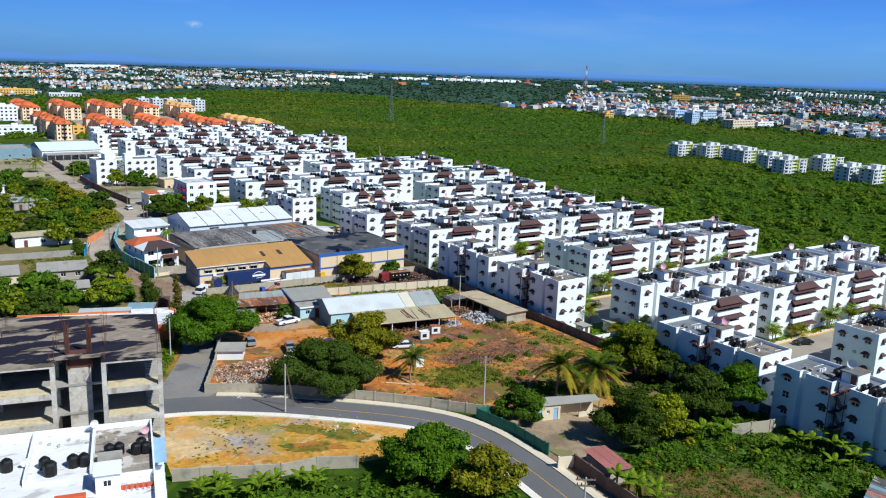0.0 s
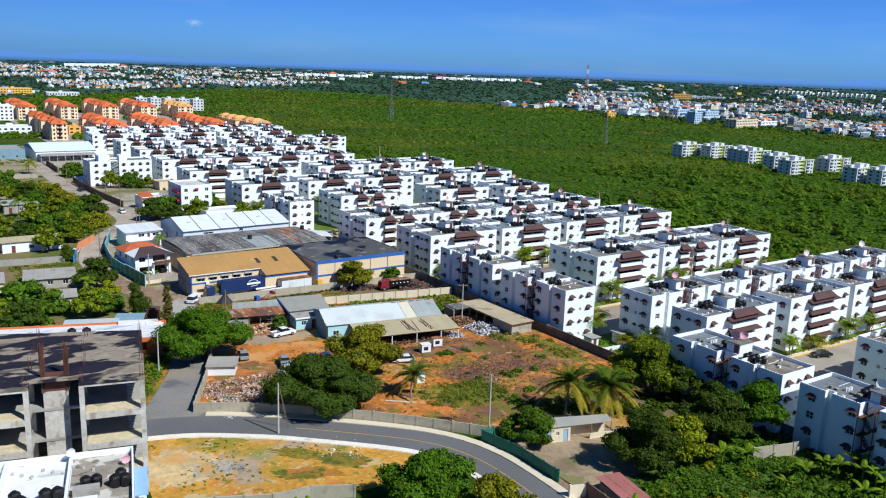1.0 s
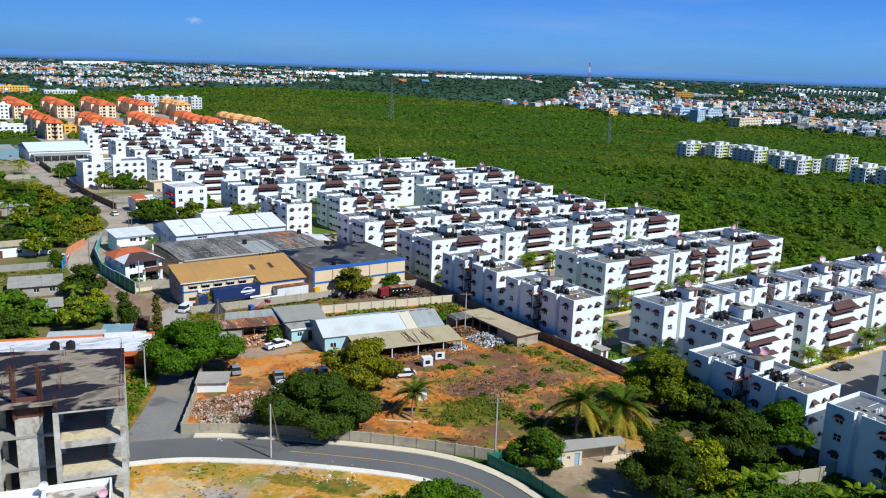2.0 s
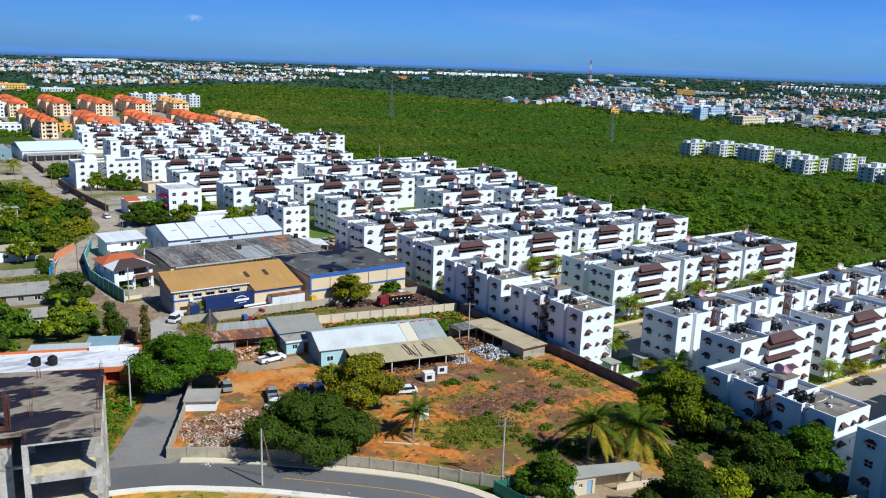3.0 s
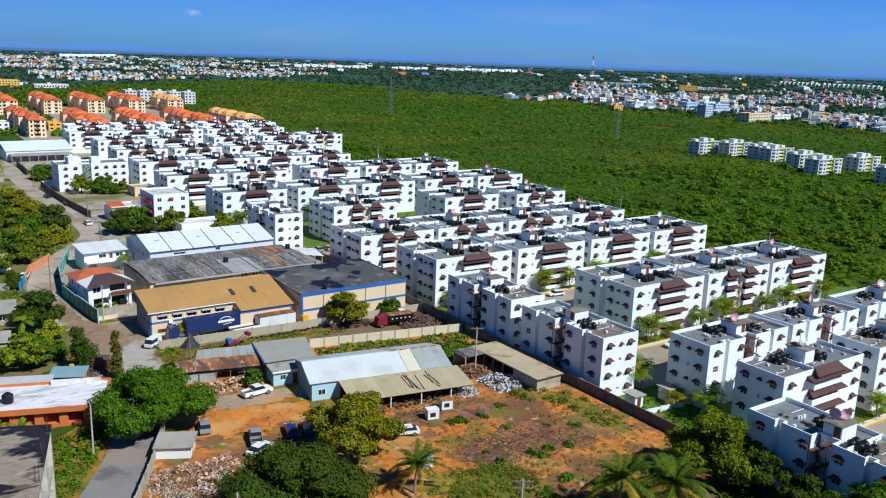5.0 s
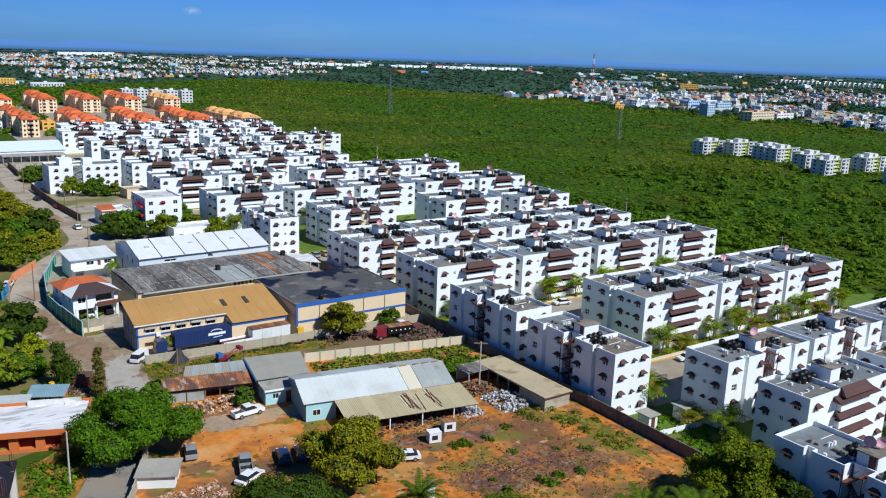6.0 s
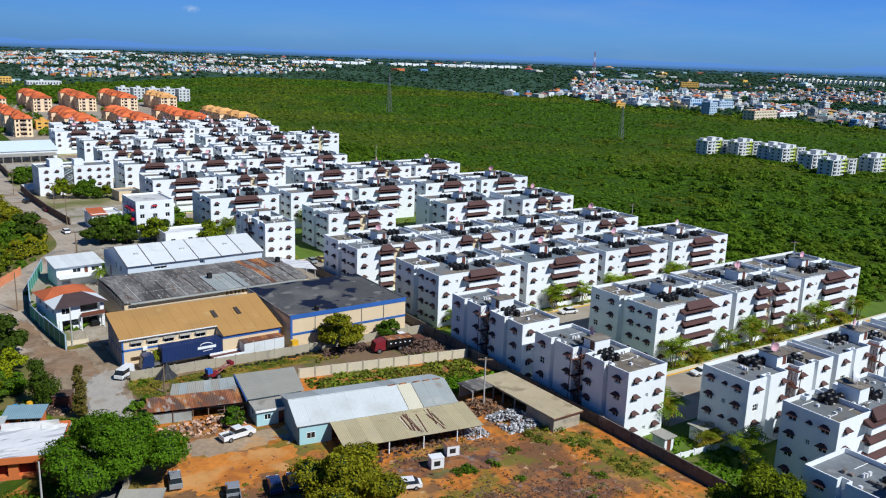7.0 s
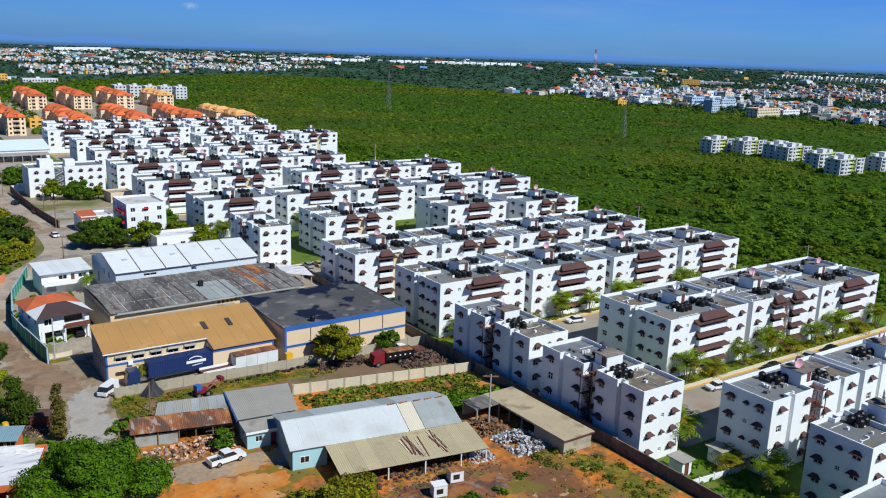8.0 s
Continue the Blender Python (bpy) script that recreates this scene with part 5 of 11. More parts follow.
# ---------------------------------------------------------------- white house in front of the shell
def near_white_house():
    root = thing("white_house", "white flat-roofed house with roof tanks and orange trim", "house", pose(24.4, 101.0, 0, 0, 0, -13.2))
    R, P = 8.7, 9.3
    box_walls(root, 40, 24, P, M_WHITE, right=[(9.0, 10.2, 5.6, 7.0, "w"), (12.0, 13.2, 5.6, 7.0, "w"), (16, 17.2, 5.6, 7, "w")], front=[(30, 31.6, 5.4, 6.8, "w"), (34, 35.6, 5.4, 6.8, "w"), (24, 25.6, 5.4, 6.8, "w")], x0=-40, y0=-24)
    slab(root, "roof", [(-39.8, -23.8, R), (-0.2, -23.8, R), (-0.2, -0.2, R), (-39.8, -0.2, R)], 0.2, M_LIMEWASH, "whitewashed flat roof with grey worn patches")
    for x0, y0, x1, y1, h in ((-40, -0.2, 0, 0, 0.75), (-0.2, -24, 0, -0.2, 0.75), (-14.2, -13.4, -13.9, -0.2, 0.75), (-26, -20, -25.8, -0.2, 0.75), (-7.2, -12.6, -6.9, -0.2, 0.75), (-6.9, -14.6, -0.2, -14.35, 0.6), (-14.2, -13.6, -9.6, -13.4, 0.35), (-40, -24, -0.2, -23.8, 0.75)):
        g = Geo()
        g.box(x0, y0, R, x1, y1, R + h)
        part("parapet", g.mesh("parapet", M_WHITE), root)
    g = Geo()
    g.box(-6.85, -14.3, R, -0.25, -0.25, R + 0.03)
    part("terrace_floor", g.mesh("terrace_floor", M_WORNROOF), root, "grey worn terrace floor")
    g = Geo()
    g.box(-6.4, -10.2, R + 0.03, -3.6, -8.9, R + 0.95)
    part("roof_block", g.mesh("roof_block", M_CONC), root, "grey concrete plinth")
    g = Geo()
    g.box(-6.4, -17.6, R, -3.8, -14.7, R + 2.3)
    head = part("stair_head", g.mesh("stair_head", M_WHITE), root)
    g = Geo()
    g.box(-6.44, -16.2, R + 0.05, -6.4, -15.2, R + 1.95)
    part("door", g.mesh("door", M_MAROON), head, "dark red door")
    pane(head, pose(-5.6, -17.63, R + 0.8), 0.9, 0.8)
    g = Geo()
    g.box(-6.6, -17.9, R + 2.3, -3.6, -14.5, R + 2.42)
    part("roof_slab", g.mesh("roof_slab", M_WHITE), head)
    g = Geo()
    g.box(-3.75, -17.4, R, -0.25, -17.2, R + 0.5)
    part("balcony_rail", g.mesh("balcony_rail", M_REDTRIM), root, "orange-red painted balcony rail")
    for k in range(5):
        g = Geo()
        g.box(-3.2 + k * 0.6, -17.9, R, -3.12 + k * 0.6, -17.82, R + 0.9)
        part("baluster", g.mesh("baluster", M_STEEL), root)
    for x0, x1 in ((-10.6, -7.4), (-18.6, -16.6)):
        g = Geo()
        g.box(x0, -18.4, R, x1, -17.6, R + 0.5)
        part("trim", g.mesh("trim", M_REDTRIM), root, "orange painted roof upstand")
    g = Geo()
    for k in range(9):
        g.box(-13.4 + k * 1.1, -2.6 - (k % 3) * 0.7, R + 0.01, -13.1 + k * 1.1, -2.3 - (k % 3) * 0.7, R + 0.3)
    vents = part("vent_stub", g.mesh("vent_stub", M_POLE), root)
    tagged(vents, kind="stuff")
    for k in range(8):
        g = Geo()
        g.box(0.05, -17 + k * 2.2, 3.0, 1.2, -16.9 + k * 2.2, 6.6)
        part("fin", g.mesh("fin", M_WHITE), root)
    g = Geo()
    g.box(0.02, -18, 2.8, 1.3, -0.5, 3.0)
    part("balcony_slab", g.mesh("balcony_slab", M_TEAL), root, "pale blue balcony slab")
    g = Geo()
    g.box(0.02, -9.5, 7.6, 1.5, -2.5, 7.75)
    part("canopy", g.mesh("canopy", M_BLUEPALE), root, "pale blue canopy")
    for x, y, s in ((-16.3, -8.9, 1.5), (-12.2, -9.4, 1.4), (-11.5, -11.3, 1.7), (-9.1, -9.9, 1.5), (-7.9, -9.9, 1.5), (-5.1, -8.0, 1.4), (-4.0, -7.9, 1.4), (-2.0, -8.5, 1.4), (-0.95, -8.5, 1.4), (-1.4, -7.2, 1.4), (-19.0, -9.0, 1.5), (-22.0, -7.0, 1.4)):
        tank = thing("water_tank", "black plastic water tank on a white roof", "water tank", root.matrix_basis @ pose(x, y, R + (0.035 if x > -6.8 else 0.0)), "roof water tanks", TANK)
        tank.scale = (s * 0.85, s * 0.85, s * 0.85)
    for x, y, z, me in ((-0.9, -3.4, R + 0.03, DISH_PINK), (-7.05, -1.2, R + 0.75, DISH_WHITE), (-14.4, -8.6, R, DISH_WHITE)):
        thing("satellite_dish", "satellite dish on a white roof", "satellite dish", root.matrix_basis @ pose(x, y, z, 0, 0, 20), "roof dishes", me).scale = (0.72, 0.72, 0.72)


M_LIMEWASH = mat("limewashed_roof", (0.76, 0.76, 0.74), 0.85, 0.08, 0.3, 0.06, 1.5, stain=[((0.40, 0.38, 0.35), (0.58, 0.66), 0.35), ((0.25, 0.24, 0.23), (0.64, 0.70), 0.9)], stain_amount=0.7, stretch=(0.6, 1.3, 1))
M_REDTRIM = mat("orange_red_paint", (0.62, 0.11, 0.045), 0.7, 0.1, 0.5)
M_BLUEPALE = mat("pale_blue_sheet", (0.30, 0.48, 0.66), 0.7, 0.1, 0.4)
M_WORNROOF = mat("worn_grey_screed", (0.30, 0.26, 0.21), 0.9, 0.2, 0.3, 0.15, 2.0, stain=[((0.62, 0.58, 0.53), (0.53, 0.58), 0.4), ((0.13, 0.11, 0.09), (0.56, 0.62), 0.7)], stain_amount=0.85)
near_white_house()


# ---------------------------------------------------------------- orange flat-roofed house
def orange_house():
    root = thing("orange_house", "orange house with dark red bays and a whitewashed roof", "house", pose(42.6, 154.6, GZ, 0, 0, -18.0))
    ops = [(-0 + 1.2 + k * 3.4, 3.4 + k * 3.4, 0.5, 2.6, "o") for k in range(8)]
    box_walls(root, 30, 9.2, 3.0, M_ORANGE, front=ops, x0=-30)
    slab(root, "roof", [(-30.3, -0.4, 3.3), (0.3, -0.4, 3.3), (0.3, 9.4, 3.3), (-30.3, 9.4, 3.3)], 0.32, M_STREAKY, "whitewashed roof with grey streaks")
    for x0, y0, x1, y1 in ((-30, 9.1, 0.2, 9.3), (0.1, -0.2, 0.3, 9.1)):
        g = Geo()
        g.box(x0, y0, 3.3, x1, y1, 3.7)
        part("parapet", g.mesh("parapet", M_ORANGE), root)
    for k in range(8):
        g = Geo()
        g.box(-30 + 1.25 + k * 3.4, 0.9, 0.52, -30 + 3.35 + k * 3.4, 1.0, 2.58)
        part("bay", g.mesh("bay", M_MAROON), root, "dark red bay panel")
    g = Geo()
    g.box(-30.3, -0.62, 2.55, 0.3, -0.42, 3.42)
    part("fascia", g.mesh("fascia", M_ORANGE), root, "orange painted front edge")
    for x0, y0, x1, y1, h in ((-8.6, 8.6, -1.2, 9.05, 0.75), (-3.4, 8.0, -0.6, 8.55, 0.35), (0.32, -1.2, 1.6, 2.0, -0.6), (-12.4, 5.2, -9.8, 5.45, 0.12), (-7.0, 2.0, -4.4, 2.2, 0.1)):
        g = Geo()
        g.box(x0, y0, 3.3 if h > 0 else 2.0, x1, y1, 3.3 + h)
        part("roof_kerb", g.mesh("roof_kerb", M_LIMEWASH), root, "whitewashed concrete upstand")
    for x in (-16.2, -13.6):
        t = thing("water_tank", "black plastic water tank on a whitewashed roof", "water tank", root.matrix_basis @ pose(x, 2.8, 3.3), "roof water tanks", TANK)
        t.scale = (1.45, 1.45, 1.3)


orange_house()


# ---------------------------------------------------------------- yard sheds
def yard_hut():
    root = thing("yard_hut", "small white hut with a grey flat roof", "hut", pose(46.1, 139.1, GZ, 0, 0, -25.5))
    box_walls(root, 4.8, 4.2, 1.75, M_WHITE, right=[(1.4, 2.2, 0.0, 1.6, "d")])
    slab(root, "roof", [(-0.3, -0.4, 1.87), (5.2, -0.4, 1.87), (5.2, 4.5, 2.0), (-0.3, 4.5, 2.0)], 0.12, M_CONC, "grey slab roof")


def big_shed():
    root = thing("metal_shed", "long blue shed with patched metal roof and open lean-to", "shed", pose(73.3, 146.6, GZ, 0, 0, -9.6))
    L, D, E, R = 25.2, 10.4, 3.1, 5.0
    yr = 5.2
    for x in (0.0, L):
        g = Geo()
        pts = [(x, 0, 0), (x, D, 0), (x, D, E + 0.5), (x, yr, R - 0.05), (x, 0, E)]
        off = [(p[0] + (0.15 if x == 0 else -0.15), p[1], p[2]) for p in pts]
        g.face(*(reversed(pts) if x == 0 else pts))
        g.face(*(off if x == 0 else reversed(off)))
        part("gable_wall", g.mesh("gable_wall", M_SHEDSIDE), root)
    g = Geo()
    g.box(0.15, 0, 0, 5.0, 0.15, E - 0.05)
    part("front_wall", g.mesh("front_wall", M_TEAL), root, "pale blue front wall")
    g = Geo()
    g.box(5.0, 3.6, 0, L - 0.15, 3.75, E + 0.8)
    part("inner_wall", g.mesh("inner_wall", M_BLOCK), root)
    g = Geo()
    g.box(0.15, D - 0.15, 0, L - 0.15, D, E + 0.4)
    part("rear_wall", g.mesh("rear_wall", M_SHEDSIDE), root)
    pane(root, pose(1.2, -0.03, 0.9), 1.3, 1.0)
    r = random.Random(7)
    sheets(root, (-0.3, -0.35, E), (L * 0.68, -0.35, E), (L * 0.68, yr, R), (-0.3, yr, R), 8, [M_GALVLIGHT], rng=r, lift=0.008, gap=0.002)
    sheets(root, (L * 0.68, -0.35, E), (L * 0.78, -0.35, E), (L * 0.78, yr, R), (L * 0.68, yr, R), 1, [M_PALESHEET])
    sheets(root, (L * 0.78, -0.35, E), (L + 0.3, -0.35, E), (L + 0.3, yr, R), (L * 0.78, yr, R), 3, [M_OLDGALV], rng=r, lift=0.01, gap=0.003)
    sheets(root, (L + 0.3, D + 0.3, E + 0.5), (-0.3, D + 0.3, E + 0.5), (-0.3, yr, R), (L + 0.3, yr, R), 10, [M_GALV, M_OLDGALV], rng=r, lift=0.01, gap=0.003)
    g = Geo()
    g.tube((-0.3, yr, R + 0.06), (L * 0.62, yr, R + 0.06), 0.1, n=6)
    part("ridge_cap", g.mesh("ridge_cap", M_GALV), root)
    for a in (0.625, 0.70, 0.79, 0.86, 0.93):
        g = Geo()
        g.tube((L * a, yr - 0.05, R + 0.08), (L * (a + 0.05), yr + 0.06, R + 0.06), 0.12, n=6)
        part("ridge_cap", g.mesh("ridge_cap", M_RUSTSHEET), root, "rusty broken ridge cap")
    # open lean-to
    x0, x1, y1 = 4.6, L + 1.2, -7.4
    sheets(root, (x0, y1, 2.2), (x1, y1, 2.2), (x1, -0.2, E - 0.08), (x0, -0.2, E - 0.08), 11, [M_OLIVESHEET], rng=r, lift=0.02, gap=0.004)
    for k in range(13):
        a, w, lean, lo, hi = (15.0 + 0.34 * k if k < 8 else 19.6 + 0.3 * (k - 8)), r.uniform(0.06, 0.26), r.uniform(-1.3, 0.5), r.uniform(0.3, 2.6), r.uniform(4.6, 6.9)
        zl = lambda v: 2.30 + (E - 0.08 - 2.2) * v / 7.2
        g = Geo()
        g.hexa([(a, y1 + lo, zl(lo)), (a + w, y1 + lo, zl(lo)), (a + w + lean, y1 + hi, zl(hi)), (a + lean, y1 + hi, zl(hi)), (a, y1 + lo, zl(lo) + 0.04), (a + w, y1 + lo, zl(lo) + 0.04), (a + w + lean, y1 + hi, zl(hi) + 0.04), (a + lean, y1 + hi, zl(hi) + 0.04)])
        part("rusty_strip", g.mesh("rusty_strip", M_RUST if k % 3 else M_KERB), root, "loose rusty sheet strip")
    for x in (5.0, 11.4, 16.8, 22.2, x1 - 0.3):
        g = Geo()
        g.tube((x, y1 + 0.3, 0), (x, y1 + 0.3, 2.12), 0.11, n=8)
        part("post", g.mesh("post", M_WHITE), root)
    g = Geo()
    g.box(x0, y1 + 0.2, 2.0, x1, y1 + 0.35, 2.15)
    part("beam", g.mesh("beam", M_WOOD), root)


M_GALVLIGHT = mat("new_galvanised_sheet", (0.57, 0.61, 0.61), 0.7, 0.05, 0.2, 0.04, 2.0, per_object=0.02, stain=[((0.42, 0.42, 0.40), (0.55, 0.7), 0.18)], stain_amount=0.5, ridge=("X", 0.3, 0.006))
M_PALESHEET = mat("cream_sheet", (0.62, 0.58, 0.45), 0.7, 0.06, 0.3, ridge=("X", 0.3, 0.02))
M_OLDGALV = mat("old_galvanised_sheet", (0.34, 0.37, 0.36), 0.6, 0.08, 0.25, 0.05, 3.0, per_object=0.08, stain=[((0.22, 0.17, 0.12), (0.58, 0.72), 0.3), ((0.46, 0.46, 0.43), (0.54, 0.66), 0.22)], stain_amount=0.6, ridge=("X", 0.3, 0.01))


def grey_house():
    root = thing("grey_roof_house", "pale blue house with a grey sheet roof", "house", pose(70.4, 155.4, GZ, 0, 0, -6.0))
    box_walls(root, 5.2, 4.0, 2.5, M_TEAL, front=[(1.2, 2.2, 0.9, 1.8, "w"), (3.4, 4.3, 0.0, 2.0, "d")], left=[(1.0, 2.0, 0.9, 1.8, "w")])
    slab(root, "flat_roof", [(-0.2, -0.3, 2.62), (5.4, -0.3, 2.62), (5.4, 4.0, 2.62), (-0.2, 4.0, 2.62)], 0.15, M_CONC, "flat concrete roof with white edge")
    g = Geo()
    g.box(-0.25, -0.4, 2.4, 5.45, -0.3, 2.72)
    part("fascia", g.mesh("fascia", M_WHITE), root)
    g = Geo()
    g.prism([(0.0, 4.05), (8.4, 4.05), (9.6, 13.0), (0.6, 13.6)], 0, 2.9)
    part("rear_wall", g.mesh("rear_wall", M_SHEDSIDE), root, "dull blue sheet wall")
    r = random.Random(9)
    sheets(root, (-0.4, 3.7, 3.0), (8.8, 3.7, 3.0), (10.2, 13.4, 3.25), (0.2, 14.0, 3.25), 8, [M_GREYSHEET], rng=r, lift=0.006, gap=0.002)
    slab(root, "fascia", [(-0.5, 3.6, 3.1), (0.1, 14.0, 3.38), (-0.02, 14.0, 3.38), (-0.62, 3.6, 3.1)], 0.3, M_BLUE, "blue edge board")


M_GREYSHEET = mat("grey_green_sheet", (0.34, 0.33, 0.285), 0.8, 0.08, 0.25, 0.05, 3.0, per_object=0.03, ridge=("X", 0.3, 0.03))


def rust_shed():
    root = thing("rust_shed", "tin lean-to with a rusty red roof", "shed", pose(56.6, 163.6, GZ, 0, 0, -13.0))
    r = random.Random(11)
    g = Geo()
    g.box(0.2, 0.3, 0, 6.2, 0.4, 1.7)
    part("tin_wall", g.mesh("tin_wall", M_OLDGALV), root, "grey tin sheet wall")
    g = Geo()
    g.box(0.2, 0.4, 0, 0.3, 3.9, 2.2)
    part("side_wall", g.mesh("side_wall", M_OLDGALV), root)
    g = Geo()
    g.box(0.3, 3.8, 0, 14.2, 3.95, 2.4)
    part("back_wall", g.mesh("back_wall", M_BLOCK), root)
    for x in (0.3, 3.4, 6.3, 8.6, 11.0, 13.9):
        g = Geo()
        g.box(x, 0.1, 0, x + 0.12, 0.22, 2.2)
        part("post", g.mesh("post", M_WOOD), root)
    g = Geo()
    for z in (0.6, 1.2, 1.8):
        g.box(10.0, 0.12, z, 14.0, 0.17, z + 0.08)
    part("grille", g.mesh("grille", M_STEEL), root)
    sheets(root, (-0.3, -0.3, 2.25), (14.6, -0.3, 2.25), (14.6, 4.2, 2.75), (-0.3, 4.2, 2.75), 15, [M_RUSTSHEET], rng=r, lift=0.05, gap=0.01)
    sheets(root, (3.2, 4.2, 2.7), (14.8, 4.2, 2.7), (14.8, 8.6, 3.0), (3.8, 8.2, 3.0), 9, [M_OLDGALV, M_GREYSHEET], rng=r, lift=0.06, gap=0.01)
    g = Geo()
    g.box(4.2, 4.3, 0, 14.3, 8.0, 2.55)
    part("rear_room", g.mesh("rear_room", M_BLOCK), root)


def long_shed():
    root = thing("long_shed", "low concrete shed with a sandy flat roof, open on one side", "shed", pose(108.8, 131.1, GZ, 0, 0, 1.0))
    g = Geo()
    g.box(0, 0, 0, 0.2, 6.5, 2.2)
    g.box(0.2, 0, 0, 5.5, 0.2, 2.2)
    g.box(5.3, 0.2, 0, 5.5, 18.5, 2.2)
    g.box(-4.6, 18.3, 0, 5.3, 18.5, 2.2)
    part("wall", g.mesh("wall", M_BLOCK), root)
    for x, y in ((0.1, 9.5), (0.1, 12.5), (0.0, 15.0), (-4.4, 15.0)):
        g = Geo()
        g.box(x - 0.1, y - 0.1, 0, x + 0.1, y + 0.1, 2.2)
        part("post", g.mesh("post", M_CONC), root)
    slab(root, "roof", [(-0.3, -0.3, 2.5), (5.8, -0.3, 2.5), (5.8, 18.8, 2.5), (-0.3, 18.8, 2.5)], 0.28, M_SANDROOF, "sandy flat roof with a rusty edge")
    slab(root, "side_roof", [(-4.9, 14.8, 2.45), (-0.35, 14.8, 2.45), (-0.35, 18.8, 2.45), (-4.9, 18.8, 2.45)], 0.2, M_OLDSHEET)
    g = Geo()
    g.box(-0.35, -0.36, 2.2, 5.85, -0.3, 2.42)
    part("edge", g.mesh("edge", M_RUST), root, "rust-stained roof edge")


M_SANDROOF = mat("sandy_roof_screed", (0.46, 0.38, 0.25), 0.9, 0.10, 0.3, 0.08, 2.0, stain=[((0.22, 0.17, 0.11), (0.56, 0.7), 0.35)])


def road_hut():
    root = thing("cream_hut", "cream hut with pale blue doors and a grey porch roof", "hut", pose(81.0, 88.0, GZ, 0, 0, -15.0))
    box_walls(root, 4.3, 2.4, 2.6, M_CREAMPALE, front=[(0.25, 1.05, 0.0, 2.0, "d"), (1.9, 2.4, 1.1, 1.7, "w"), (3.1, 3.9, 0.0, 2.0, "d")], door=M_BLUEPALE)
    slab(root, "roof", [(-0.2, -0.25, 2.7), (11.4, -0.25, 2.6), (11.6, 1.9, 2.8), (-0.2, 2.7, 3.0)], 0.1, M_GREYSHEET, "blue-grey sheet roof")
    g = Geo()
    g.box(4.5, 1.7, 0, 11.2, 1.85, 2.5)
    part("porch_wall", g.mesh("porch_wall", M_CREAMPALE), root)
    g = Geo()
    g.box(7.6, -0.2, 0, 12.6, -0.05, 0.9)
    part("low_wall", g.mesh("low_wall", M_CREAMPALE), root)
    for x in (7.7, 11.2):
        g = Geo()
        g.box(x, -0.18, 0.9, x + 0.12, -0.08, 2.6)
        part("post", g.mesh("post", M_WOOD), root)




def red_roof_hut():
    root = thing("red_roof_hut", "small hut with a faded red sheet roof", "hut", pose(76.3, 66.8, GZ, 0, 0, -8.0))
    box_walls(root, 3.2, 5.6, 2.1, M_BLOCK)
    r = random.Random(2)
    sheets(root, (-0.2, -0.4, 2.15), (3.6, -0.4, 2.15), (3.6, 6.2, 2.5), (-0.2, 6.2, 2.5), 5, [M_FADEDRED], rng=r, lift=0.04, gap=0.01)


M_FADEDRED = mat("faded_red_sheet", (0.36, 0.13, 0.11), 0.8, 0.15, 0.3, 0.1, 3.0, per_object=0.2, ridge=("X", 0.3, 0.03))


def striped_roof():
    root = thing("tin_roof_shack", "shack with striped rusty and grey tin roof", "shack", pose(96.0, 34.0, GZ, 0, 0, 20.0))
    box_walls(root, 13, 8, 2.2, M_BLOCK)
    r = random.Random(4)
    sheets(root, (-0.4, -0.4, 2.3), (13.4, -0.4, 2.3), (13.4, 8.4, 2.9), (-0.4, 8.4, 2.9), 14, [M_FADEDRED, M_SHEDSIDE, M_OLDSHEET, M_OLDGALV], rng=r, lift=0.05, gap=0.01)


yard_hut()
big_shed()
grey_house()
rust_shed()
long_shed()
road_hut()
red_roof_hut()
striped_roof()


# ---------------------------------------------------------------- warehouses
def black_roof_works():
    root = thing("black_roof_warehouse", "cream warehouse with a black flat roof and blue bands", "warehouse", pose(88.2, 183.2, GZ, 0, 0, 0.5))
    W, D, H = 25.6, 22.0, 6.6
    box_walls(root, W, D, H, M_CREAMWALL, right=[(3, 4.6, 3.8, 5.0, "w"), (9, 10.6, 3.8, 5.0, "w")])
    g = Geo()
    g.box(0, 0, H, W, D, H + 0.1)
    part("roof", g.mesh("roof", M_BITUMEN), root, "black coated flat roof with blue-black patches")
    for x0, y0, x1, y1, z0, z1 in ((-0.08, -0.08, W + 0.08, 0.0, H - 0.45, H + 0.4), (0.0, -0.05, W, 0.0, 2.9, 3.35), (-0.08, 0, 0.0, D, H - 0.3, H + 0.3), (W, 0, W + 0.08, D, H - 0.3, H + 0.3)):
        g = Geo()
        g.box(x0, y0, z0, x1, y1, z1)
        part("band", g.mesh("band", M_BLUE if y1 <= 0.0 else M_CONC), root)
    g = Geo()
    g.box(-0.06, -0.06, 0, 0.35, 0.0, H - 0.45)
    part("corner_strip", g.mesh("corner_strip", M_BLUE), root, "blue painted corner strip")
    for k in range(1, 5):
        g = Geo()
        g.tube((k * 5.1, -0.14, 0), (k * 5.1, -0.14, H - 0.45), 0.06, n=6)
        part("downpipe", g.mesh("downpipe", M_POLE), root)
    t = thing("water_tank", "black plastic water tank on the warehouse roof", "water tank", root.matrix_basis @ pose(6.2, 1.6, H + 0.1), "roof water tanks", TANK)
    t.scale = (0.9, 0.9, 0.9)


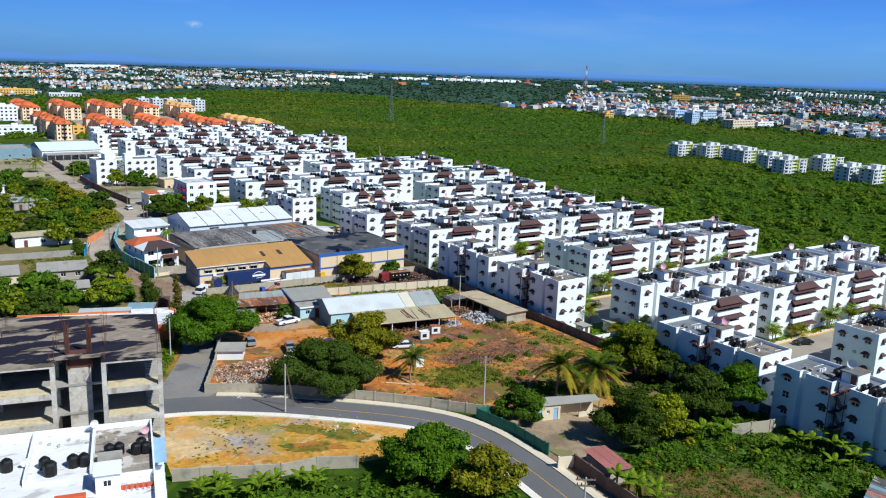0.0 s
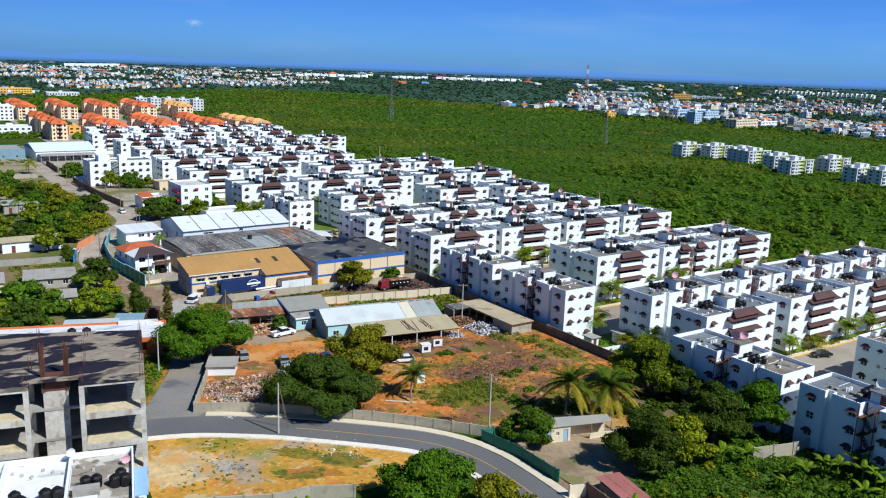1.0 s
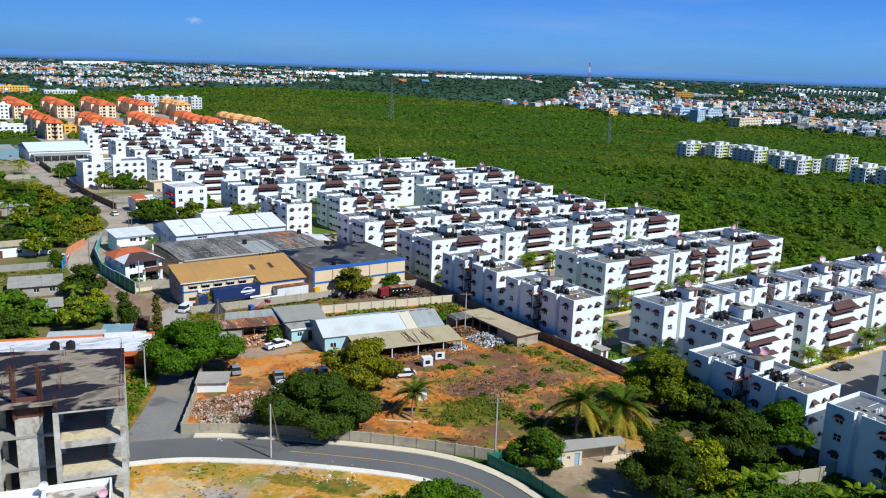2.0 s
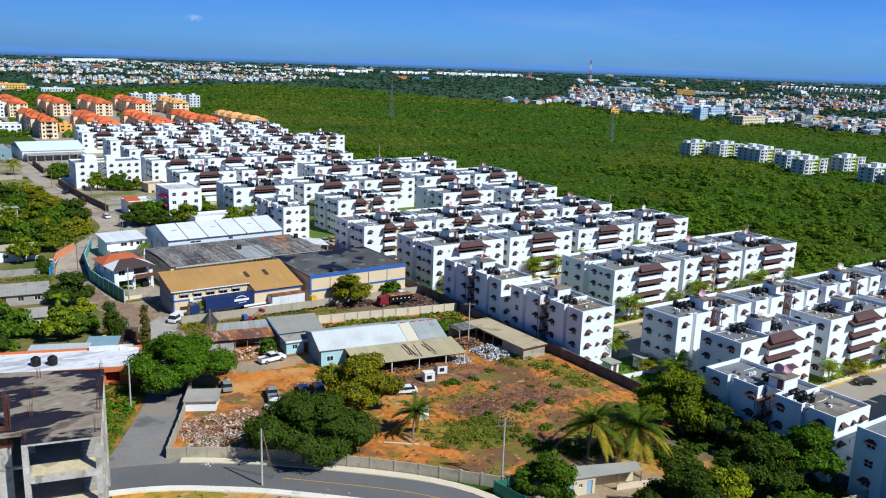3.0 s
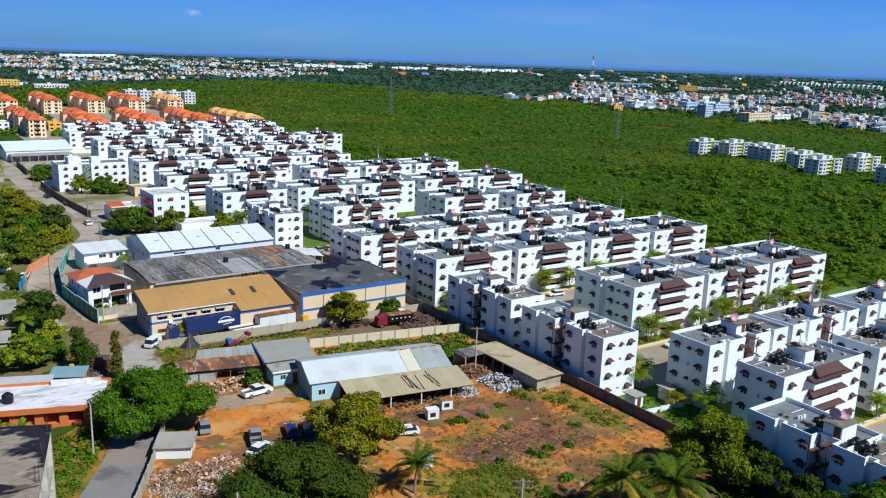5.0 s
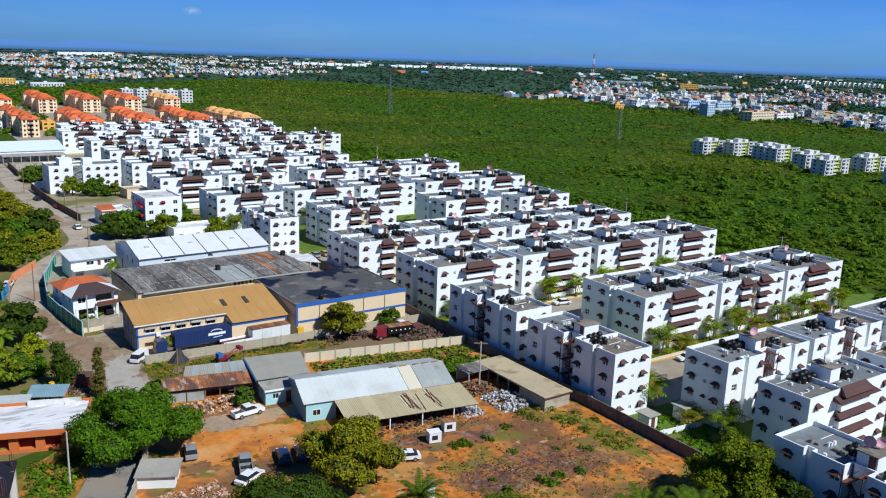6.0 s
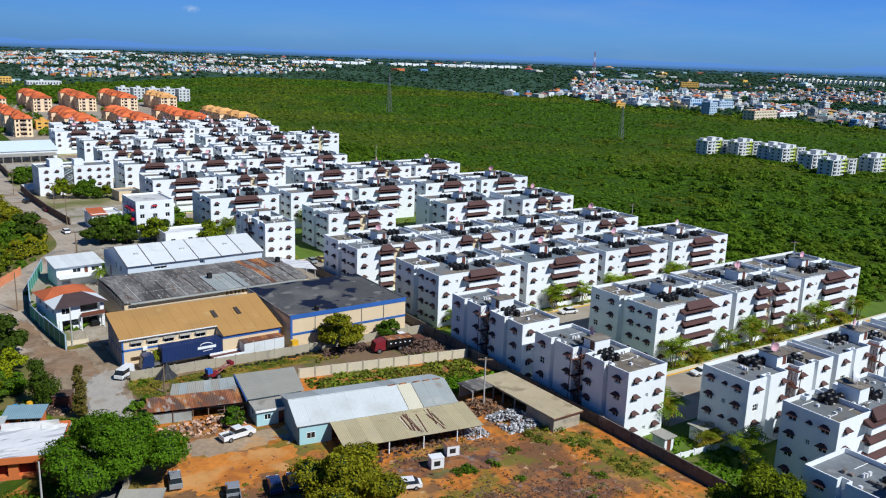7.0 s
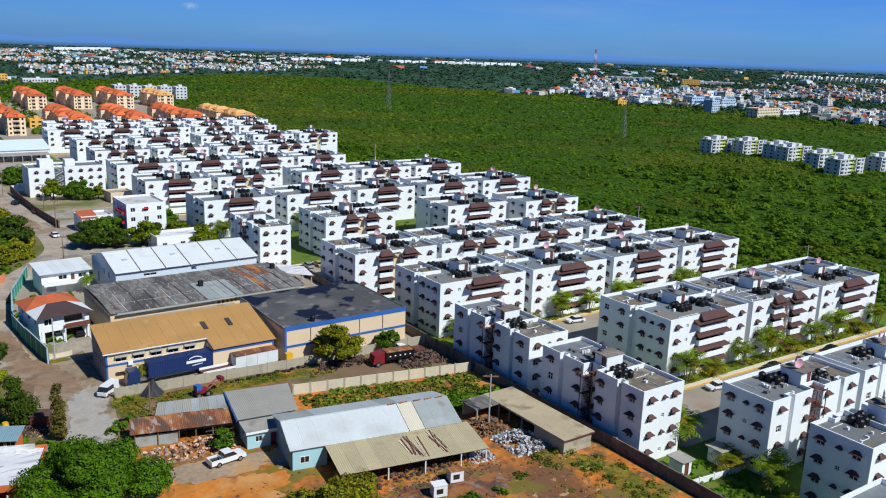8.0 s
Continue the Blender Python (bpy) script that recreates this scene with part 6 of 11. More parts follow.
def tan_works():
    root = thing("tan_roof_warehouse", "cream warehouse with a tan sheet roof and blue bands", "warehouse", pose(58.7, 189.0, GZ, 0, 0, 0.0))
    W1, W2, D = 17.0, 11.3, 9.8
    E, R, E2, Y2 = 5.4, 7.5, 4.5, -3.6
    ops = [(1.6 + k * 2.9, 3.4 + k * 2.9, 3.6, 4.5, "w") for k in range(5)] + [(1.4, 4.0, 0.0, 1.8, "o")]
    g = Geo()
    facade(g, (0, 0, 0), (1, 0, 0), (0, -1, 0), W1, 0, E, [(a, b, c, d, 0.2 if k == "w" else 1.0) for a, b, c, d, k in ops])
    facade(g, (W1, 0, 0), (0, -1, 0), (-1, 0, 0), -Y2, 0, E2, [])
    facade(g, (W1, Y2, 0), (1, 0, 0), (0, -1, 0), W2, 0, E2, [])
    facade(g, (W1 + W2, Y2, 0), (0, 1, 0), (1, 0, 0), D - Y2, 0, E2, [])
    part("wall", g.mesh("wall", M_CREAMWALL), root)
    g = Geo()
    pts = [(0, D, 0), (0, 0, 0), (0, 0, E), (0, D, R)]
    g.face(*pts)
    pts = [(W1 + W2, Y2, E2), (W1 + W2, D, E2), (W1 + W2, D, R)]
    g.face(*pts)
    pts = [(W1, Y2, E2), (W1, 0, E2), (W1, 0, E + 0.0)]
    g.face(*reversed(pts))
    g.face((0, D, 0), (0, D, R), (W1 + W2, D, R), (W1 + W2, D, 0))
    part("gable_wall", g.mesh("gable_wall", M_GREYPANEL), root, "grey panelled side wall")
    for a, b, c, d, k in ops:
        if k == "w":
            fr = pane(root, pose(a, 0.1, c), b - a, d - c)
            g = Geo()
            g.face((a - 0.15, -0.02, d + 0.35), (a - 0.15, -0.55, d + 0.02), (b + 0.15, -0.55, d + 0.02), (b + 0.15, -0.02, d + 0.35))
            g.face((b + 0.15, -0.02, d + 0.32), (b + 0.15, -0.55, d - 0.01), (a - 0.15, -0.55, d - 0.01), (a - 0.15, -0.02, d + 0.32))
            part("awning", g.mesh("awning", M_CONC), root)
            g = Geo()
            g.box(a + 1.9, -0.45, c - 0.75, a + 2.7, 0.0, c - 0.15)
            part("air_conditioner", g.mesh("air_conditioner", M_WHITE), root)
    for x0, x1, y, z0, z1 in ((0, W1, -0.06, 3.0, 3.35), (0, 0.3, -0.06, 0, E - 0.2), (W1, W1 + W2, Y2 - 0.06, E2 - 0.75, E2 - 0.15), (W1 + W2 - 0.3, W1 + W2, Y2 - 0.06, 0, E2 - 0.75)):
        g = Geo()
        g.box(x0, y, z0, x1, y + 0.06, z1)
        part("band", g.mesh("band", M_BLUE), root, "blue painted band")
    g = Geo()
    g.box(-0.06, 0, 2.9, 0, D, 3.2)
    part("band", g.mesh("band", M_BLUE), root, "blue painted band")
    for k in range(6):
        g = Geo()
        g.box(-0.12, 0.3 + k * 1.85, 0, 0, 0.5 + k * 1.85, E - 0.1 + k * 0.3)
        part("pilaster", g.mesh("pilaster", M_CONC), root)
    sheets(root, (-0.4, -0.4, E), (W1, -0.4, E), (W1, D, R), (-0.4, D, R), 8, [M_TAN], gap=0.004)
    sheets(root, (W1 + 0.02, Y2 - 0.4, E2 - 0.12), (W1 + W2 + 0.3, Y2 - 0.4, E2 - 0.12), (W1 + W2 + 0.3, D, R), (W1 + 0.02, D, R), 5, [M_TAN], gap=0.004)
    for x in (17.6, 22.2):
        g = Geo()
        g.hexa([(x, 2.6, 6.02), (x + 0.8, 2.6, 6.02), (x + 0.8, 5.2, 6.56), (x, 5.2, 6.56), (x, 2.6, 6.12), (x + 0.8, 2.6, 6.12), (x + 0.8, 5.2, 6.66), (x, 5.2, 6.66)])
        part("roof_light", g.mesh("roof_light", M_DARK), root, "dark roof light")
    slab(root, "gutter", [(-0.5, -0.55, E + 0.02), (W1, -0.55, E + 0.02), (W1, -0.35, E + 0.02), (-0.5, -0.35, E + 0.02)], 0.14, M_WHITE)


M_GREYPANEL = mat("grey_panel_wall", (0.34, 0.33, 0.31), 0.85, 0.08, 0.4, 0.06)


def dark_works():
    root = thing("dark_roof_warehouse", "old warehouse with weathered dark roof sheets", "warehouse", pose(64.0, 209.0, GZ, 0, 0, 2.0))
    W, D, H = 40.5, 20.5, 5.8
    box_walls(root, W, D, H - 0.1, M_CREAMWALL, left=[(0.8 + k * 1.6, 1.5 + k * 1.6, 4.2, 5.4, "o") for k in range(12)], front=[(21 + k * 0.9, 21.6 + k * 0.9, 4.4, 5.4, "o") for k in range(18)])
    r = random.Random(13)
    n = 26
    for i in range(n):
        x0, x1 = i * W / n, (i + 1) * W / n
        for y0, y1, z0, z1 in ((-0.5, D / 2, H, H + 0.5), (D / 2, D + 0.4, H + 0.5, H + 0.05)):
            m = M_OLDSHEET
            if 12 <= i <= 16 and y0 < 0:
                m = M_OLDGALV
            elif i == 20 or (i in (22, 23) and y0 > 0):
                m = M_RUSTSHEET
            sheets(root, (x0, y0, z0), (x1, y0, z0), (x1, y1, z1), (x0, y1, z1), 1, [m], gap=0.012, rng=r, lift=0.05)
    for k in range(1, 13):
        x = k * W / 13
        g = Geo()
        g.hexa([(x - 0.09, -0.5, H + 0.06), (x + 0.09, -0.5, H + 0.06), (x + 0.09, D / 2, H + 0.56), (x - 0.09, D / 2, H + 0.56), (x - 0.09, -0.5, H + 0.15), (x + 0.09, -0.5, H + 0.15), (x + 0.09, D / 2, H + 0.65), (x - 0.09, D / 2, H + 0.65)])
        part("seam", g.mesh("seam", M_POLE if k % 3 == 1 else M_DARKTILE), root)
    for y in (4.6,):
        z = H + 0.5 * (y + 0.5) / (D / 2 + 0.5) + 0.08
        g = Geo()
        g.box(0.2, y - 0.06, z, W - 0.2, y + 0.06, z + 0.04)
        part("lap_joint", g.mesh("lap_joint", M_OLDGALV), root)
    for x, y in ((20, 7.6), (39.0, 13.6)):
        g = Geo()
        g.box(x, y, H + 0.3, x + 0.9, y + 0.9, H + 1.6)
        part("roof_vent", g.mesh("roof_vent", M_TYRE), root, "black roof vent")
    g = Geo()
    g.box(1.0, -0.9, H - 0.3, W - 1, -0.5, H - 0.05)
    part("gutter", g.mesh("gutter", M_OLDGALV), root)
    g = Geo()
    g.prism([(-2, -10.5), (24, -10.2), (24, -0.95), (2, -0.95)], 0, 4.6)
    part("link_roof", g.mesh("link_roof", M_CONC), root, "grey flat roof between the warehouses")


def white_works():
    root = thing("white_roof_warehouse", "white warehouse with a bright panelled gable roof", "warehouse", pose(71.2, 236.2, GZ, 0, 0, 2.5))
    W, D, H, R = 33.2, 20.2, 6.0, 8.5
    box_walls(root, W, D, H - 0.15, M_PALEBLUE, left=[(5, 6.2, 0.6, 3.2, "d"), (10, 11.2, 3.6, 5.0, "w"), (14, 15.2, 3.6, 5.0, "w")], front=[(17, 18.2, 4.6, 5.6, "o"), (6, 9, 4.6, 5.2, "w")])
    for x, e in ((0.0, 0.15), (W, -0.15)):
        g = Geo()
        a, b, c = (x, 0, H - 0.15), (x, D, H - 0.15), (x, D / 2, R - 0.1)
        d, f, k = (x + e, 0, H - 0.15), (x + e, D, H - 0.15), (x + e, D / 2, R - 0.1)
        g.face(a, b, c), g.face(d, k, f), g.face(a, c, k, d), g.face(b, f, k, c)
        part("gable_wall", g.mesh("gable_wall", M_PALEBLUE), root)
    sheets(root, (-0.3, -0.5, H), (W + 0.3, -0.5, H), (W + 0.3, D / 2, R), (-0.3, D / 2, R), 6, [M_WHITEROOF], gap=0.022, t=0.08)
    sheets(root, (-0.3, D / 2, R), (W + 0.3, D / 2, R), (W + 0.3, D + 0.5, H), (-0.3, D + 0.5, H), 6, [M_WHITEROOF], gap=0.022, t=0.08)
    slab(root, "under_roof", [(-0.3, -0.5, H + 0.02), (W + 0.3, -0.5, H + 0.02), (W + 0.3, D / 2, R + 0.02), (-0.3, D / 2, R + 0.02)], 0.1, M_DARKTILE)
    slab(root, "under_roof", [(-0.3, D / 2, R + 0.02), (W + 0.3, D / 2, R + 0.02), (W + 0.3, D + 0.5, H + 0.02), (-0.3, D + 0.5, H + 0.02)], 0.1, M_DARKTILE)
    for x in (3.0, 14.0, 25.0):
        g = Geo()
        g.box(x, 5.0, H + 1.3, x + 1.1, 5.8, H + 1.62)
        part("roof_patch", g.mesh("roof_patch", M_GALV), root)


M_PALEBLUE = mat("pale_blue_white_wall", (0.60, 0.68, 0.76), 0.85, 0.04, 0.3, 0.03)


def small_white_house():
    root = thing("white_roof_house", "low white house with a white metal roof", "house", pose(57.8, 247.2, GZ, 0, 0, 4.0))
    box_walls(root, 10.2, 8.6, 4.6, M_WHITE, front=[(3.6, 5.4, 3.0, 4.0, "w"), (6.2, 7.0, 2.2, 4.1, "d"), (7.8, 9.6, 3.0, 4.0, "w"), (1, 3, 0.4, 2.2, "o")])
    sheets(root, (-0.5, -0.8, 4.7), (10.8, -0.8, 4.7), (10.8, 9.0, 5.4), (-0.5, 9.0, 5.4), 7, [M_WHITEROOF], gap=0.006)
    g = Geo()
    g.box(0.0, -2.2, 2.3, 10.0, -0.02, 2.5)
    part("balcony_slab", g.mesh("balcony_slab", M_WHITE), root)
    g = Geo()
    g.box(0.0, -2.2, 2.5, 10.0, -2.1, 3.3)
    part("balcony_wall", g.mesh("balcony_wall", M_WHITE), root)


def red_tile_house():
    root = thing("tiled_house", "two-storey white house with orange and dark brown hipped roofs", "house", pose(52.2, 213.6, GZ, 0, 0, 8.0))
    W, D, H = 9.2, 12.6, 5.4
    box_walls(root, W, D, H, M_WHITE, front=[(1.0, 2.6, 3.6, 4.8, "w"), (4.6, 8.4, 3.3, 5.0, "o"), (1.0, 4.2, 0.0, 2.3, "o"), (4.8, 8.2, 0.0, 2.3, "o")], left=[(2, 3.4, 3.6, 4.8, "w"), (6, 7.4, 3.6, 4.8, "w"), (10, 11.2, 3.6, 4.8, "w"), (4, 5.2, 1.0, 2.2, "w")])
    g = Geo()
    e, z = 0.6, H
    a, b, c, d = (-e, 5.6, z), (W + e, 5.6, z), (W + e, D + e, z), (-e, D + e, z)
    r0, r1 = (2.6, 9.4, z + 1.5), (W - 2.6, 9.4, z + 1.5)
    g.face(a, b, r1, r0), g.face(b, c, r1), g.face(c, d, r0, r1), g.face(d, a, r0), g.face(d, c, b, a)
    part("tile_roof", g.mesh("tile_roof", M_CLAY), root, "orange clay tile roof")
    g = Geo()
    a, b, c, d = (-e, -e - 0.4, z - 0.15), (W + e, -e - 0.4, z - 0.15), (W + e, 5.5, z - 0.1), (-e, 5.5, z - 0.1)
    r0, r1 = (2.8, 4.0, z + 1.25), (W - 2.8, 4.0, z + 1.25)
    g.face(a, b, r1, r0), g.face(d, c, b, a), g.face(c, d, r0, r1)
    g.m = 1
    g.face(b, c, r1), g.face(d, a, r0)
    part("front_roof", g.mesh("front_roof", M_DARKTILE, M_WHITEROOF), root, "dark brown roof with white hips")
    g = Geo()
    g.box(4.4, -1.2, 2.9, 9.0, -0.02, 3.1)
    g.box(4.4, -1.2, 3.1, 9.0, -1.1, 3.7)
    part("balcony", g.mesh("balcony", M_DOOR), root, "brown balcony rail")
    # dark panels added in the openings for the shade inside the carport
    for x0, x1 in ((1.02, 4.18), (4.82, 8.18)):
        g = Geo()
        g.box(x0, 1.45, 0.02, x1, 1.58, 2.28)
        part("carport_back", g.mesh("carport_back", M_DARK), root, "dark panel for the shade inside the carport")
    # a like dark panel fills the balcony opening
    g = Geo()
    g.box(4.62, 1.45, 3.32, 8.38, 1.58, 4.98)
    part("balcony_door", g.mesh("balcony_door", M_DARK), root, "dark panel at the back of the balcony")
    for x in (0.2, 4.4, 8.8):
        g = Geo()
        g.tube((x, -1.0, 0), (x, -1.0, 2.9), 0.12, n=8)
        part("column", g.mesh("column", M_WHITE), root)
    for k in range(3):
        g = Geo()
        g.box(0, 0, 0.0, 0.6, 0.5, 0.5)


black_roof_works()
tan_works()
dark_works()
canopy = thing("sheet_canopy", "pale sheet canopy on posts beside the old warehouse", "canopy", pose(0, 0, GZ))
slab(canopy, "roof", [(107.9, 229.8, 3.2), (113.8, 225.4, 2.9), (114.8, 233.0, 3.2), (109.0, 237.6, 3.4)], 0.1, M_STREAKY, "streaky white sheet roof")
for x, y in ((108.3, 230.1), (113.5, 226.0), (114.3, 232.8), (109.3, 236.9)):
    g = Geo()
    g.box(x - 0.1, y - 0.1, -0.3, x + 0.1, y + 0.1, 2.85)
    part("post", g.mesh("post", M_CONC), canopy)
white_works()
small_white_house()
red_tile_house()


# ---------------------------------------------------------------- buildings along the side street
def plain_block(name, label, category, at, w, d, h, wall, roof, floors, cols, end_cols, red=False, group="", kinds=("w", "w")):
    root = thing(name, label, category, at, group)
    st = h / floors
    fr = [(w * (k + 0.3) / cols, w * (k + 0.7) / cols if w / cols < 3.4 else w * (k + 0.3) / cols + 1.3, f * st + 0.9, f * st + 2.1, "w") for f in range(floors) for k in range(cols)]
    le = [(d * (k + 0.3) / end_cols, d * (k + 0.3) / end_cols + 1.2, f * st + 0.9, f * st + 2.1, "w") for f in range(floors) for k in range(end_cols)]
    box_walls(root, w, d, h, wall, front=fr, left=le)
    g = Geo()
    for x0, y0, x1, y1 in ((0, 0, w, 0.2), (0, d - 0.2, w, d), (0, 0.2, 0.2, d - 0.2), (w - 0.2, 0.2, w, d - 0.2)):
        g.box(x0, y0, h, x1, y1, h + 0.5)
    part("parapet", g.mesh("parapet", wall), root)
    g = Geo()
    g.box(0.2, 0.2, h - 0.1, w - 0.2, d - 0.2, h + 0.02)
    part("roof", g.mesh("roof", roof), root)
    if red:
        for f in range(floors):
            g = Geo()
            g.box(-1.1, 1.0, f * st + 0.3, -0.02, d * 0.55, f * st + 0.95)
            part("balcony", g.mesh("balcony", M_REDRAIL), root, "bright red balcony")
        g = Geo()
        g.box(w * 0.4, -0.7, h - 1.1, w * 0.4 + 1.6, -0.02, h - 0.9)
        part("awning", g.mesh("awning", M_REDRAIL), root, "red awning")
    return root


M_REDRAIL = mat("bright_red_paint", (0.55, 0.015, 0.04), 0.6, 0.08, 0.5)
plain_block("pink_balcony_block", "white apartment house with bright red balconies", "apartment building", pose(86.2, 288.0, GZ, 0, 0, 2.0), 11.0, 14.0, 10.8, M_WHITE, M_SCREEN, 4, 3, 4, red=True)
def corner_block():
    """Two wings of unequal width with an outside stair in the recess between them."""
    root = thing("corner_block", "white four-storey block with brown awnings and an outside zigzag stair", "apartment building", pose(73.6, 375.5, 0, 0, 0, 2.0))
    W, D = 26.0, 12.5
    outline = [(0, 0), (8.6, 0), (8.6, 3.2), (12.0, 3.2), (12.0, 0), (W, 0), (W, D), (0, D)]
    sides = []
    for a, b in zip(outline, outline[1:] + outline[:1]):
        sides.append(Side(a, math.degrees(math.atan2(b[1] - a[1], b[0] - a[0])), math.hypot(b[0] - a[0], b[1] - a[1])))
    for f in range(4):
        z = 0.9 + f * STOREY
        for x in (2.0, 5.6):
            sides[0].window(x, z)
        for x in (1.4, 5.0, 8.4, 11.6):
            sides[4].window(x, z)
        for x in (1.2, 4.4, 8.6):
            sides[7].window(x, z, awning=False)
    wall_parts(root, sides, outline)
    for x0, y0, w, d, h in ((4.6, 4.0, 4.6, 6.0, 2.6), (13.4, 5.0, 3.4, 4.0, 2.3)):
        g = Geo()
        g.box(x0, y0, ROOF_Z, x0 + w, y0 + d, ROOF_Z + h)
        part("roof_house", g.mesh("roof_house", M_WHITE), root)
    return root


long_block = corner_block()
# two flights of the outside stair to each storey, between landings
for f in range(4):
    z, q = f * 2.75, 2.75 / 2
    for x0, x1, z0, z1, y in ((8.9, 11.7, z, z + q, 0.1), (11.7, 8.9, z + q, z + 2 * q, 0.9)):
        g = Geo()
        for lift, thick in ((0.0, 0.24), (0.95, 0.10)):
            a, b = min(x0, x1), max(x0, x1)
            za, zb = (z0, z1) if x0 < x1 else (z1, z0)
            g.hexa([(a, y, za + lift), (b, y, zb + lift), (b, y + 0.75, zb + lift), (a, y + 0.75, za + lift), (a, y, za + lift + thick), (b, y, zb + lift + thick), (b, y + 0.75, zb + lift + thick), (a, y + 0.75, za + lift + thick)])
        part("stair_flight", g.mesh("stair_flight", M_GALV), long_block, "grey concrete stair flight")
    g = Geo()
    g.box(8.65, 0.9, z + 2 * q - 0.12, 11.95, 3.15, z + 2 * q + 0.08)
    part("landing", g.mesh("landing", M_BLOCK), long_block)
plain_block("yellow_house", "small sand-coloured house with a grey flat roof", "house", pose(96.0, 352.0, 0.3, 0, 0, 5.0), 8.0, 8.0, 4.2, M_CREAMWALL, M_CONC, 1, 2, 2)
house = plain_block("white_house_row", "white house with a small orange roof", "house", pose(78.0, 308.0, GZ, 0, 0, 5.0), 9.0, 8.0, 4.2, M_WHITE, M_SCREEN, 1, 2, 2)
slab(house, "tile_roof", [(-0.4, -0.4, 4.4), (4.6, -0.4, 4.4), (4.6, 5.6, 5.6), (-0.4, 5.6, 5.6)], 0.12, M_CLAY, "orange tile roof")
plain_block("white_shop", "low white building beside the side street", "building", pose(91.0, 276.0, GZ, 0, 0, 3.0), 15.0, 8.0, 3.4, M_WHITE, M_STREAKY, 1, 3, 2)
big = plain_block("white_store", "large white store hall with a pale gabled roof", "warehouse", pose(67.6, 482.0, 0, 0, 0, 2.0), 30.0, 34.0, 4.4, M_WHITE, M_CONC, 1, 4, 3)
slab(big, "roof_sheet", [(-0.5, -0.5, 4.95), (30.5, -0.5, 4.95), (30.5, 17.0, 8.0), (-0.5, 17.0, 8.0)], 0.15, M_STOREROOF, "pale blue-white sheet roof")
slab(big, "roof_sheet", [(-0.5, 17.0, 8.0), (30.5, 17.0, 8.0), (30.5, 34.5, 4.95), (-0.5, 34.5, 4.95)], 0.15, M_STOREROOF, "pale blue-white sheet roof")
# gables of the white store coloured blue-grey for the shade on them
for x in (0.05, 29.8):
    g = Geo()
    a, b, c = (x, 0, 4.9), (x, 34, 4.9), (x, 17, 7.8)
    d, e, f = (x + 0.15, 0, 4.9), (x + 0.15, 34, 4.9), (x + 0.15, 17, 7.8)
    g.face(a, c, b), g.face(d, e, f), g.face(a, d, f, c), g.face(c, f, e, b)
    part("gable", g.mesh("gable", M_SHEDSIDE), big, "sheet gable in blue-grey for its shade")
canopy = thing("store_canopy", "open flat-roofed canopy with dark bays in front of the store", "canopy", pose(68.6, 473.0, 0.3, 0, 0, 2.0))
slab(canopy, "roof", [(0, 0, 3.3), (28, 0, 3.3), (28, 8.4, 3.5), (0, 8.4, 3.5)], 0.3, M_CONC, "grey slab roof")
for k in range(8):
    g = Geo()
    g.box(0.1 + k * 3.9, 0.1, -0.4, 0.4 + k * 3.9, 0.4, 3.05)
    part("post", g.mesh("post", M_CONC), canopy)
for x0, x1 in ((0.5, 11.5), (19.8, 27.0)):
    g = Geo()
    g.box(x0, 4.0, -0.4, x1, 4.2, 1.5)
    part("low_wall", g.mesh("low_wall", M_BLOCK), canopy)
sheet("store_yard", [(70, 436), (96.5, 436.6), (97.5, 482), (68.5, 481), (69.8, 462)], 0.34, M_DUSTPAVE, "dusty paved yard in front of the store")
# this hall too has its shade put in as blue-grey
plain_block("dark_hall", "low hall beside the store, dark blue-grey for shade", "warehouse", pose(44.0, 492.0, 0, 0, 0, 2.0), 20.0, 22.0, 5.0, M_SHEDSIDE, M_CONC, 1, 3, 3)
# low sheds in the gardens west of the side road
for x, y, rz, w, d, h, wall, roof, lab in (
        (2.0, 246.0, -2, 18, 7, 3.0, M_WHITE, M_GREYSHEET, "long low white shed with a grey roof"),
        (29.6, 192.6, -8, 4.6, 5.0, 2.7, M_KERB, M_CONC, "small pale house with a grey roof"),
        (26.5, 212.5, -8, 11, 8, 2.4, M_CONC, M_CONC, "low grey concrete house"),
        (27.5, 169.0, -20, 9.5, 4.5, 2.7, M_SHEDSIDE, M_GALV, "tin shed with a blue-grey roof"),
        (38.0, 172.0, -24, 5.0, 3.0, 2.2, M_ORANGE, M_SHEDSIDE, "small orange and blue tin shed"),
        (34.0, 318.0, 5, 11, 8, 3.0, M_CONC, M_OLDGALV, "grey garden house with a tin roof"),
        (26.5, 254.5, 2, 15.5, 5, 3.0, M_WHITE, M_OLIVESHEET, "white garden shed with a sandy roof"),
        (2.0, 300.0, 0, 14, 9, 3.0, M_KERB, M_GREYSHEET, "pale garden house with a grey roof"),
        (8.0, 212.0, -5, 14, 8, 2.8, M_KERB, M_CONC, "pale low house with a concrete roof"),
        (12.0, 360.0, 4, 24, 8, 3.0, M_WHITE, M_GALV, "low white shed with a tin roof")):
    root = thing("garden_shed", lab, "shed", pose(x, y, rise(x, y), 0, 0, rz))
    box_walls(root, w, d, h, wall, front=[(w * 0.15, w * 0.15 + 1.0, 0.0, 2.0, "d"), (w * 0.45, w * 0.45 + 1.2, 0.9, 1.9, "w"), (w * 0.75, w * 0.75 + 1.2, 0.9, 1.9, "w")])
    sheets(root, (-0.4, -0.5, h + 0.02), (w + 0.4, -0.5, h + 0.02), (w + 0.4, d + 0.4, h + 0.5), (-0.4, d + 0.4, h + 0.5), max(3, int(w / 2)), [roof], gap=0.006)

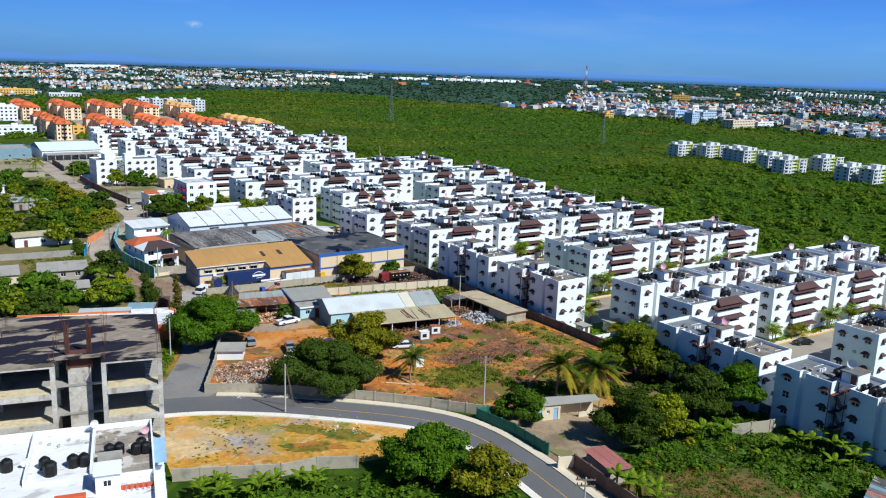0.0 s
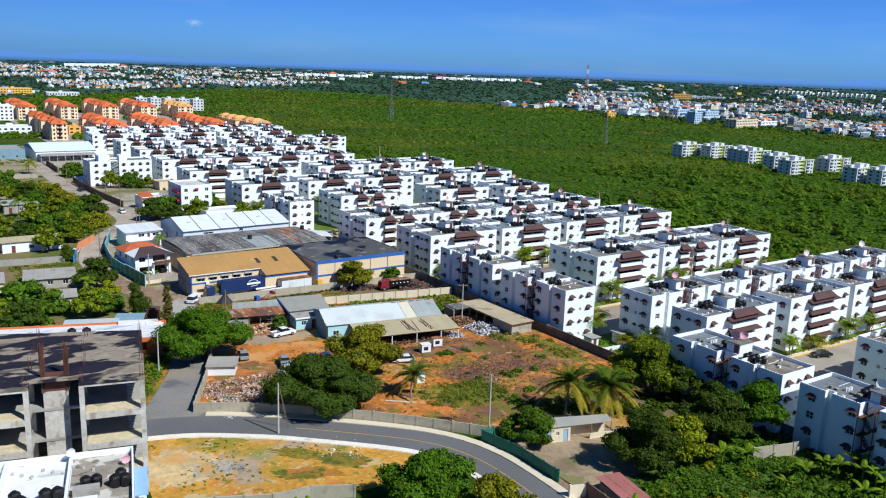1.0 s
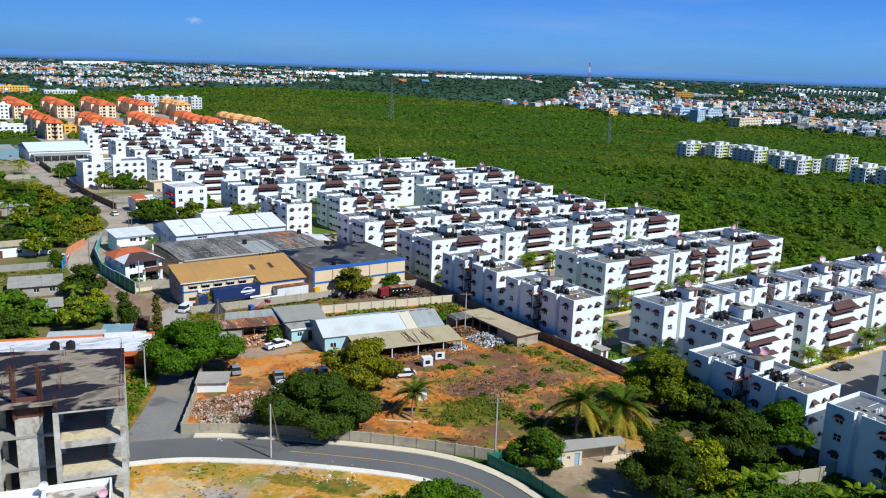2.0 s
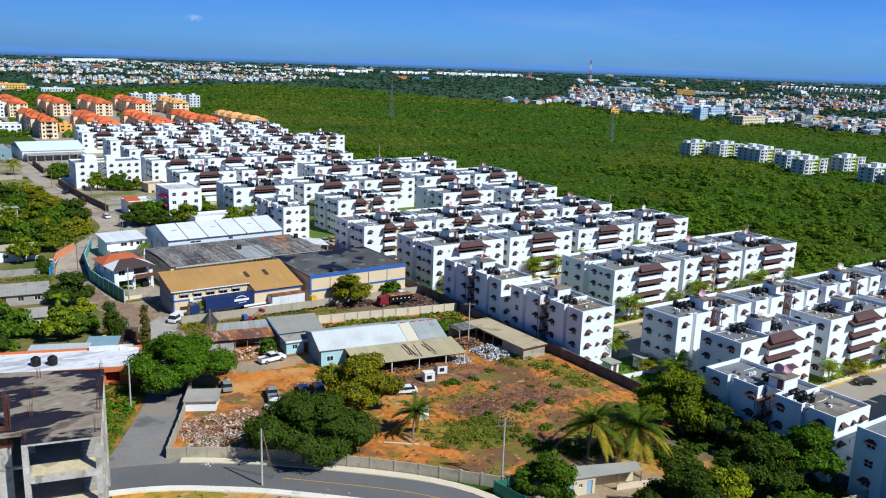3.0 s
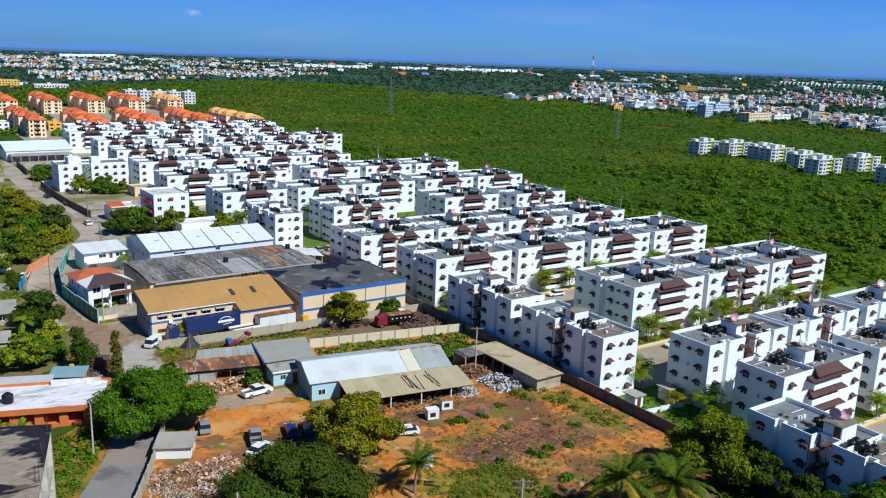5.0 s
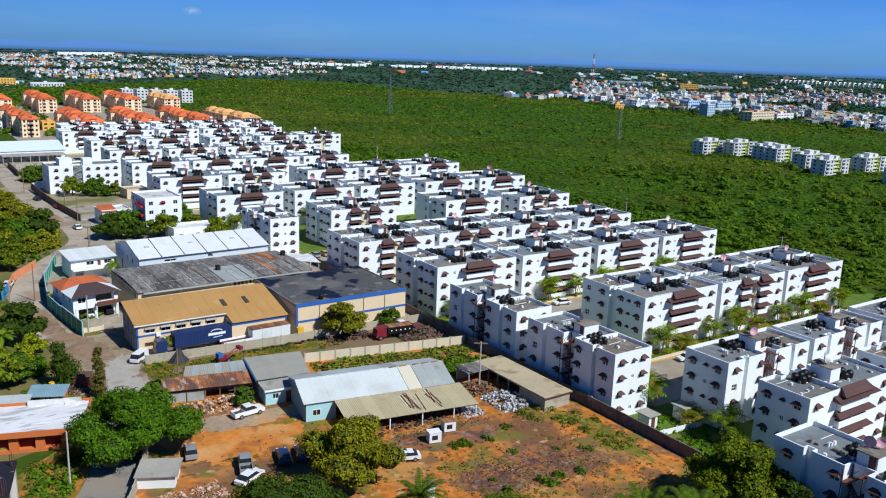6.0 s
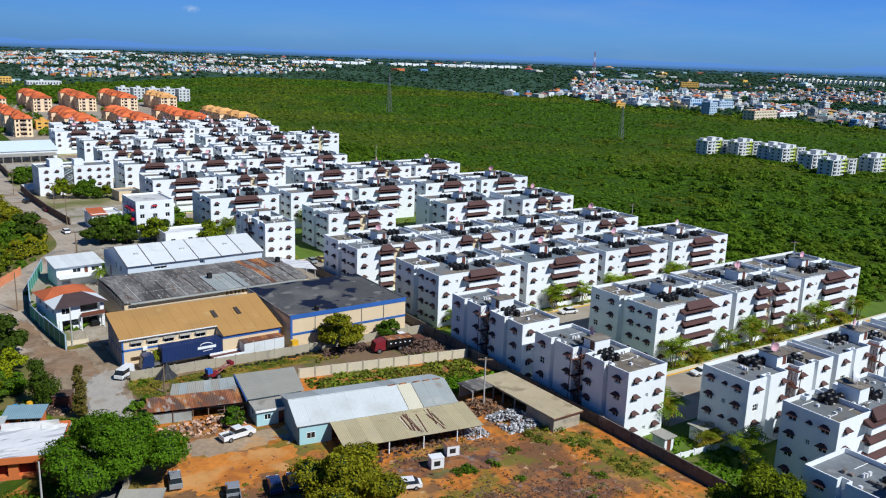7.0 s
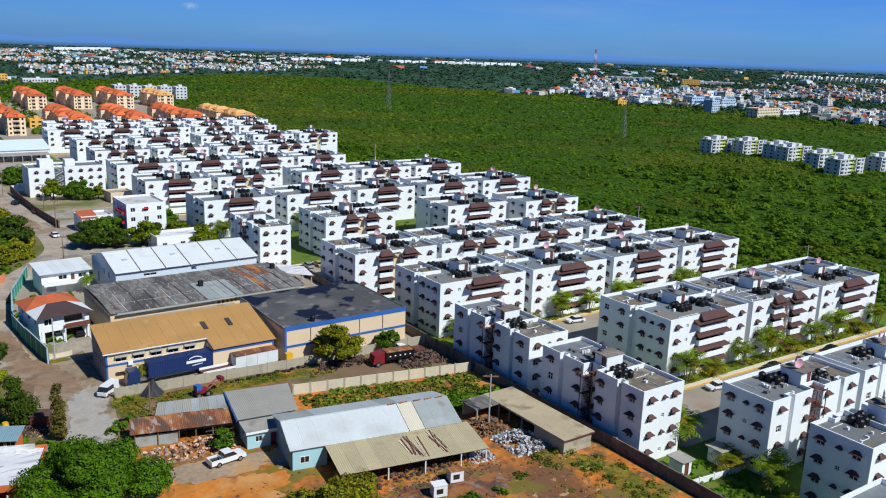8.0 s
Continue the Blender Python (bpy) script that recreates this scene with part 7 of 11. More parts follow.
# ---------------------------------------------------------------- plants
def leaf_mat(name, base, island=0.45, vary=0.25, big=0.03, stain=None):
    return mat(name, base, 0.85, vary, big, 0.1, 0.8, island=island, spec=0.06, translucent=0.3, stain=stain, stain_scale=0.05, stain_at=(0.5, 0.7), stain_amount=0.6)


M_BARK = mat("grey_brown_bark", (0.13, 0.095, 0.065), 0.95, 0.15, 1.0, 0.1, 8.0)
M_PALMBARK = mat("grey_palm_bark", (0.24, 0.21, 0.17), 0.95, 0.12, 1.0, 0.1, 8.0, stretch=(1, 1, 4))
M_LEAF_MID = leaf_mat("mid_green_leaves", (0.090, 0.172, 0.012))
M_LEAF_BRIGHT = leaf_mat("bright_green_leaves", (0.092, 0.190, 0.010))
M_LEAF_DARK = leaf_mat("dark_green_leaves", (0.066, 0.108, 0.011))
M_LEAF_FEATHER = leaf_mat("feathery_olive_green_leaves", (0.066, 0.108, 0.012), island=0.2)
M_LEAF_BROWN = leaf_mat("brownish_leaves", (0.16, 0.13, 0.03))
M_LEAF_LIGHT = leaf_mat("light_green_leaves", (0.185, 0.235, 0.012))
M_LEAF_VINE = leaf_mat("creeper_leaves", (0.086, 0.165, 0.013), vary=0.35, big=0.12)
M_LEAF_OLIVE = leaf_mat("olive_leaves", (0.245, 0.240, 0.014))
M_LEAF_LIME = leaf_mat("yellow_green_leaves", (0.29, 0.33, 0.012))
# crown cores: the shade among inner leaves put in as a dark green
M_LEAF_CORE = mat("crown_shade_fill", (0.026, 0.050, 0.010), 0.9, 0.2, 0.5)
M_PALM = leaf_mat("palm_fronds", (0.18, 0.205, 0.015), 0.35)
M_PALMGREEN = leaf_mat("green_palm_fronds", (0.165, 0.245, 0.014), 0.4)
M_PALMDEEP = leaf_mat("deep_green_palm_fronds", (0.090, 0.145, 0.013), 0.4)
M_PALMGOLD = leaf_mat("yellowed_palm_fronds", (0.34, 0.27, 0.03), 0.3)
M_BANANA = leaf_mat("banana_leaves", (0.125, 0.195, 0.012), 0.6)
# scrub and bush leaves lightened as sunlit tops over the darkened floor
M_FIELD = mat("scrub_leaves", (0.098, 0.205, 0.014), 0.85, 0.26, 0.012, 0.15, 0.05, island=0.16, spec=0.1, translucent=0.35,
              stain=[((0.175, 0.220, 0.018), (0.48, 0.58), 0.0045), ((0.058, 0.130, 0.011), (0.51, 0.60), 0.012), ((0.24, 0.200, 0.03), (0.62, 0.69), 0.012)], stain_amount=0.8)
M_BUSH = mat("bushy_scrub_leaves", (0.112, 0.208, 0.013), 0.85, 0.26, 0.02, 0.15, 0.05, island=0.18, spec=0.1, translucent=0.35, stain=[((0.155, 0.205, 0.014), (0.50, 0.62), 0.012), ((0.062, 0.130, 0.009), (0.52, 0.62), 0.02)], stain_amount=0.75)
# distance haze and, on the floor, shade mixed into these wood colours
M_HAZEWOODS = mat("far_woods", (0.046, 0.100, 0.050), 0.9, 0.3, 0.004, 0.15, 0.02, island=0.2, spec=0.05, translucent=0.25)
M_HAZEFLOOR = mat("shaded_hazy_wood_floor", (0.042, 0.084, 0.052), 0.95, 0.3, 0.004, 0.2, 0.03, spec=0.05)
M_STRAWDARK = mat("brown_dry_grass", (0.19, 0.125, 0.035), 0.9, 0.3, 0.2, 0.15, 0.8, island=0.5, spec=0.1, translucent=0.2)
M_STRAW = mat("dry_straw_grass", (0.40, 0.255, 0.085), 0.9, 0.3, 0.2, 0.15, 0.8, island=0.5, spec=0.1, translucent=0.2)
M_WEED = mat("weeds", (0.145, 0.18, 0.016), 0.85, 0.3, 0.1, 0.15, 0.8, island=0.5, spec=0.2, translucent=0.2, stain=[((0.28, 0.19, 0.04), (0.52, 0.68), 0.07)], stain_amount=0.7)


def quads_mesh(name, corners, mats, index=None):
    """A mesh of loose quads from an array (n, 4, 3)."""
    n = len(corners)
    me = bpy.data.meshes.new(name)
    me.vertices.add(n * 4)
    me.vertices.foreach_set("co", np.ascontiguousarray(corners, dtype=np.float32).ravel())
    me.loops.add(n * 4)
    me.loops.foreach_set("vertex_index", np.arange(n * 4, dtype=np.int32))
    me.polygons.add(n)
    me.polygons.foreach_set("loop_start", np.arange(0, n * 4, 4, dtype=np.int32))
    me.polygons.foreach_set("loop_total", np.full(n, 4, dtype=np.int32))
    for m in mats:
        me.materials.append(m)
    if index is not None:
        me.polygons.foreach_set("material_index", np.asarray(index, dtype=np.int32))
    me.update(calc_edges=True)
    return me


def leaf_quads(rs, centre, normal, size, slim=0.55):
    """Kite-shaped leaf sprays at the centres, facing roughly along the normals."""
    n = len(centre)
    nrm = normal + rs.normal(0, 0.5, (n, 3))
    nrm /= np.linalg.norm(nrm, axis=1)[:, None] + 1e-9
    t = rs.normal(0, 1, (n, 3))
    t -= nrm * (t * nrm).sum(1)[:, None]
    t /= np.linalg.norm(t, axis=1)[:, None] + 1e-9
    b = np.cross(nrm, t)
    s = (size * rs.uniform(0.6, 1.3, n))[:, None]
    return np.stack([centre - t * s, centre - b * s * slim - t * s * 0.1, centre + t * s - nrm * s * 0.25, centre + b * s * slim - t * s * 0.1], axis=1)


def lobe_leaves(rs, lobes, per_area, size):
    cs, ns = [], []
    for x, y, z, rx, rz in lobes:
        n = int(per_area * rx * rx * 9)
        d = rs.normal(0, 1, (n, 3))
        d[:, 2] = np.where(d[:, 2] < -0.35 * np.abs(d[:, 0]), -d[:, 2] * 0.6, d[:, 2])
        d /= np.linalg.norm(d, axis=1)[:, None]
        lump = 1 + 0.16 * np.sin(d[:, 0] * 7 + x * 3) * np.cos(d[:, 1] * 6 + y * 2) + 0.1 * np.sin(d[:, 2] * 9 + z)
        r = rs.uniform(0.80, 1.06, n) * lump
        cs.append(np.array([x, y, z]) + d * np.array([rx, rx, rz]) * r[:, None])
        ns.append(d * np.array([1, 1, 1.35]))
    c, n = np.concatenate(cs), np.concatenate(ns)
    return leaf_quads(rs, c, n, size)


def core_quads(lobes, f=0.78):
    """Inner masses that close the view through a crown, coloured dark for its inner shade."""
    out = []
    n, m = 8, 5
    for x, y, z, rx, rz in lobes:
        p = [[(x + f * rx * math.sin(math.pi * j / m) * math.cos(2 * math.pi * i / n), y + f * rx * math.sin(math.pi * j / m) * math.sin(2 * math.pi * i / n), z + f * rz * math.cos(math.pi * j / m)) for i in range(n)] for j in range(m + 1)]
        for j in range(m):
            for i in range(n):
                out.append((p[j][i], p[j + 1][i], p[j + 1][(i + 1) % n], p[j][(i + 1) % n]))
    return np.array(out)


def tree_lobes(rs, r, h, k, flat=0.6):
    """Crown masses for a tree with crown radius r and height h."""
    lobes = [(0, 0, h - r * flat * 1.0, r * 0.46, r * flat * 0.7)]
    k += 3
    for i in range(k):
        a = 2 * math.pi * i / k + rs.uniform(-0.3, 0.3)
        d = r * rs.uniform(0.48, 0.90)
        q = r * rs.uniform(0.22, 0.40)
        lobes.append((d * math.cos(a), d * math.sin(a), h - r * flat * rs.uniform(1.0, 1.6), q, q * rs.uniform(0.7, 0.95)))
    for i in range(k // 2):
        a = rs.uniform(0, 6.28)
        d = r * rs.uniform(0.1, 0.45)
        q = r * rs.uniform(0.24, 0.36)
        lobes.append((d * math.cos(a), d * math.sin(a), h - q * rs.uniform(0.8, 1.3), q, q * 0.8))
    return lobes


def build_tree(name, label, at, r, h, leaf, seed, density=11.0, size=0.34, k=8, flat=0.6, group=""):
    rs = np.random.RandomState(seed)
    root = thing(name, label, "tree", at, group)
    lobes = tree_lobes(rs, r, h, k, flat)
    g = Geo()
    base = max(0.16, r * 0.055)
    fork = h * 0.34
    g.tube((0, 0, -0.3), (0.1, 0.05, fork), base * 1.25, base * 0.85, 8)
    for x, y, z, rx, rz in lobes[1:k + 1]:
        mid = (x * 0.45, y * 0.45, fork + (z - fork) * 0.6)
        g.tube((0.1, 0.05, fork - 0.15), mid, base * 0.55, base * 0.32, 6)
        g.tube(mid, (x, y, z), base * 0.32, base * 0.12, 5)
    part("trunk", g.mesh("trunk", M_BARK), root)
    leaves = lobe_leaves(rs, lobes, density * 0.82, size * 1.09)
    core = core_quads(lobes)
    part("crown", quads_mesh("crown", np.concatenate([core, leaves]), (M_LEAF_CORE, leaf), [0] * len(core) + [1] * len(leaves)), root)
    return root


def build_palm(name, label, at, h, fronds, length, leaf, seed, lean=0.5, droop=1.0, old=None):
    rs = np.random.RandomState(seed)
    root = thing(name, label, "palm tree", at)
    g = Geo()
    n = 7
    line = [Vector((lean * (i / n) ** 2, 0.3 * lean * (i / n), h * i / n - (0.3 if i == 0 else 0))) for i in range(n + 1)]
    for i in range(n):
        g.tube(line[i], line[i + 1], 0.20 - 0.08 * i / n, 0.20 - 0.08 * (i + 1) / n, 8, caps=False)
    part("trunk", g.mesh("trunk", M_PALMBARK), root)
    top = np.array(line[-1])
    quads, which = [], []
    for f in range(fronds):
        a = 2 * math.pi * (f * 0.382) + rs.uniform(-0.2, 0.2)
        up = rs.uniform(-0.25, 1.15) if old is None else rs.uniform(-0.45, 1.4)
        ln = length * rs.uniform(0.8, 1.1)
        out = np.array([math.cos(a), math.sin(a), 0])
        side = np.array([-math.sin(a), math.cos(a), 0])
        pts = []
        m = 12 if old is None else 20
        for i in range(m + 1):
            t = i / m
            pts.append(top + out * ln * (t * math.cos(up * 0.7) * (1 - 0.12 * t)) + np.array([0, 0, ln * (t * math.sin(up) - droop * 0.62 * t * t)]))
        for i in range(m):
            t = (i + 0.5) / m
            k = 1 if up < 0.12 else 0
            w = ln * (0.24 if old is None else 0.145) * math.sin(math.pi * min(1, 0.12 + 0.86 * t)) ** 0.7
            d = (pts[i + 1] - pts[i])
            for sgn in (-1, 1):
                tip = side * sgn * w * 0.85 + d * 0.9 + np.array([0, 0, -w * rs.uniform(0.15, 0.45)])
                quads.append((pts[i], pts[i] + d * 0.5, pts[i] + d * 0.35 + tip, pts[i] + d * 0.1 + tip * 0.95))
                quads.append((pts[i] + d * 0.5, pts[i + 1], pts[i + 1] + tip * 0.92, pts[i + 1] - d * 0.25 + tip * 0.95))
                which += [k, k]
    part("fronds", quads_mesh("fronds", np.array(quads), (leaf,) if old is None else (leaf, old), None if old is None else which), root)
    return root


def build_clump_palm(label, at, stems, h, length, leaf, seed):
    """Several slim stems from one root, each with a tuft of arching fronds, the low ones yellowed."""
    rs = np.random.RandomState(seed)
    root = thing("estate_palm", label, "palm tree", at)
    quads, which = [], []
    for c in range(stems):
        a0 = 2 * math.pi * c / stems + rs.uniform(-0.4, 0.4)
        hh = h * rs.uniform(0.6, 1.1)
        foot, top = Vector((0.22 * math.cos(a0), 0.22 * math.sin(a0), -0.2)), Vector((0.75 * math.cos(a0), 0.75 * math.sin(a0), hh))
        g = Geo()
        g.tube(foot, foot.lerp(top, 0.55) + Vector((0, 0, 0.1)), 0.09, 0.07, 6, caps=False)
        g.tube(foot.lerp(top, 0.55) + Vector((0, 0, 0.1)), top, 0.07, 0.05, 6, caps=False)
        part("stem", g.mesh("stem", M_PALMBARK), root)
        for f in range(11):
            a = 2.4 * f + rs.uniform(-0.3, 0.3)
            up, ln = rs.uniform(0.1, 1.35), length * rs.uniform(0.75, 1.1)
            out, side = np.array([math.cos(a), math.sin(a), 0]), np.array([-math.sin(a), math.cos(a), 0])
            pts = [np.array(top) + out * ln * t * math.cos(up * 0.7) + np.array([0, 0, ln * (t * math.sin(up) - 0.6 * t * t)]) for t in np.linspace(0, 1, 9)]
            for i in range(8):
                w = ln * 0.26 * math.sin(math.pi * min(1, 0.14 + 0.84 * (i + 0.5) / 8)) ** 0.7
                d = pts[i + 1] - pts[i]
                for sgn in (-1, 1):
                    tip = side * sgn * w + d * 0.8 + np.array([0, 0, -w * rs.uniform(0.1, 0.4)])
                    quads.append((pts[i], pts[i] + d * 0.55, pts[i] + d * 0.4 + tip, pts[i] + tip * 0.95))
                    which.append(1 if up < 0.45 else 0)
    part("fronds", quads_mesh("fronds", np.array(quads), (leaf, M_PALMGOLD), which), root)
    return root


def build_banana(at, seed, h=3.2):
    rs = np.random.RandomState(seed)
    root = thing("banana_plant", "banana plant with broad arching leaves", "banana plant", at, "banana plants")
    g = Geo()
    g.tube((0, 0, -0.2), (0.05, 0, h * 0.55), 0.14, 0.09, 7)
    part("stem", g.mesh("stem", M_PALMGREEN), root)
    for f in range(6):
        a = f * 2.4 + rs.uniform(-0.3, 0.3)
        ln, w, up = h * rs.uniform(0.5, 0.75), h * 0.095, rs.uniform(0.85, 1.5)
        out = np.array([math.cos(a), math.sin(a), 0])
        side = np.array([-math.sin(a), math.cos(a), 0])
        base = np.array([0.05, 0, h * 0.52])
        quads = []
        m = 5
        prev = None
        for i in range(m + 1):
            t = i / m
            c = base + out * ln * t * math.cos(up * 0.6) + np.array([0, 0, ln * (t * math.sin(up) - 0.62 * t * t)])
            ww = w * math.sin(math.pi * min(1.0, 0.1 + 0.88 * t)) ** 0.6
            row = (c - side * ww - np.array([0, 0, ww * 0.35]), c, c + side * ww - np.array([0, 0, ww * 0.35]))
            if prev is not None:
                quads.append((prev[0], prev[1], row[1], row[0]))
                quads.append((prev[1], prev[2], row[2], row[1]))
            prev = row
        part("leaf", quads_mesh("leaf", np.array(quads), (M_BANANA,)), root)
    return root


def scatter(name, label, category, spots, sizes, leaf, seed, per=14, leaf_size=0.34, squash=0.7, variants=8, up=2.2):
    """Many leafy clumps joined in one mesh; spots (n, 3), sizes (n,)."""
    rs = np.random.RandomState(seed)
    protos = []
    for v in range(variants):
        d = rs.normal(0, 1, (per, 3))
        d[:, 2] = np.abs(d[:, 2]) * 0.9
        d /= np.linalg.norm(d, axis=1)[:, None]
        c = d * rs.uniform(0.55, 1.0, (per, 1)) * np.array([1, 1, squash])
        c[:, 2] += 0.05
        protos.append(leaf_quads(rs, c, d * np.array([1, 1, up]), leaf_size * 1.25, 0.75))
    pick = rs.randint(0, variants, len(spots))
    turn = rs.uniform(0, 6.28, len(spots))
    out = []
    for v in range(variants):
        m = pick == v
        if not m.any():
            continue
        c, s = np.cos(turn[m]), np.sin(turn[m])
        q = protos[v][None] * sizes[m][:, None, None, None]
        x = q[..., 0] * c[:, None, None] - q[..., 1] * s[:, None, None]
        y = q[..., 0] * s[:, None, None] + q[..., 1] * c[:, None, None]
        w = np.stack([x, y, q[..., 2]], axis=-1) + spots[m][:, None, None, :]
        out.append(w.reshape(-1, 4, 3))
    return thing(name, label, category, data=quads_mesh(name, np.concatenate(out), (leaf,)), kind="stuff")


def west(x, y):
    return pose(x, y, rise(x, y))


def stand(m, deg, s=1.0):
    """A pose turned and scaled for a copied plant."""
    return m @ pose(0, 0, 0, 0, 0, deg)


# single trees of the yard and the roadside
build_tree("shade_tree", "broad bright green shade tree over the side road", west(48.8, 148.6), 7.8, 9.6, M_LEAF_BRIGHT, 11, 36, 0.18, 11, 0.52)
build_tree("shade_tree", "dense dark green tree beside the yard wall", west(57.2, 116.2), 8.0, 9.4, M_LEAF_FEATHER, 12, 30, 0.175, 15, 0.56)
build_tree("shade_tree", "olive green tree in the red earth yard", west(70.4, 126.4), 6.2, 9.4, M_LEAF_OLIVE, 13, 24, 0.21, 9, 0.7)
build_tree("roadside_tree", "bright green tree below the vacant lot", west(56.0, 82.0), 6.0, 7.4, M_LEAF_BRIGHT, 14, 30, 0.20, 10, 0.62)
build_tree("roadside_tree", "olive tree beside the curving road", west(60.2, 73.4), 5.0, 7.0, M_LEAF_OLIVE, 15, 30, 0.20, 9, 0.7)
build_tree("hut_tree", "green tree in front of the cream hut", west(79.2, 89.4), 4.2, 5.6, M_LEAF_MID, 16, 28, 0.18, 8, 0.65)
build_tree("garden_tree", "dark leafy tree beside the estate", west(88.6, 75.2), 5.6, 8.4, M_LEAF_DARK, 17, 26, 0.20, 10, 0.75)
build_tree("garden_tree", "light green tree beside the estate", west(94.4, 73.0), 4.2, 7.2, M_LEAF_LIME, 18, 28, 0.18, 8, 0.8)
build_tree("garden_tree", "bright green tree against the white blocks", west(110.8, 95.0), 6.0, 9.8, M_LEAF_LIGHT, 19, 24, 0.21, 10, 0.7)
build_tree("garden_tree", "dark tree against the white blocks", west(104.0, 75.0), 5.2, 8.6, M_LEAF_DARK, 20, 24, 0.21, 9, 0.7)
build_tree("garden_tree", "small dark tree at the foot of a white block", west(112.4, 88.4), 3.2, 6.6, M_LEAF_DARK, 61, 18, 0.22, 8, 0.7)
build_tree("garden_tree", "small dark tree at the foot of a white block", west(112.6, 82.4), 3.0, 6.0, M_LEAF_DARK, 62, 18, 0.22, 8, 0.7)
build_tree("garden_tree", "green tree below the white blocks", west(111.6, 74.0), 4.9, 9.4, M_LEAF_BRIGHT, 21, 24, 0.21, 9, 0.65)
build_tree("yard_tree", "yellow-green tree beside the truck yard", west(96.4, 179.0), 4.4, 7.0, M_LEAF_OLIVE, 23, 20, 0.24, 8, 0.7)
build_tree("yard_tree", "small green tree beside the black roof", west(108.0, 180.6), 2.6, 4.2, M_LEAF_MID, 24, 14, 0.26, 6, 0.7)
build_tree("yard_shrub", "round green shrub beside the white pickup", west(67.6, 157.6), 1.9, 3.2, M_LEAF_BRIGHT, 25, 18, 0.2, 6, 0.8)
# gardens west of the side road
GARDEN = [build_tree("garden_tree", "spreading mid-green garden tree with dense leaves", west(24.0, 190.0), 7.0, 8.0, M_LEAF_MID, 31, 5, 0.46, 9, 0.6, "garden trees"),
          build_tree("garden_tree", "leafy bright green garden tree", west(35.4, 184.0), 4.0, 6.6, M_LEAF_LIGHT, 32, 6.5, 0.40, 8, 0.7, "garden trees"),
          build_tree("garden_tree", "feathery olive-green tree in a garden", west(41.0, 204.6), 5.2, 8.2, M_LEAF_FEATHER, 33, 9, 0.32, 9, 0.75, "garden trees")]
for i, (x, y, k, deg) in enumerate(((16, 196, 0, 80), (10, 186, 2, 10), (38, 253, 1, 40), (20, 262, 0, 130), (33, 268, 2, 70), (42, 272, 0, 20), (28, 282, 1, 10), (14, 278, 0, 260), (47, 283, 2, 150),
                                   (52, 292, 0, 90), (40, 296, 1, 30), (24, 300, 0, 200), (10, 310, 1, 300), (50, 308, 1, 170), (58, 296, 2, 20), (46, 326, 0, 80), (22, 338, 0, 10), (38, 345, 1, 60), (8, 340, 2, 30),
                                   (30, 360, 0, 250), (50, 366, 1, 50), (82, 292, 0, 30), (90, 284, 1, 200), (97, 292, 0, 160), (104, 296, 1, 20), (76, 288, 2, 80), (80, 368, 1, 10), (88, 366, 0, 70), (94, 362, 1, 140), (100, 306, 0, 10),
                                   (104, 276, 1, 60), (5, 225, 2, 10), (-6, 205, 0, 30), (-10, 250, 1, 50), (-12, 280, 0, 60), (74, 416, 0, 20), (-5, 400, 1, 90), (18, 184, 1, 20), (5, 192, 0, 10), (22, 178, 2, 45), (46, 262, 1, 80), (26, 272, 1, 20), (18, 290, 1, 70), (32, 322, 1, 25), (16, 324, 0, 75), (44, 338, 2, 200), (40, 372, 0, 60), (22, 372, 1, 10), (2, 262, 2, 10), (4, 290, 0, 40), (0, 325, 1, 80), (60, 232, 1, 45), (55, 240, 1, 190), (48, 268, 1, 20))):
    t = copy_thing(GARDEN[k], west(x, y) @ pose(0, 0, 0, 0, 0, deg))
    s = (0.75, 0.95, 1.1, 0.85)[i % 4] * (0.5 if (x, y) in ((60, 232), (55, 240)) else 1)
    t.scale = (s, s, s)
STREET_TREE = build_tree("street_tree", "bushy olive tree beside the dusty street", west(58.4, 284.0), 3.4, 4.6, M_LEAF_OLIVE, 43, 9, 0.32, 8, 0.8, "street trees")
for i, (x, y, s) in enumerate(((54.2, 280.5, 1.1), (52.8, 297.0, 1.4), (48.4, 288.0, 1.3), (56.6, 305.0, 1.0), (45.0, 279.0, 1.5), (50.4, 316.0, 1.2), (55.0, 333.0, 1.1), (53.0, 349.0, 1.2), (57.4, 362.0, 0.9), (57.0, 292.0, 1.0))):
    t = copy_thing(STREET_TREE, west(x, y) @ pose(0, 0, 0, 0, 0, i * 71))
    t.scale = (s, s, s * 0.95)
def column_tree(name, label, at, h, r, leaf, seed, taper=0.75):
    """A narrow tree: leafy masses stacked along one upright stem."""
    rs = np.random.RandomState(seed)
    root = thing(name, label, "tree", at)
    n = max(5, int(h / (r * 0.7)))
    lobes = []
    for k in range(n):
        t = (k + 0.5) / n
        w = r * (1 - taper * max(0.0, t - 0.25)) * rs.uniform(0.8, 1.15)
        a = rs.uniform(0, 6.28)
        lobes.append((0.25 * r * math.cos(a), 0.25 * r * math.sin(a), 0.6 + t * (h - 0.9), w, w * 0.95))
    g = Geo()
    g.tube((0, 0, -0.3), (0.05, 0, h * 0.5), 0.16, 0.11, 7)
    g.tube((0.05, 0, h * 0.5), (0, 0, h * 0.92), 0.11, 0.04, 6)
    part("trunk", g.mesh("trunk", M_BARK), root)
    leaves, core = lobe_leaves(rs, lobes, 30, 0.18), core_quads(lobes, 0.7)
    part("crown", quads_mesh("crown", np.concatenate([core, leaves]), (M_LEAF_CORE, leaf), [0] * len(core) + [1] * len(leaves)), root)


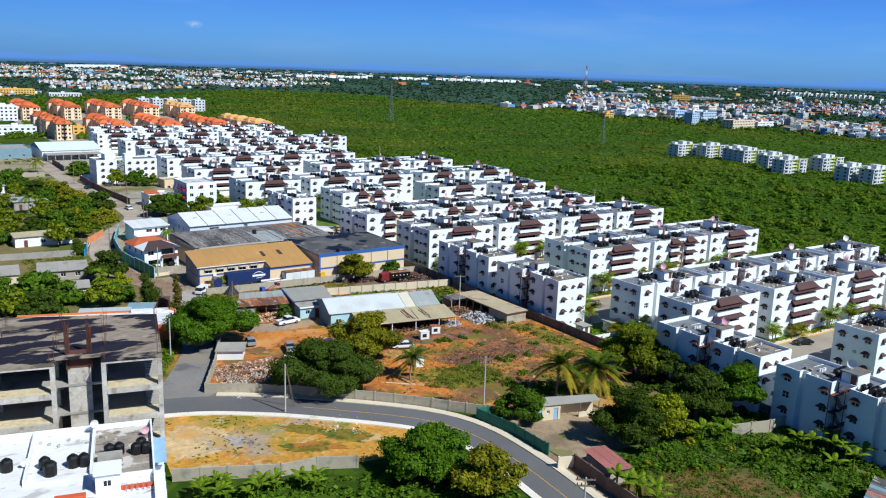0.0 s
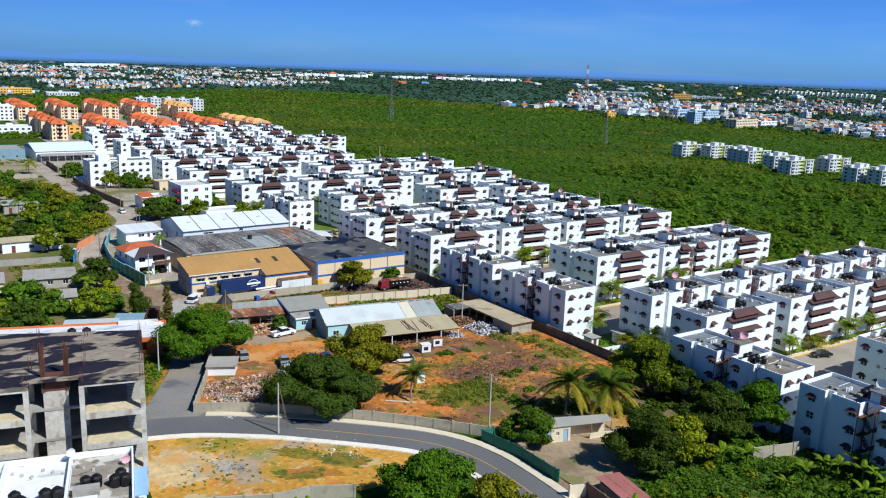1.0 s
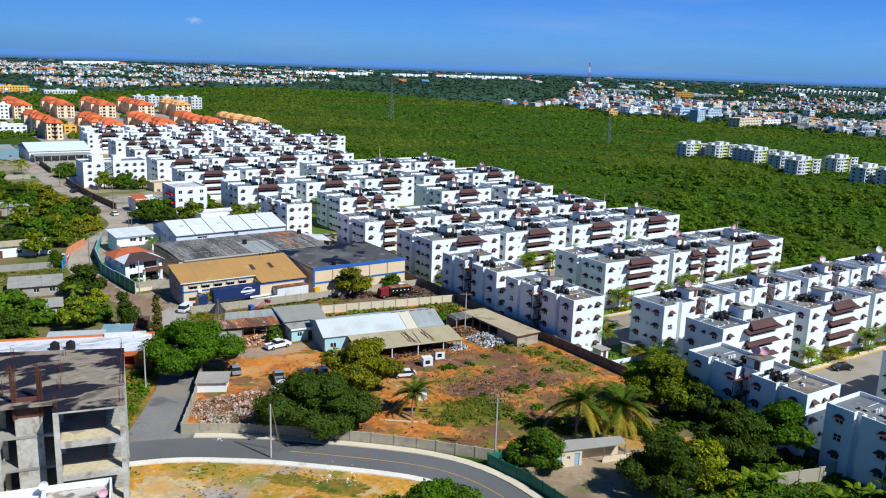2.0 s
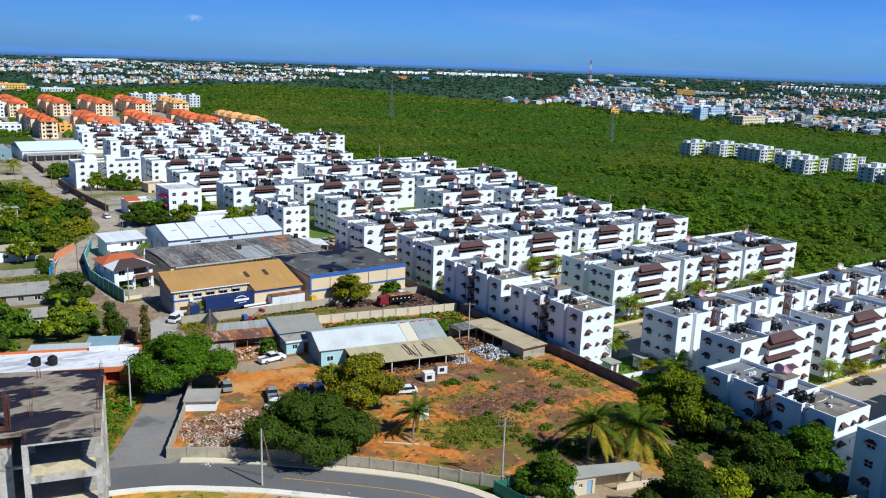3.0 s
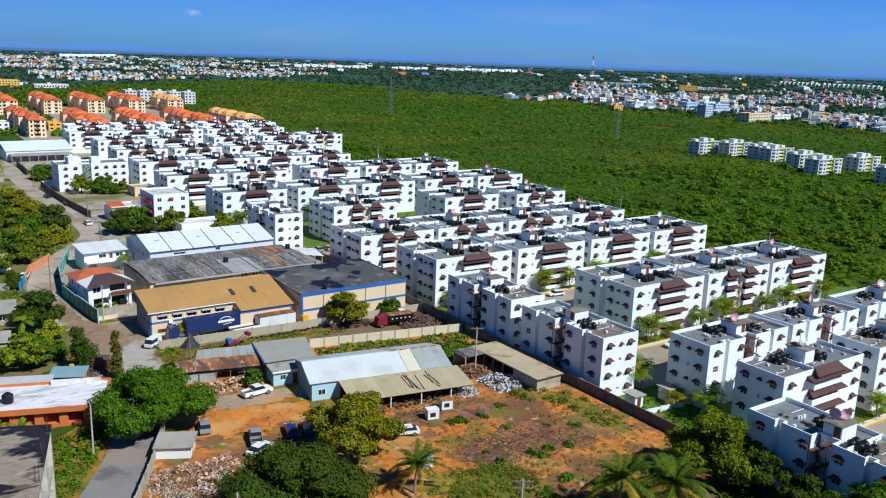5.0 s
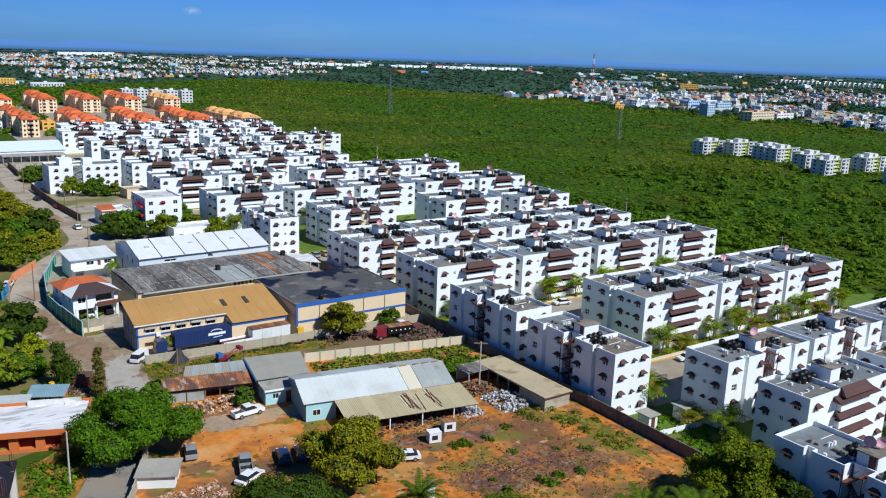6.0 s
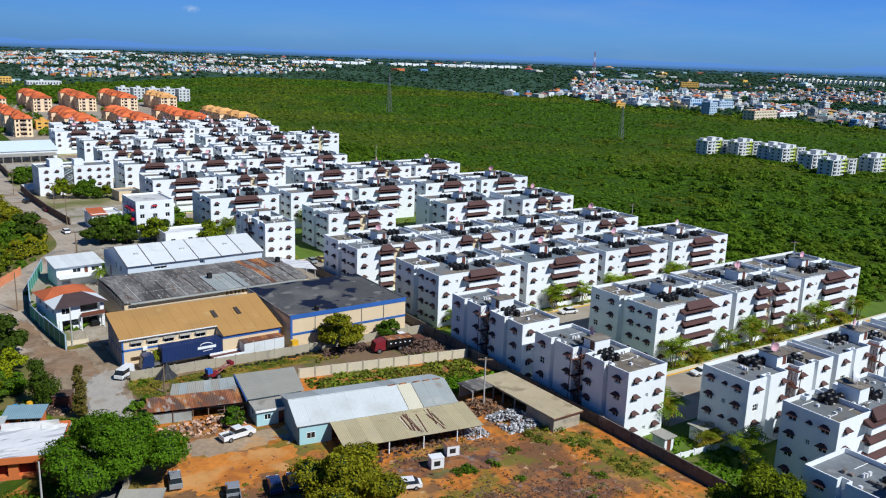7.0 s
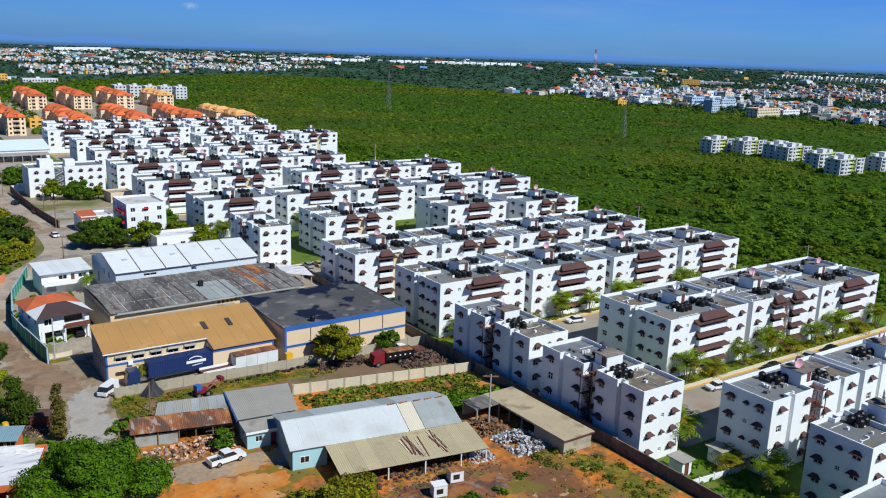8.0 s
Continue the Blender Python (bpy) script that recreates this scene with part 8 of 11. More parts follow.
column_tree("cypress_tree", "narrow dark green tree beside the side road", west(44.2, 179.0), 7.6, 2.3, M_LEAF_DARK, 41)
column_tree("ivy_pole_tree", "thin brownish overgrown tree beside the junction", west(48.4, 171.6), 8.6, 1.05, M_LEAF_BROWN, 42, 0.5)
column_tree("garden_shrub", "upright yellow-green shrub beside the lane", west(39.6, 188.6), 4.6, 1.2, M_LEAF_LIME, 44)
column_tree("garden_shrub", "upright green shrub beside the lane", west(41.8, 186.0), 4.0, 1.3, M_LEAF_BRIGHT, 45)
build_tree("garden_tree", "dense green tree behind the orange house", west(38.4, 184.6), 3.2, 5.2, M_LEAF_MID, 91, 24, 0.2, 8, 0.7)
build_tree("garden_tree", "yellow-green tree beside the lane", west(42.0, 195.6), 2.6, 4.6, M_LEAF_LIME, 92, 24, 0.2, 7, 0.7)
for x, y, r, h, leaf, seed in ((76.6, 287.5, 3.4, 5.6, M_LEAF_MID, 94), (82.4, 284.6, 3.6, 5.8, M_LEAF_DARK, 95), (93.0, 285.0, 3.8, 6.2, M_LEAF_DARK, 96), (99.0, 287.0, 3.4, 5.6, M_LEAF_LIGHT, 97)):
    build_tree("roadside_tree", "leafy tree crowding the houses by the street", west(x, y), r, h, leaf, seed, 10, 0.3, 8, 0.75)
column_tree("garden_shrub", "yellow upright shrub beside the lane", west(40.6, 191.4), 5.2, 1.0, M_LEAF_LIME, 93)
column_tree("garden_shrub", "round dark shrub beside the painted wall", west(40.6, 238.8), 4.2, 1.9, M_LEAF_DARK, 46)

# palms
build_palm("coconut_palm", "small coconut palm on the red earth", west(72.6, 113.0), 4.2, 30, 4.6, M_PALMDEEP, 51, 0.5, 0.75, M_PALMGOLD)
build_palm("coconut_palm", "tall coconut palm with yellowing fronds", west(90.8, 94.2), 5.8, 34, 6.0, M_PALMDEEP, 52, 0.8, 0.85, M_PALMGOLD)
build_palm("coconut_palm", "tall coconut palm with drooping fronds", west(97.0, 90.6), 5.8, 36, 6.3, M_PALMDEEP, 53, -0.5, 0.85, M_PALMGOLD)
build_palm("garden_palm", "slim palm in a garden beside the side road", west(37.0, 196.0), 5.0, 14, 3.0, M_PALMGREEN, 54)
build_palm("garden_palm", "palm beside the low white house", pose(66.5, 244.6, GZ), 3.6, 14, 2.4, M_PALMGREEN, 55)
build_palm("garden_palm", "tall yellow-green palm beside the side street", west(57.1, 431.0), 6.0, 22, 4.6, M_PALM, 59)
build_palm("garden_palm", "palm among garden trees beside a house", west(37.5, 309.0), 6.0, 18, 4.2, M_PALMGREEN, 60)
build_palm("garden_palm", "yellow-green palm at the warehouse front", pose(63.6, 186.8, GZ), 2.6, 14, 1.6, M_PALM, 56)
PALM_A = build_clump_palm("feathery many-stemmed palm in front of a white block", pose(126.5, 182.6, 0), 4, 3.6, 2.7, M_PALMGREEN, 57)
PALM_B = build_clump_palm("short yellow-green palm clump in front of a white block", pose(140.0, 182.8, 0), 5, 1.7, 2.2, M_PALM, 58)
for i, (x, y) in enumerate(((146.4, 182.4), (154.4, 182.6), (163.0, 182.5), (170.5, 182.4), (173.5, 182.6), (178.0, 182.8), (186.5, 182.4), (194.6, 182.6), (198.5, 182.6), (206.5, 182.6), (216.0, 182.4),
                            (150.5, 143.4), (158.0, 143.2), (166.5, 143.5), (175.0, 143.4), (182.5, 143.2), (190.5, 143.5), (198.0, 143.3), (207.0, 143.5), (215.0, 143.3), (156.0, 96.4), (165.0, 96.6), (177.0, 96.4), (186.0, 96.5), (198.0, 96.5),
                            (129.0, 147.0), (128.6, 132.0), (128.5, 152.5), (128.4, 110.6), (126.6, 202.5), (118.0, 252.4), (137.0, 252.0), (152.0, 252.0), (178.0, 252.2), (206.0, 252.0), (114.0, 288.5), (122.0, 288.6), (140.0, 288.4), (222.0, 288.5), (169.8, 254.0), (204.0, 212.0), (128.8, 126.0), (129.4, 118.0))):
    t = copy_thing(PALM_A if i % 3 else PALM_B, pose(x, y, 0, 0, 0, i * 67))
    s = 1.0 + 0.45 * ((i * 37) % 10) / 10
    t.scale = (s, s, s)

# banana plants by the vacant lot and in the garden below the estate
BAN = [build_banana(pose(31.0, 92.4, GZ - 0.9), 61, 3.6), build_banana(pose(100.0, 60.0, rise(100, 60)), 62, 3.2)]
rng = random.Random(8)
for k in range(15):
    x = 26.5 + rng.uniform(0, 15)
    y = 94.6 - (x - 26) * 0.42 - rng.uniform(0.8, 5.0)
    t = copy_thing(BAN[k % 2], pose(x, y, rise(x, y), 0, 0, rng.uniform(0, 360)))
    t.scale = (1, 1, 1) if k % 3 else (0.8, 0.8, 0.8)
for x, y in ((108.8, 59.8), (109.8, 58.4), (112.2, 54.2), (113.4, 52.2), (110.6, 52.0), (106.0, 52.4), (113.6, 57.8), (104.6, 60.2), (111.4, 55.6),
             (99.0, 69.6), (101.8, 67.4), (76.0, 65.2), (76.6, 63.6), (76.2, 61.8), (77.6, 62.6), (76.4, 58.6), (78.4, 60.4), (31.0, 153.8), (28.0, 155.0)):
    copy_thing(BAN[1], pose(x, y, rise(x, y), 0, 0, rng.uniform(0, 360))).scale = (1.3, 1.3, 1.35)

# undergrowth, hedges, weeds
rs = np.random.RandomState(77)


def patch(n, poly_fn, x0, x1, y0, y1):
    p = np.stack([rs.uniform(x0, x1, n), rs.uniform(y0, y1, n)], axis=1)
    keep = np.array([poly_fn(a, b) for a, b in p])
    p = p[keep]
    return np.column_stack([p, [rise(a, b) for a, b in p]])


on_main = lambda a, b, w=5.2: any((q.x - a) ** 2 + (q.y - b) ** 2 < w * w for q in MAIN[::2])
s = patch(1350, lambda a, b: b < 91 - (a - 26) * 0.02 and not on_main(a, b) and a < 64 and b < 96.5 - (a - 26) * 0.46, 5, 64, 62, 96)
scatter("undergrowth", "dense green undergrowth below the lot", "undergrowth", s, rs.uniform(0.5, 1.2, len(s)), M_LEAF_MID, 1, 26, 0.25)
s = patch(4200, lambda a, b: (b > 67 - (a - 84) * 0.45 or a > 97) and b < 73 and a > 82 and noise.noise(Vector((a * 0.2, b * 0.2, 7))) > -0.35, 80, 115, 40, 73)
q = patch(560, lambda a, b: (b > 66 - (a - 84) * 0.45 or a > 98) and b < 72.5 and noise.noise(Vector((a * 0.16, b * 0.16, 21))) > -0.2, 80, 115, 42, 73)
scatter("undergrowth", "tangled bushes rising from the creepers", "undergrowth", q, rs.uniform(0.5, 1.25, len(q)), M_LEAF_VINE, 35, 34, 0.2, 0.85)
q = patch(120, lambda a, b: b > 65 - (a - 84) * 0.5 and b < 72.5 and noise.noise(Vector((a * 0.16, b * 0.16, 25))) > 0.1, 80, 115, 42, 73)
scatter("undergrowth", "olive bushes among the creepers", "undergrowth", q, rs.uniform(0.5, 1.1, len(q)), M_LEAF_OLIVE, 36, 34, 0.2, 0.85)
scatter("creeper", "low green creepers covering the garden", "undergrowth", s, rs.uniform(0.25, 0.55, len(s)), M_LEAF_VINE, 2, 16, 0.26, 0.6)
q = patch(1500, lambda a, b: b < 67.5 - (a - 84) * 0.45 and a > 75.4, 75, 98, 46, 69)
scatter("dry_grass", "dry brown grass in the garden clearing", "grass", q[::2], rs.uniform(0.15, 0.4, len(q[::2])), M_STRAWDARK, 47, 16, 0.18, 0.9)
scatter("weeds", "green weeds in the garden clearing", "weeds", q[1::2], rs.uniform(0.2, 0.6, len(q[1::2])), M_LEAF_VINE, 48, 16, 0.2, 0.9)
s = patch(900, lambda a, b: (((a - 87.5) / 4.5) ** 2 + ((b - 67.5) / 3.6) ** 2 < 1) or (a > 98 and b > 67 and b < 76 and not (104 < a < 116 and b < 69)) or (a > 112.5 and b < 92) or (a > 112.4 and b < 66) or (a > 95 and b < 50), 80, 115.2, 40, 92)
scatter("undergrowth", "tangled green bushes beside the estate", "undergrowth", s, rs.uniform(0.6, 1.3, len(s)), M_LEAF_MID, 22, 34, 0.22)
s = np.concatenate([patch(n, lambda a, b: True, x0, x1, y0, y1) for n, x0, x1, y0, y1 in ((130, 66, 86, 177.2, 180.4), (110, 90, 113, 166.6, 169.6), (60, 58.5, 62.5, 172.6, 177.5))])
scatter("weeds", "grass and weeds along the truck yard walls", "weeds", s, rs.uniform(0.2, 0.6, len(s)), M_WEED, 29, 20, 0.2)
s = patch(420, lambda a, b: noise.noise(Vector((a * 0.25, b * 0.25, 6))) > -0.1 and b > 78, 99, 114.5, 77, 95)
scatter("undergrowth", "dark bushes under the garden trees", "undergrowth", s, rs.uniform(0.5, 1.2, len(s)), M_LEAF_DARK, 27, 30, 0.22)
s = patch(420, lambda a, b: b > 98.5 - (a - 86) * 0.62 and b < 106.0 - (a - 86) * 0.62 and noise.noise(Vector((a * 0.3, b * 0.3, 2))) > -0.25, 86, 106, 84, 106)
scatter("undergrowth", "green bushes round the foot of the palms", "undergrowth", s, rs.uniform(0.4, 1.0, len(s)), M_LEAF_MID, 63, 26, 0.22)
s = patch(500, lambda a, b: a < 92 and b < 66, 78.6, 92, 50, 66)
scatter("dry_grass", "tufts of dry grass in the garden clearing", "grass", s, rs.uniform(0.12, 0.35, len(s)), M_WEED, 23, 12, 0.3)
s = patch(4200, lambda a, b: not on_main(a, b, 6.5) and noise.noise(Vector((a * 0.09, b * 0.09, 3))) + 0.5 * noise.noise(Vector((a * 0.4, b * 0.4, 3))) > 0.10 - (0.22 if a > 74 and b < 116 else 0), 52, 115, 98, 142)
scatter("weeds", "low weeds on the red earth", "weeds", s[::3], rs.uniform(0.12, 0.5, len(s[::3])), M_WEED, 3, 20, 0.21)
scatter("dry_grass", "tufts of dry straw-coloured grass on the red earth", "grass", s[1::3], rs.uniform(0.12, 0.42, len(s[1::3])), M_STRAW, 45, 20, 0.16, 0.9)
s = patch(700, lambda a, b: 168.6 - (a - 84) * 0.19 + (2.6 if a < 84 else 0) < b + 0.2 and b < 169.4 - (a - 84) * 0.19 + 9 and ((b < 169.8 - (a - 84) * 0.19 - 0.4 and b > 161 - (a - 84) * 0.15) or noise.noise(Vector((a * 0.15, b * 0.15, 5))) > 0.2), 58, 115, 150, 181)
scatter("weeds", "yellow-green weeds by the yard walls", "weeds", s, rs.uniform(0.3, 0.8, len(s)), M_WEED, 4, 14, 0.34)
s = patch(900, lambda a, b: b > 157 - (a - 84) * 0.16 and b < 168.6 - (a - 84) * 0.19, 84, 115, 150, 169)
scatter("weeds", "tall weeds behind the long shed roof", "weeds", s, rs.uniform(0.4, 0.95, len(s)), M_WEED, 5, 14, 0.34)
s = patch(220, lambda a, b: b > 150.5 - (a - 104) * 0.17 and b < 156.5 - (a - 104) * 0.17, 103, 115.4, 145, 158)
scatter("undergrowth", "leafy green bushes behind the long shed", "undergrowth", s, rs.uniform(0.6, 1.5, len(s)), M_LEAF_BRIGHT, 64, 26, 0.22)
s = patch(900, lambda a, b: noise.noise(Vector((a * 0.12, b * 0.12, 9))) > 0.12, 28, 64, 90, 118)
s = s[[not on_main(a, b, 4.8) and b > 98.6 - (a - 26) * 0.46 for a, b, c in s]]
scatter("dry_grass", "tufts of dry grass on the vacant lot", "grass", s, rs.uniform(0.12, 0.3, len(s)), M_WEED, 6, 12, 0.34)
s = patch(1800, lambda a, b: a < 32.4 + (b - 130) * 0.5 and a > 27.5 + (b - 118) * 0.22, 27, 44, 122, 153)
q = patch(150, lambda a, b: a < 31.6 + (b - 130) * 0.5 and a > 27.5 + (b - 118) * 0.22, 27, 44, 124, 152)
scatter("verge_shrubs", "leafy green shrubs on the verge", "shrubs", q, rs.uniform(0.5, 1.3, len(q)), M_LEAF_BRIGHT, 34, 30, 0.22)
scatter("verge", "overgrown green verge beside the side road", "weeds", s, rs.uniform(0.15, 0.6, len(s)), M_WEED, 7, 18, 0.22)
s = patch(4200, lambda a, b: not any((q.x - a) ** 2 + (q.y - b) ** 2 < 20 for q in SIDE[::3]) and a < 60 and noise.noise(Vector((a * 0.05, b * 0.05, 2))) > 0.0 and not (5 < a < 44 and 206 < b < 264) and not (32 < a < 48 and 312 < b < 330) and not (44 < a < 62 and 380 < b < 414), -30, 60, 170, 420)
q = np.concatenate([patch(120, lambda a, b: True, 53, 62.5, 296, 352), patch(50, lambda a, b: True, 55, 61, 282, 298), patch(70, lambda a, b: True, 40, 60.5, 340, 396)])
scatter("bank_shrubs", "yellow-olive shrubs on the bank beside the street", "shrubs", q, rs.uniform(0.8, 2.3, len(q)), M_LEAF_OLIVE, 46, 44, 0.2, 0.9)
q = patch(260, lambda a, b: True, 26, 41, 223, 237)
scatter("weeds", "yellow-green weeds in the garden", "weeds", q, rs.uniform(0.25, 0.8, len(q)), M_WEED, 37, 20, 0.24)
scatter("garden_shrubs", "garden shrubs between the low houses", "shrubs", s, rs.uniform(0.5, 1.7, len(s)), M_LEAF_MID, 8, 18, 0.28)
s = patch(800, lambda a, b: b > 177.2 - (a - 60) * 0.02 + 1.2 * noise.noise(Vector((a * 0.3, 5, 5))), 62.5, 98, 175, 180.6)
scatter("grass", "yellow-green grass along the foot of the works wall", "grass", s, rs.uniform(0.15, 0.42, len(s)), M_WEED, 49, 14, 0.18, 1.1)
s = patch(260, lambda a, b: ((a - 60.2) / 2.8) ** 2 + ((b - 179.6) / 4.6) ** 2 < 1, 57, 64, 174, 185)
scatter("weeds", "yellow-green weeds beside the works wall", "weeds", s, rs.uniform(0.2, 0.55, len(s)), M_WEED, 44, 18, 0.18, 1.2)
s = patch(260, lambda a, b: 118 < a < 131 and (b < 122 or a < 119), 117.5, 131, 97, 125)
scatter("hedge", "clipped shrubs by the estate gate", "shrubs", s, rs.uniform(0.3, 0.8, len(s)), M_LEAF_BRIGHT, 9, 14, 0.34)
s = np.concatenate([np.column_stack([rs.uniform(x0, x1, n), rs.uniform(y0, y1, n), np.zeros(n)]) for n, x0, x1, y0, y1 in ((260, 122, 219, 182, 184), (260, 147, 217, 142.3, 145), (150, 132, 203, 96, 98), (220, 118, 214, 205, 211), (150, 131, 221, 251.5, 253.5), (200, 109, 234, 281, 289), (160, 126.8, 130, 147, 178))])
scatter("planting", "low shrubs planted along the white blocks", "shrubs", s, rs.uniform(0.25, 0.7, len(s)), M_LEAF_OLIVE, 10, 14, 0.34)
s = np.concatenate([patch(230, lambda a, b: ((a - cx) / rx) ** 2 + ((b - cy) / ry) ** 2 < 1 and noise.noise(Vector((a * 0.35, b * 0.35, 4))) > (0.12 if a > 106 else -0.15), cx - rx, cx + rx, cy - ry, cy + ry) for cx, cy, rx, ry in ((81.5, 109.5, 7.5, 5.5), (103, 101, 9, 3.6), (111.5, 121, 2.8, 9.5), (108, 131, 4, 3))])
scatter("weeds", "knee-high weeds on the red earth", "weeds", s, rs.uniform(0.25, 0.8, len(s)), M_WEED, 25, 26, 0.18, 1.0)
M_CLODS = mat("earthy_scraps", (0.20, 0.115, 0.070), 0.95, 0.2, 1.0, 0.1, 6.0, island=0.7)
M_ASH = mat("dark_ash", (0.14, 0.075, 0.050), 0.95, 0.2, 1.0, 0.1, 6.0, island=0.5)
s = patch(1300, lambda a, b: not on_main(a, b, 6.5) and noise.noise(Vector((a * 0.08, b * 0.08, 13))) > -0.12, 56, 115, 97, 146)
scatter("debris", "clods and scraps strewn over the red earth", "debris", s, rs.uniform(0.06, 0.28, len(s)), M_CLODS, 24, 5, 0.6, 0.5)
# burnt patches in the middle of the yard and below the heap
q = np.concatenate([np.column_stack([rs.normal(cx, sx, n), rs.normal(cy, sy, n), np.full(n, GZ + 0.04)]) for n, cx, cy, sx, sy in ((1300, 91.0, 118.0, 4.2, 3.0), (450, 100.5, 115.5, 3.2, 2.2), (600, 88.0, 134.0, 5.0, 0.9))])
scatter("ash", "dark ash and cinders trodden into the red earth", "ash", q, rs.uniform(0.07, 0.20, len(q)), M_ASH, 41, 4, 0.8, 0.05, up=20.0)
q = patch(1500, lambda a, b: ((a - 83.5) / 8.5) ** 2 + ((b - 110.4) / 5.0) ** 2 < 0.6 + 0.7 * noise.noise(Vector((a * 0.3, b * 0.3, 6))), 74, 93, 104, 117)
scatter("tall_grass", "tall yellow-green grass on the red earth", "grass", q, rs.uniform(0.25, 0.6, len(q)), M_WEED, 42, 18, 0.15, 1.5)
q = np.array([(90, 128.6, 0.9), (91.2, 127.6, 0.8), (88.6, 128.2, 0.8), (94.6, 127.4, 0.7), (99.6, 129.2, 0.8), (95, 122.5, 0.6), (88, 117.2, 0.6), (96.5, 114.1, 0.9), (94.1, 112.8, 1.1), (99.4, 112.6, 0.9), (101.8, 119.6, 0.6), (105.5, 118.2, 0.7), (87.2, 113.6, 0.8), (108.6, 127.2, 0.7), (92.6, 105.6, 1.0)])
q = np.concatenate([q + np.column_stack([rs.normal(0, 0.45, (len(q), 2)), rs.uniform(-0.3, 0.1, len(q))]) for k in range(3)])
scatter("bush", "small green bushes standing on the red earth", "bush", np.column_stack([q[:, :2], np.full(len(q), GZ + 0.05)]), q[:, 2], M_LEAF_MID, 43, 40, 0.2, 0.9)
# a long timber left beside the wall
g = Geo()
g.box(-2.6, -0.09, 0, 2.6, 0.09, 0.14)
thing("timber", "long pale timber lying on the red earth", "timber", pose(70.2, 112.2, GZ + 0.06, 0, 1.5, -34), data=g.mesh("timber", M_CREAMPALE))

# ---------------------------------------------------------------- vehicles
def wheel_set(root, xs, half, r=0.34, w=0.22):
    g = Geo()
    g.tube((0, -w / 2, 0), (0, w / 2, 0), r, r, 14)
    tyre = g.mesh("tyre", M_TYRE)
    g = Geo()
    g.tube((0, -w / 2 - 0.01, 0), (0, w / 2 + 0.01, 0), r * 0.58, r * 0.58, 10)
    rim = g.mesh("rim", M_STEEL)
    for x in xs:
        for y in (-half, half):
            t = part("wheel", tyre, root, at=pose(x, y, r))
            part("rim", rim, t)


def profile_body(root, name, prof, half, material, inset=0.0):
    """A car body: a side profile (x, z) extruded across, narrowed upwards by inset."""
    g = Geo()
    zs = [p[1] for p in prof]
    z0, z1 = min(zs), max(zs)
    side = lambda s: [(x, s * (half - inset * (z - z0) / max(0.01, z1 - z0)), z) for x, z in prof]
    a, b = side(-1), side(1)
    g.face(*a)
    g.face(*reversed(b))
    k = len(prof)
    for i in range(k):
        j = (i + 1) % k
        g.face(b[i], b[j], a[j], a[i])
    return part(name, g.mesh(name, material), root)


def car(at, paint, label, kind="sedan"):
    root = thing("car" if kind != "pickup" else "pickup_truck", label, "car" if kind != "pickup" else "pickup truck", at)
    L = 5.2 if kind == "pickup" else 4.4
    h = L / 2
    if kind == "pickup":
        profile_body(root, "body", [(-h, 0.42), (h, 0.42), (h, 0.92), (h - 0.25, 1.02), (h - 1.25, 1.12), (h - 3.5, 1.12), (h - 3.5, 0.78), (-h, 0.78)], 0.88, paint)
        profile_body(root, "cabin", [(h - 1.25, 1.10), (h - 1.95, 1.78), (h - 3.25, 1.78), (h - 3.45, 1.10)], 0.82, paint, 0.12)
        profile_body(root, "glass", [(h - 1.29, 1.14), (h - 1.86, 1.68), (h - 3.29, 1.68), (h - 3.45, 1.14)], 0.835, M_CARGLASS, 0.11)
        g = Geo()
        g.box(-h + 0.09, -0.77, 0.785, h - 3.55, 0.77, 0.80)
        part("load_bed", g.mesh("load_bed", M_CARBLACK), root, "dark load bed")
        for x0, y0, x1, y1 in ((-h, -0.88, h - 3.52, -0.78), (-h, 0.78, h - 3.52, 0.88), (-h, -0.78, -h + 0.08, 0.78)):
            g = Geo()
            g.box(x0, y0, 0.78, x1, y1, 1.14)
            part("bed_side", g.mesh("bed_side", paint), root)
        wheel_set(root, (-h + 1.1, h - 0.95), 0.8, 0.37)
    else:
        profile_body(root, "body", [(-h, 0.4), (h, 0.4), (h, 0.75), (h - 1.0, 0.92), (-h + 0.5, 0.95), (-h, 0.85)], 0.84, paint)
        profile_body(root, "cabin", [(h - 1.0, 0.9), (h - 1.75, 1.42), (-h + 1.1, 1.42), (-h + 0.35, 0.93)], 0.80, paint, 0.14)
        profile_body(root, "glass", [(h - 1.03, 0.93), (h - 1.665, 1.37), (-h + 1.01, 1.37), (-h + 0.385, 0.96)], 0.815, M_CARGLASS, 0.13)
        wheel_set(root, (-h + 0.85, h - 0.85), 0.76, 0.32)
    for y in (-0.6, 0.6):
        g = Geo()
        g.box(h - 0.03, y - 0.18, 0.66, h + 0.02, y + 0.18, 0.8)
        part("headlight", g.mesh("headlight", M_DISH), root)
    return root


gp = lambda x, y, rz: pose(x, y, GZ + 0.02, 0, 0, rz)
car(gp(66.6, 153.4, 8), M_CARWHITE, "white double-cab pickup parked on the earth", "pickup")
car(gp(60.2, 137.6, 74), M_CARSILVER, "silver pickup with dusty paint in the yard", "pickup")
car(gp(59.4, 133.8, 30), M_CARWHITE, "white car with a missing bonnet in the yard")
car(gp(54.9, 144.8, 78), M_CARSILVER, "grey car parked beside the shade tree")
car(gp(65.6, 137.0, 76), M_CARBLUE, "dark blue car half hidden by leaves")
car(gp(68.2, 136.6, 74), M_CARBLUE, "dark blue van-like car half hidden by leaves")
car(gp(76.5, 129.6, 20), M_CARBLACK, "wrecked dark car in the yard")
car(gp(80.4, 128.4, 160), M_CARWHITE, "wrecked white car beside the palm")
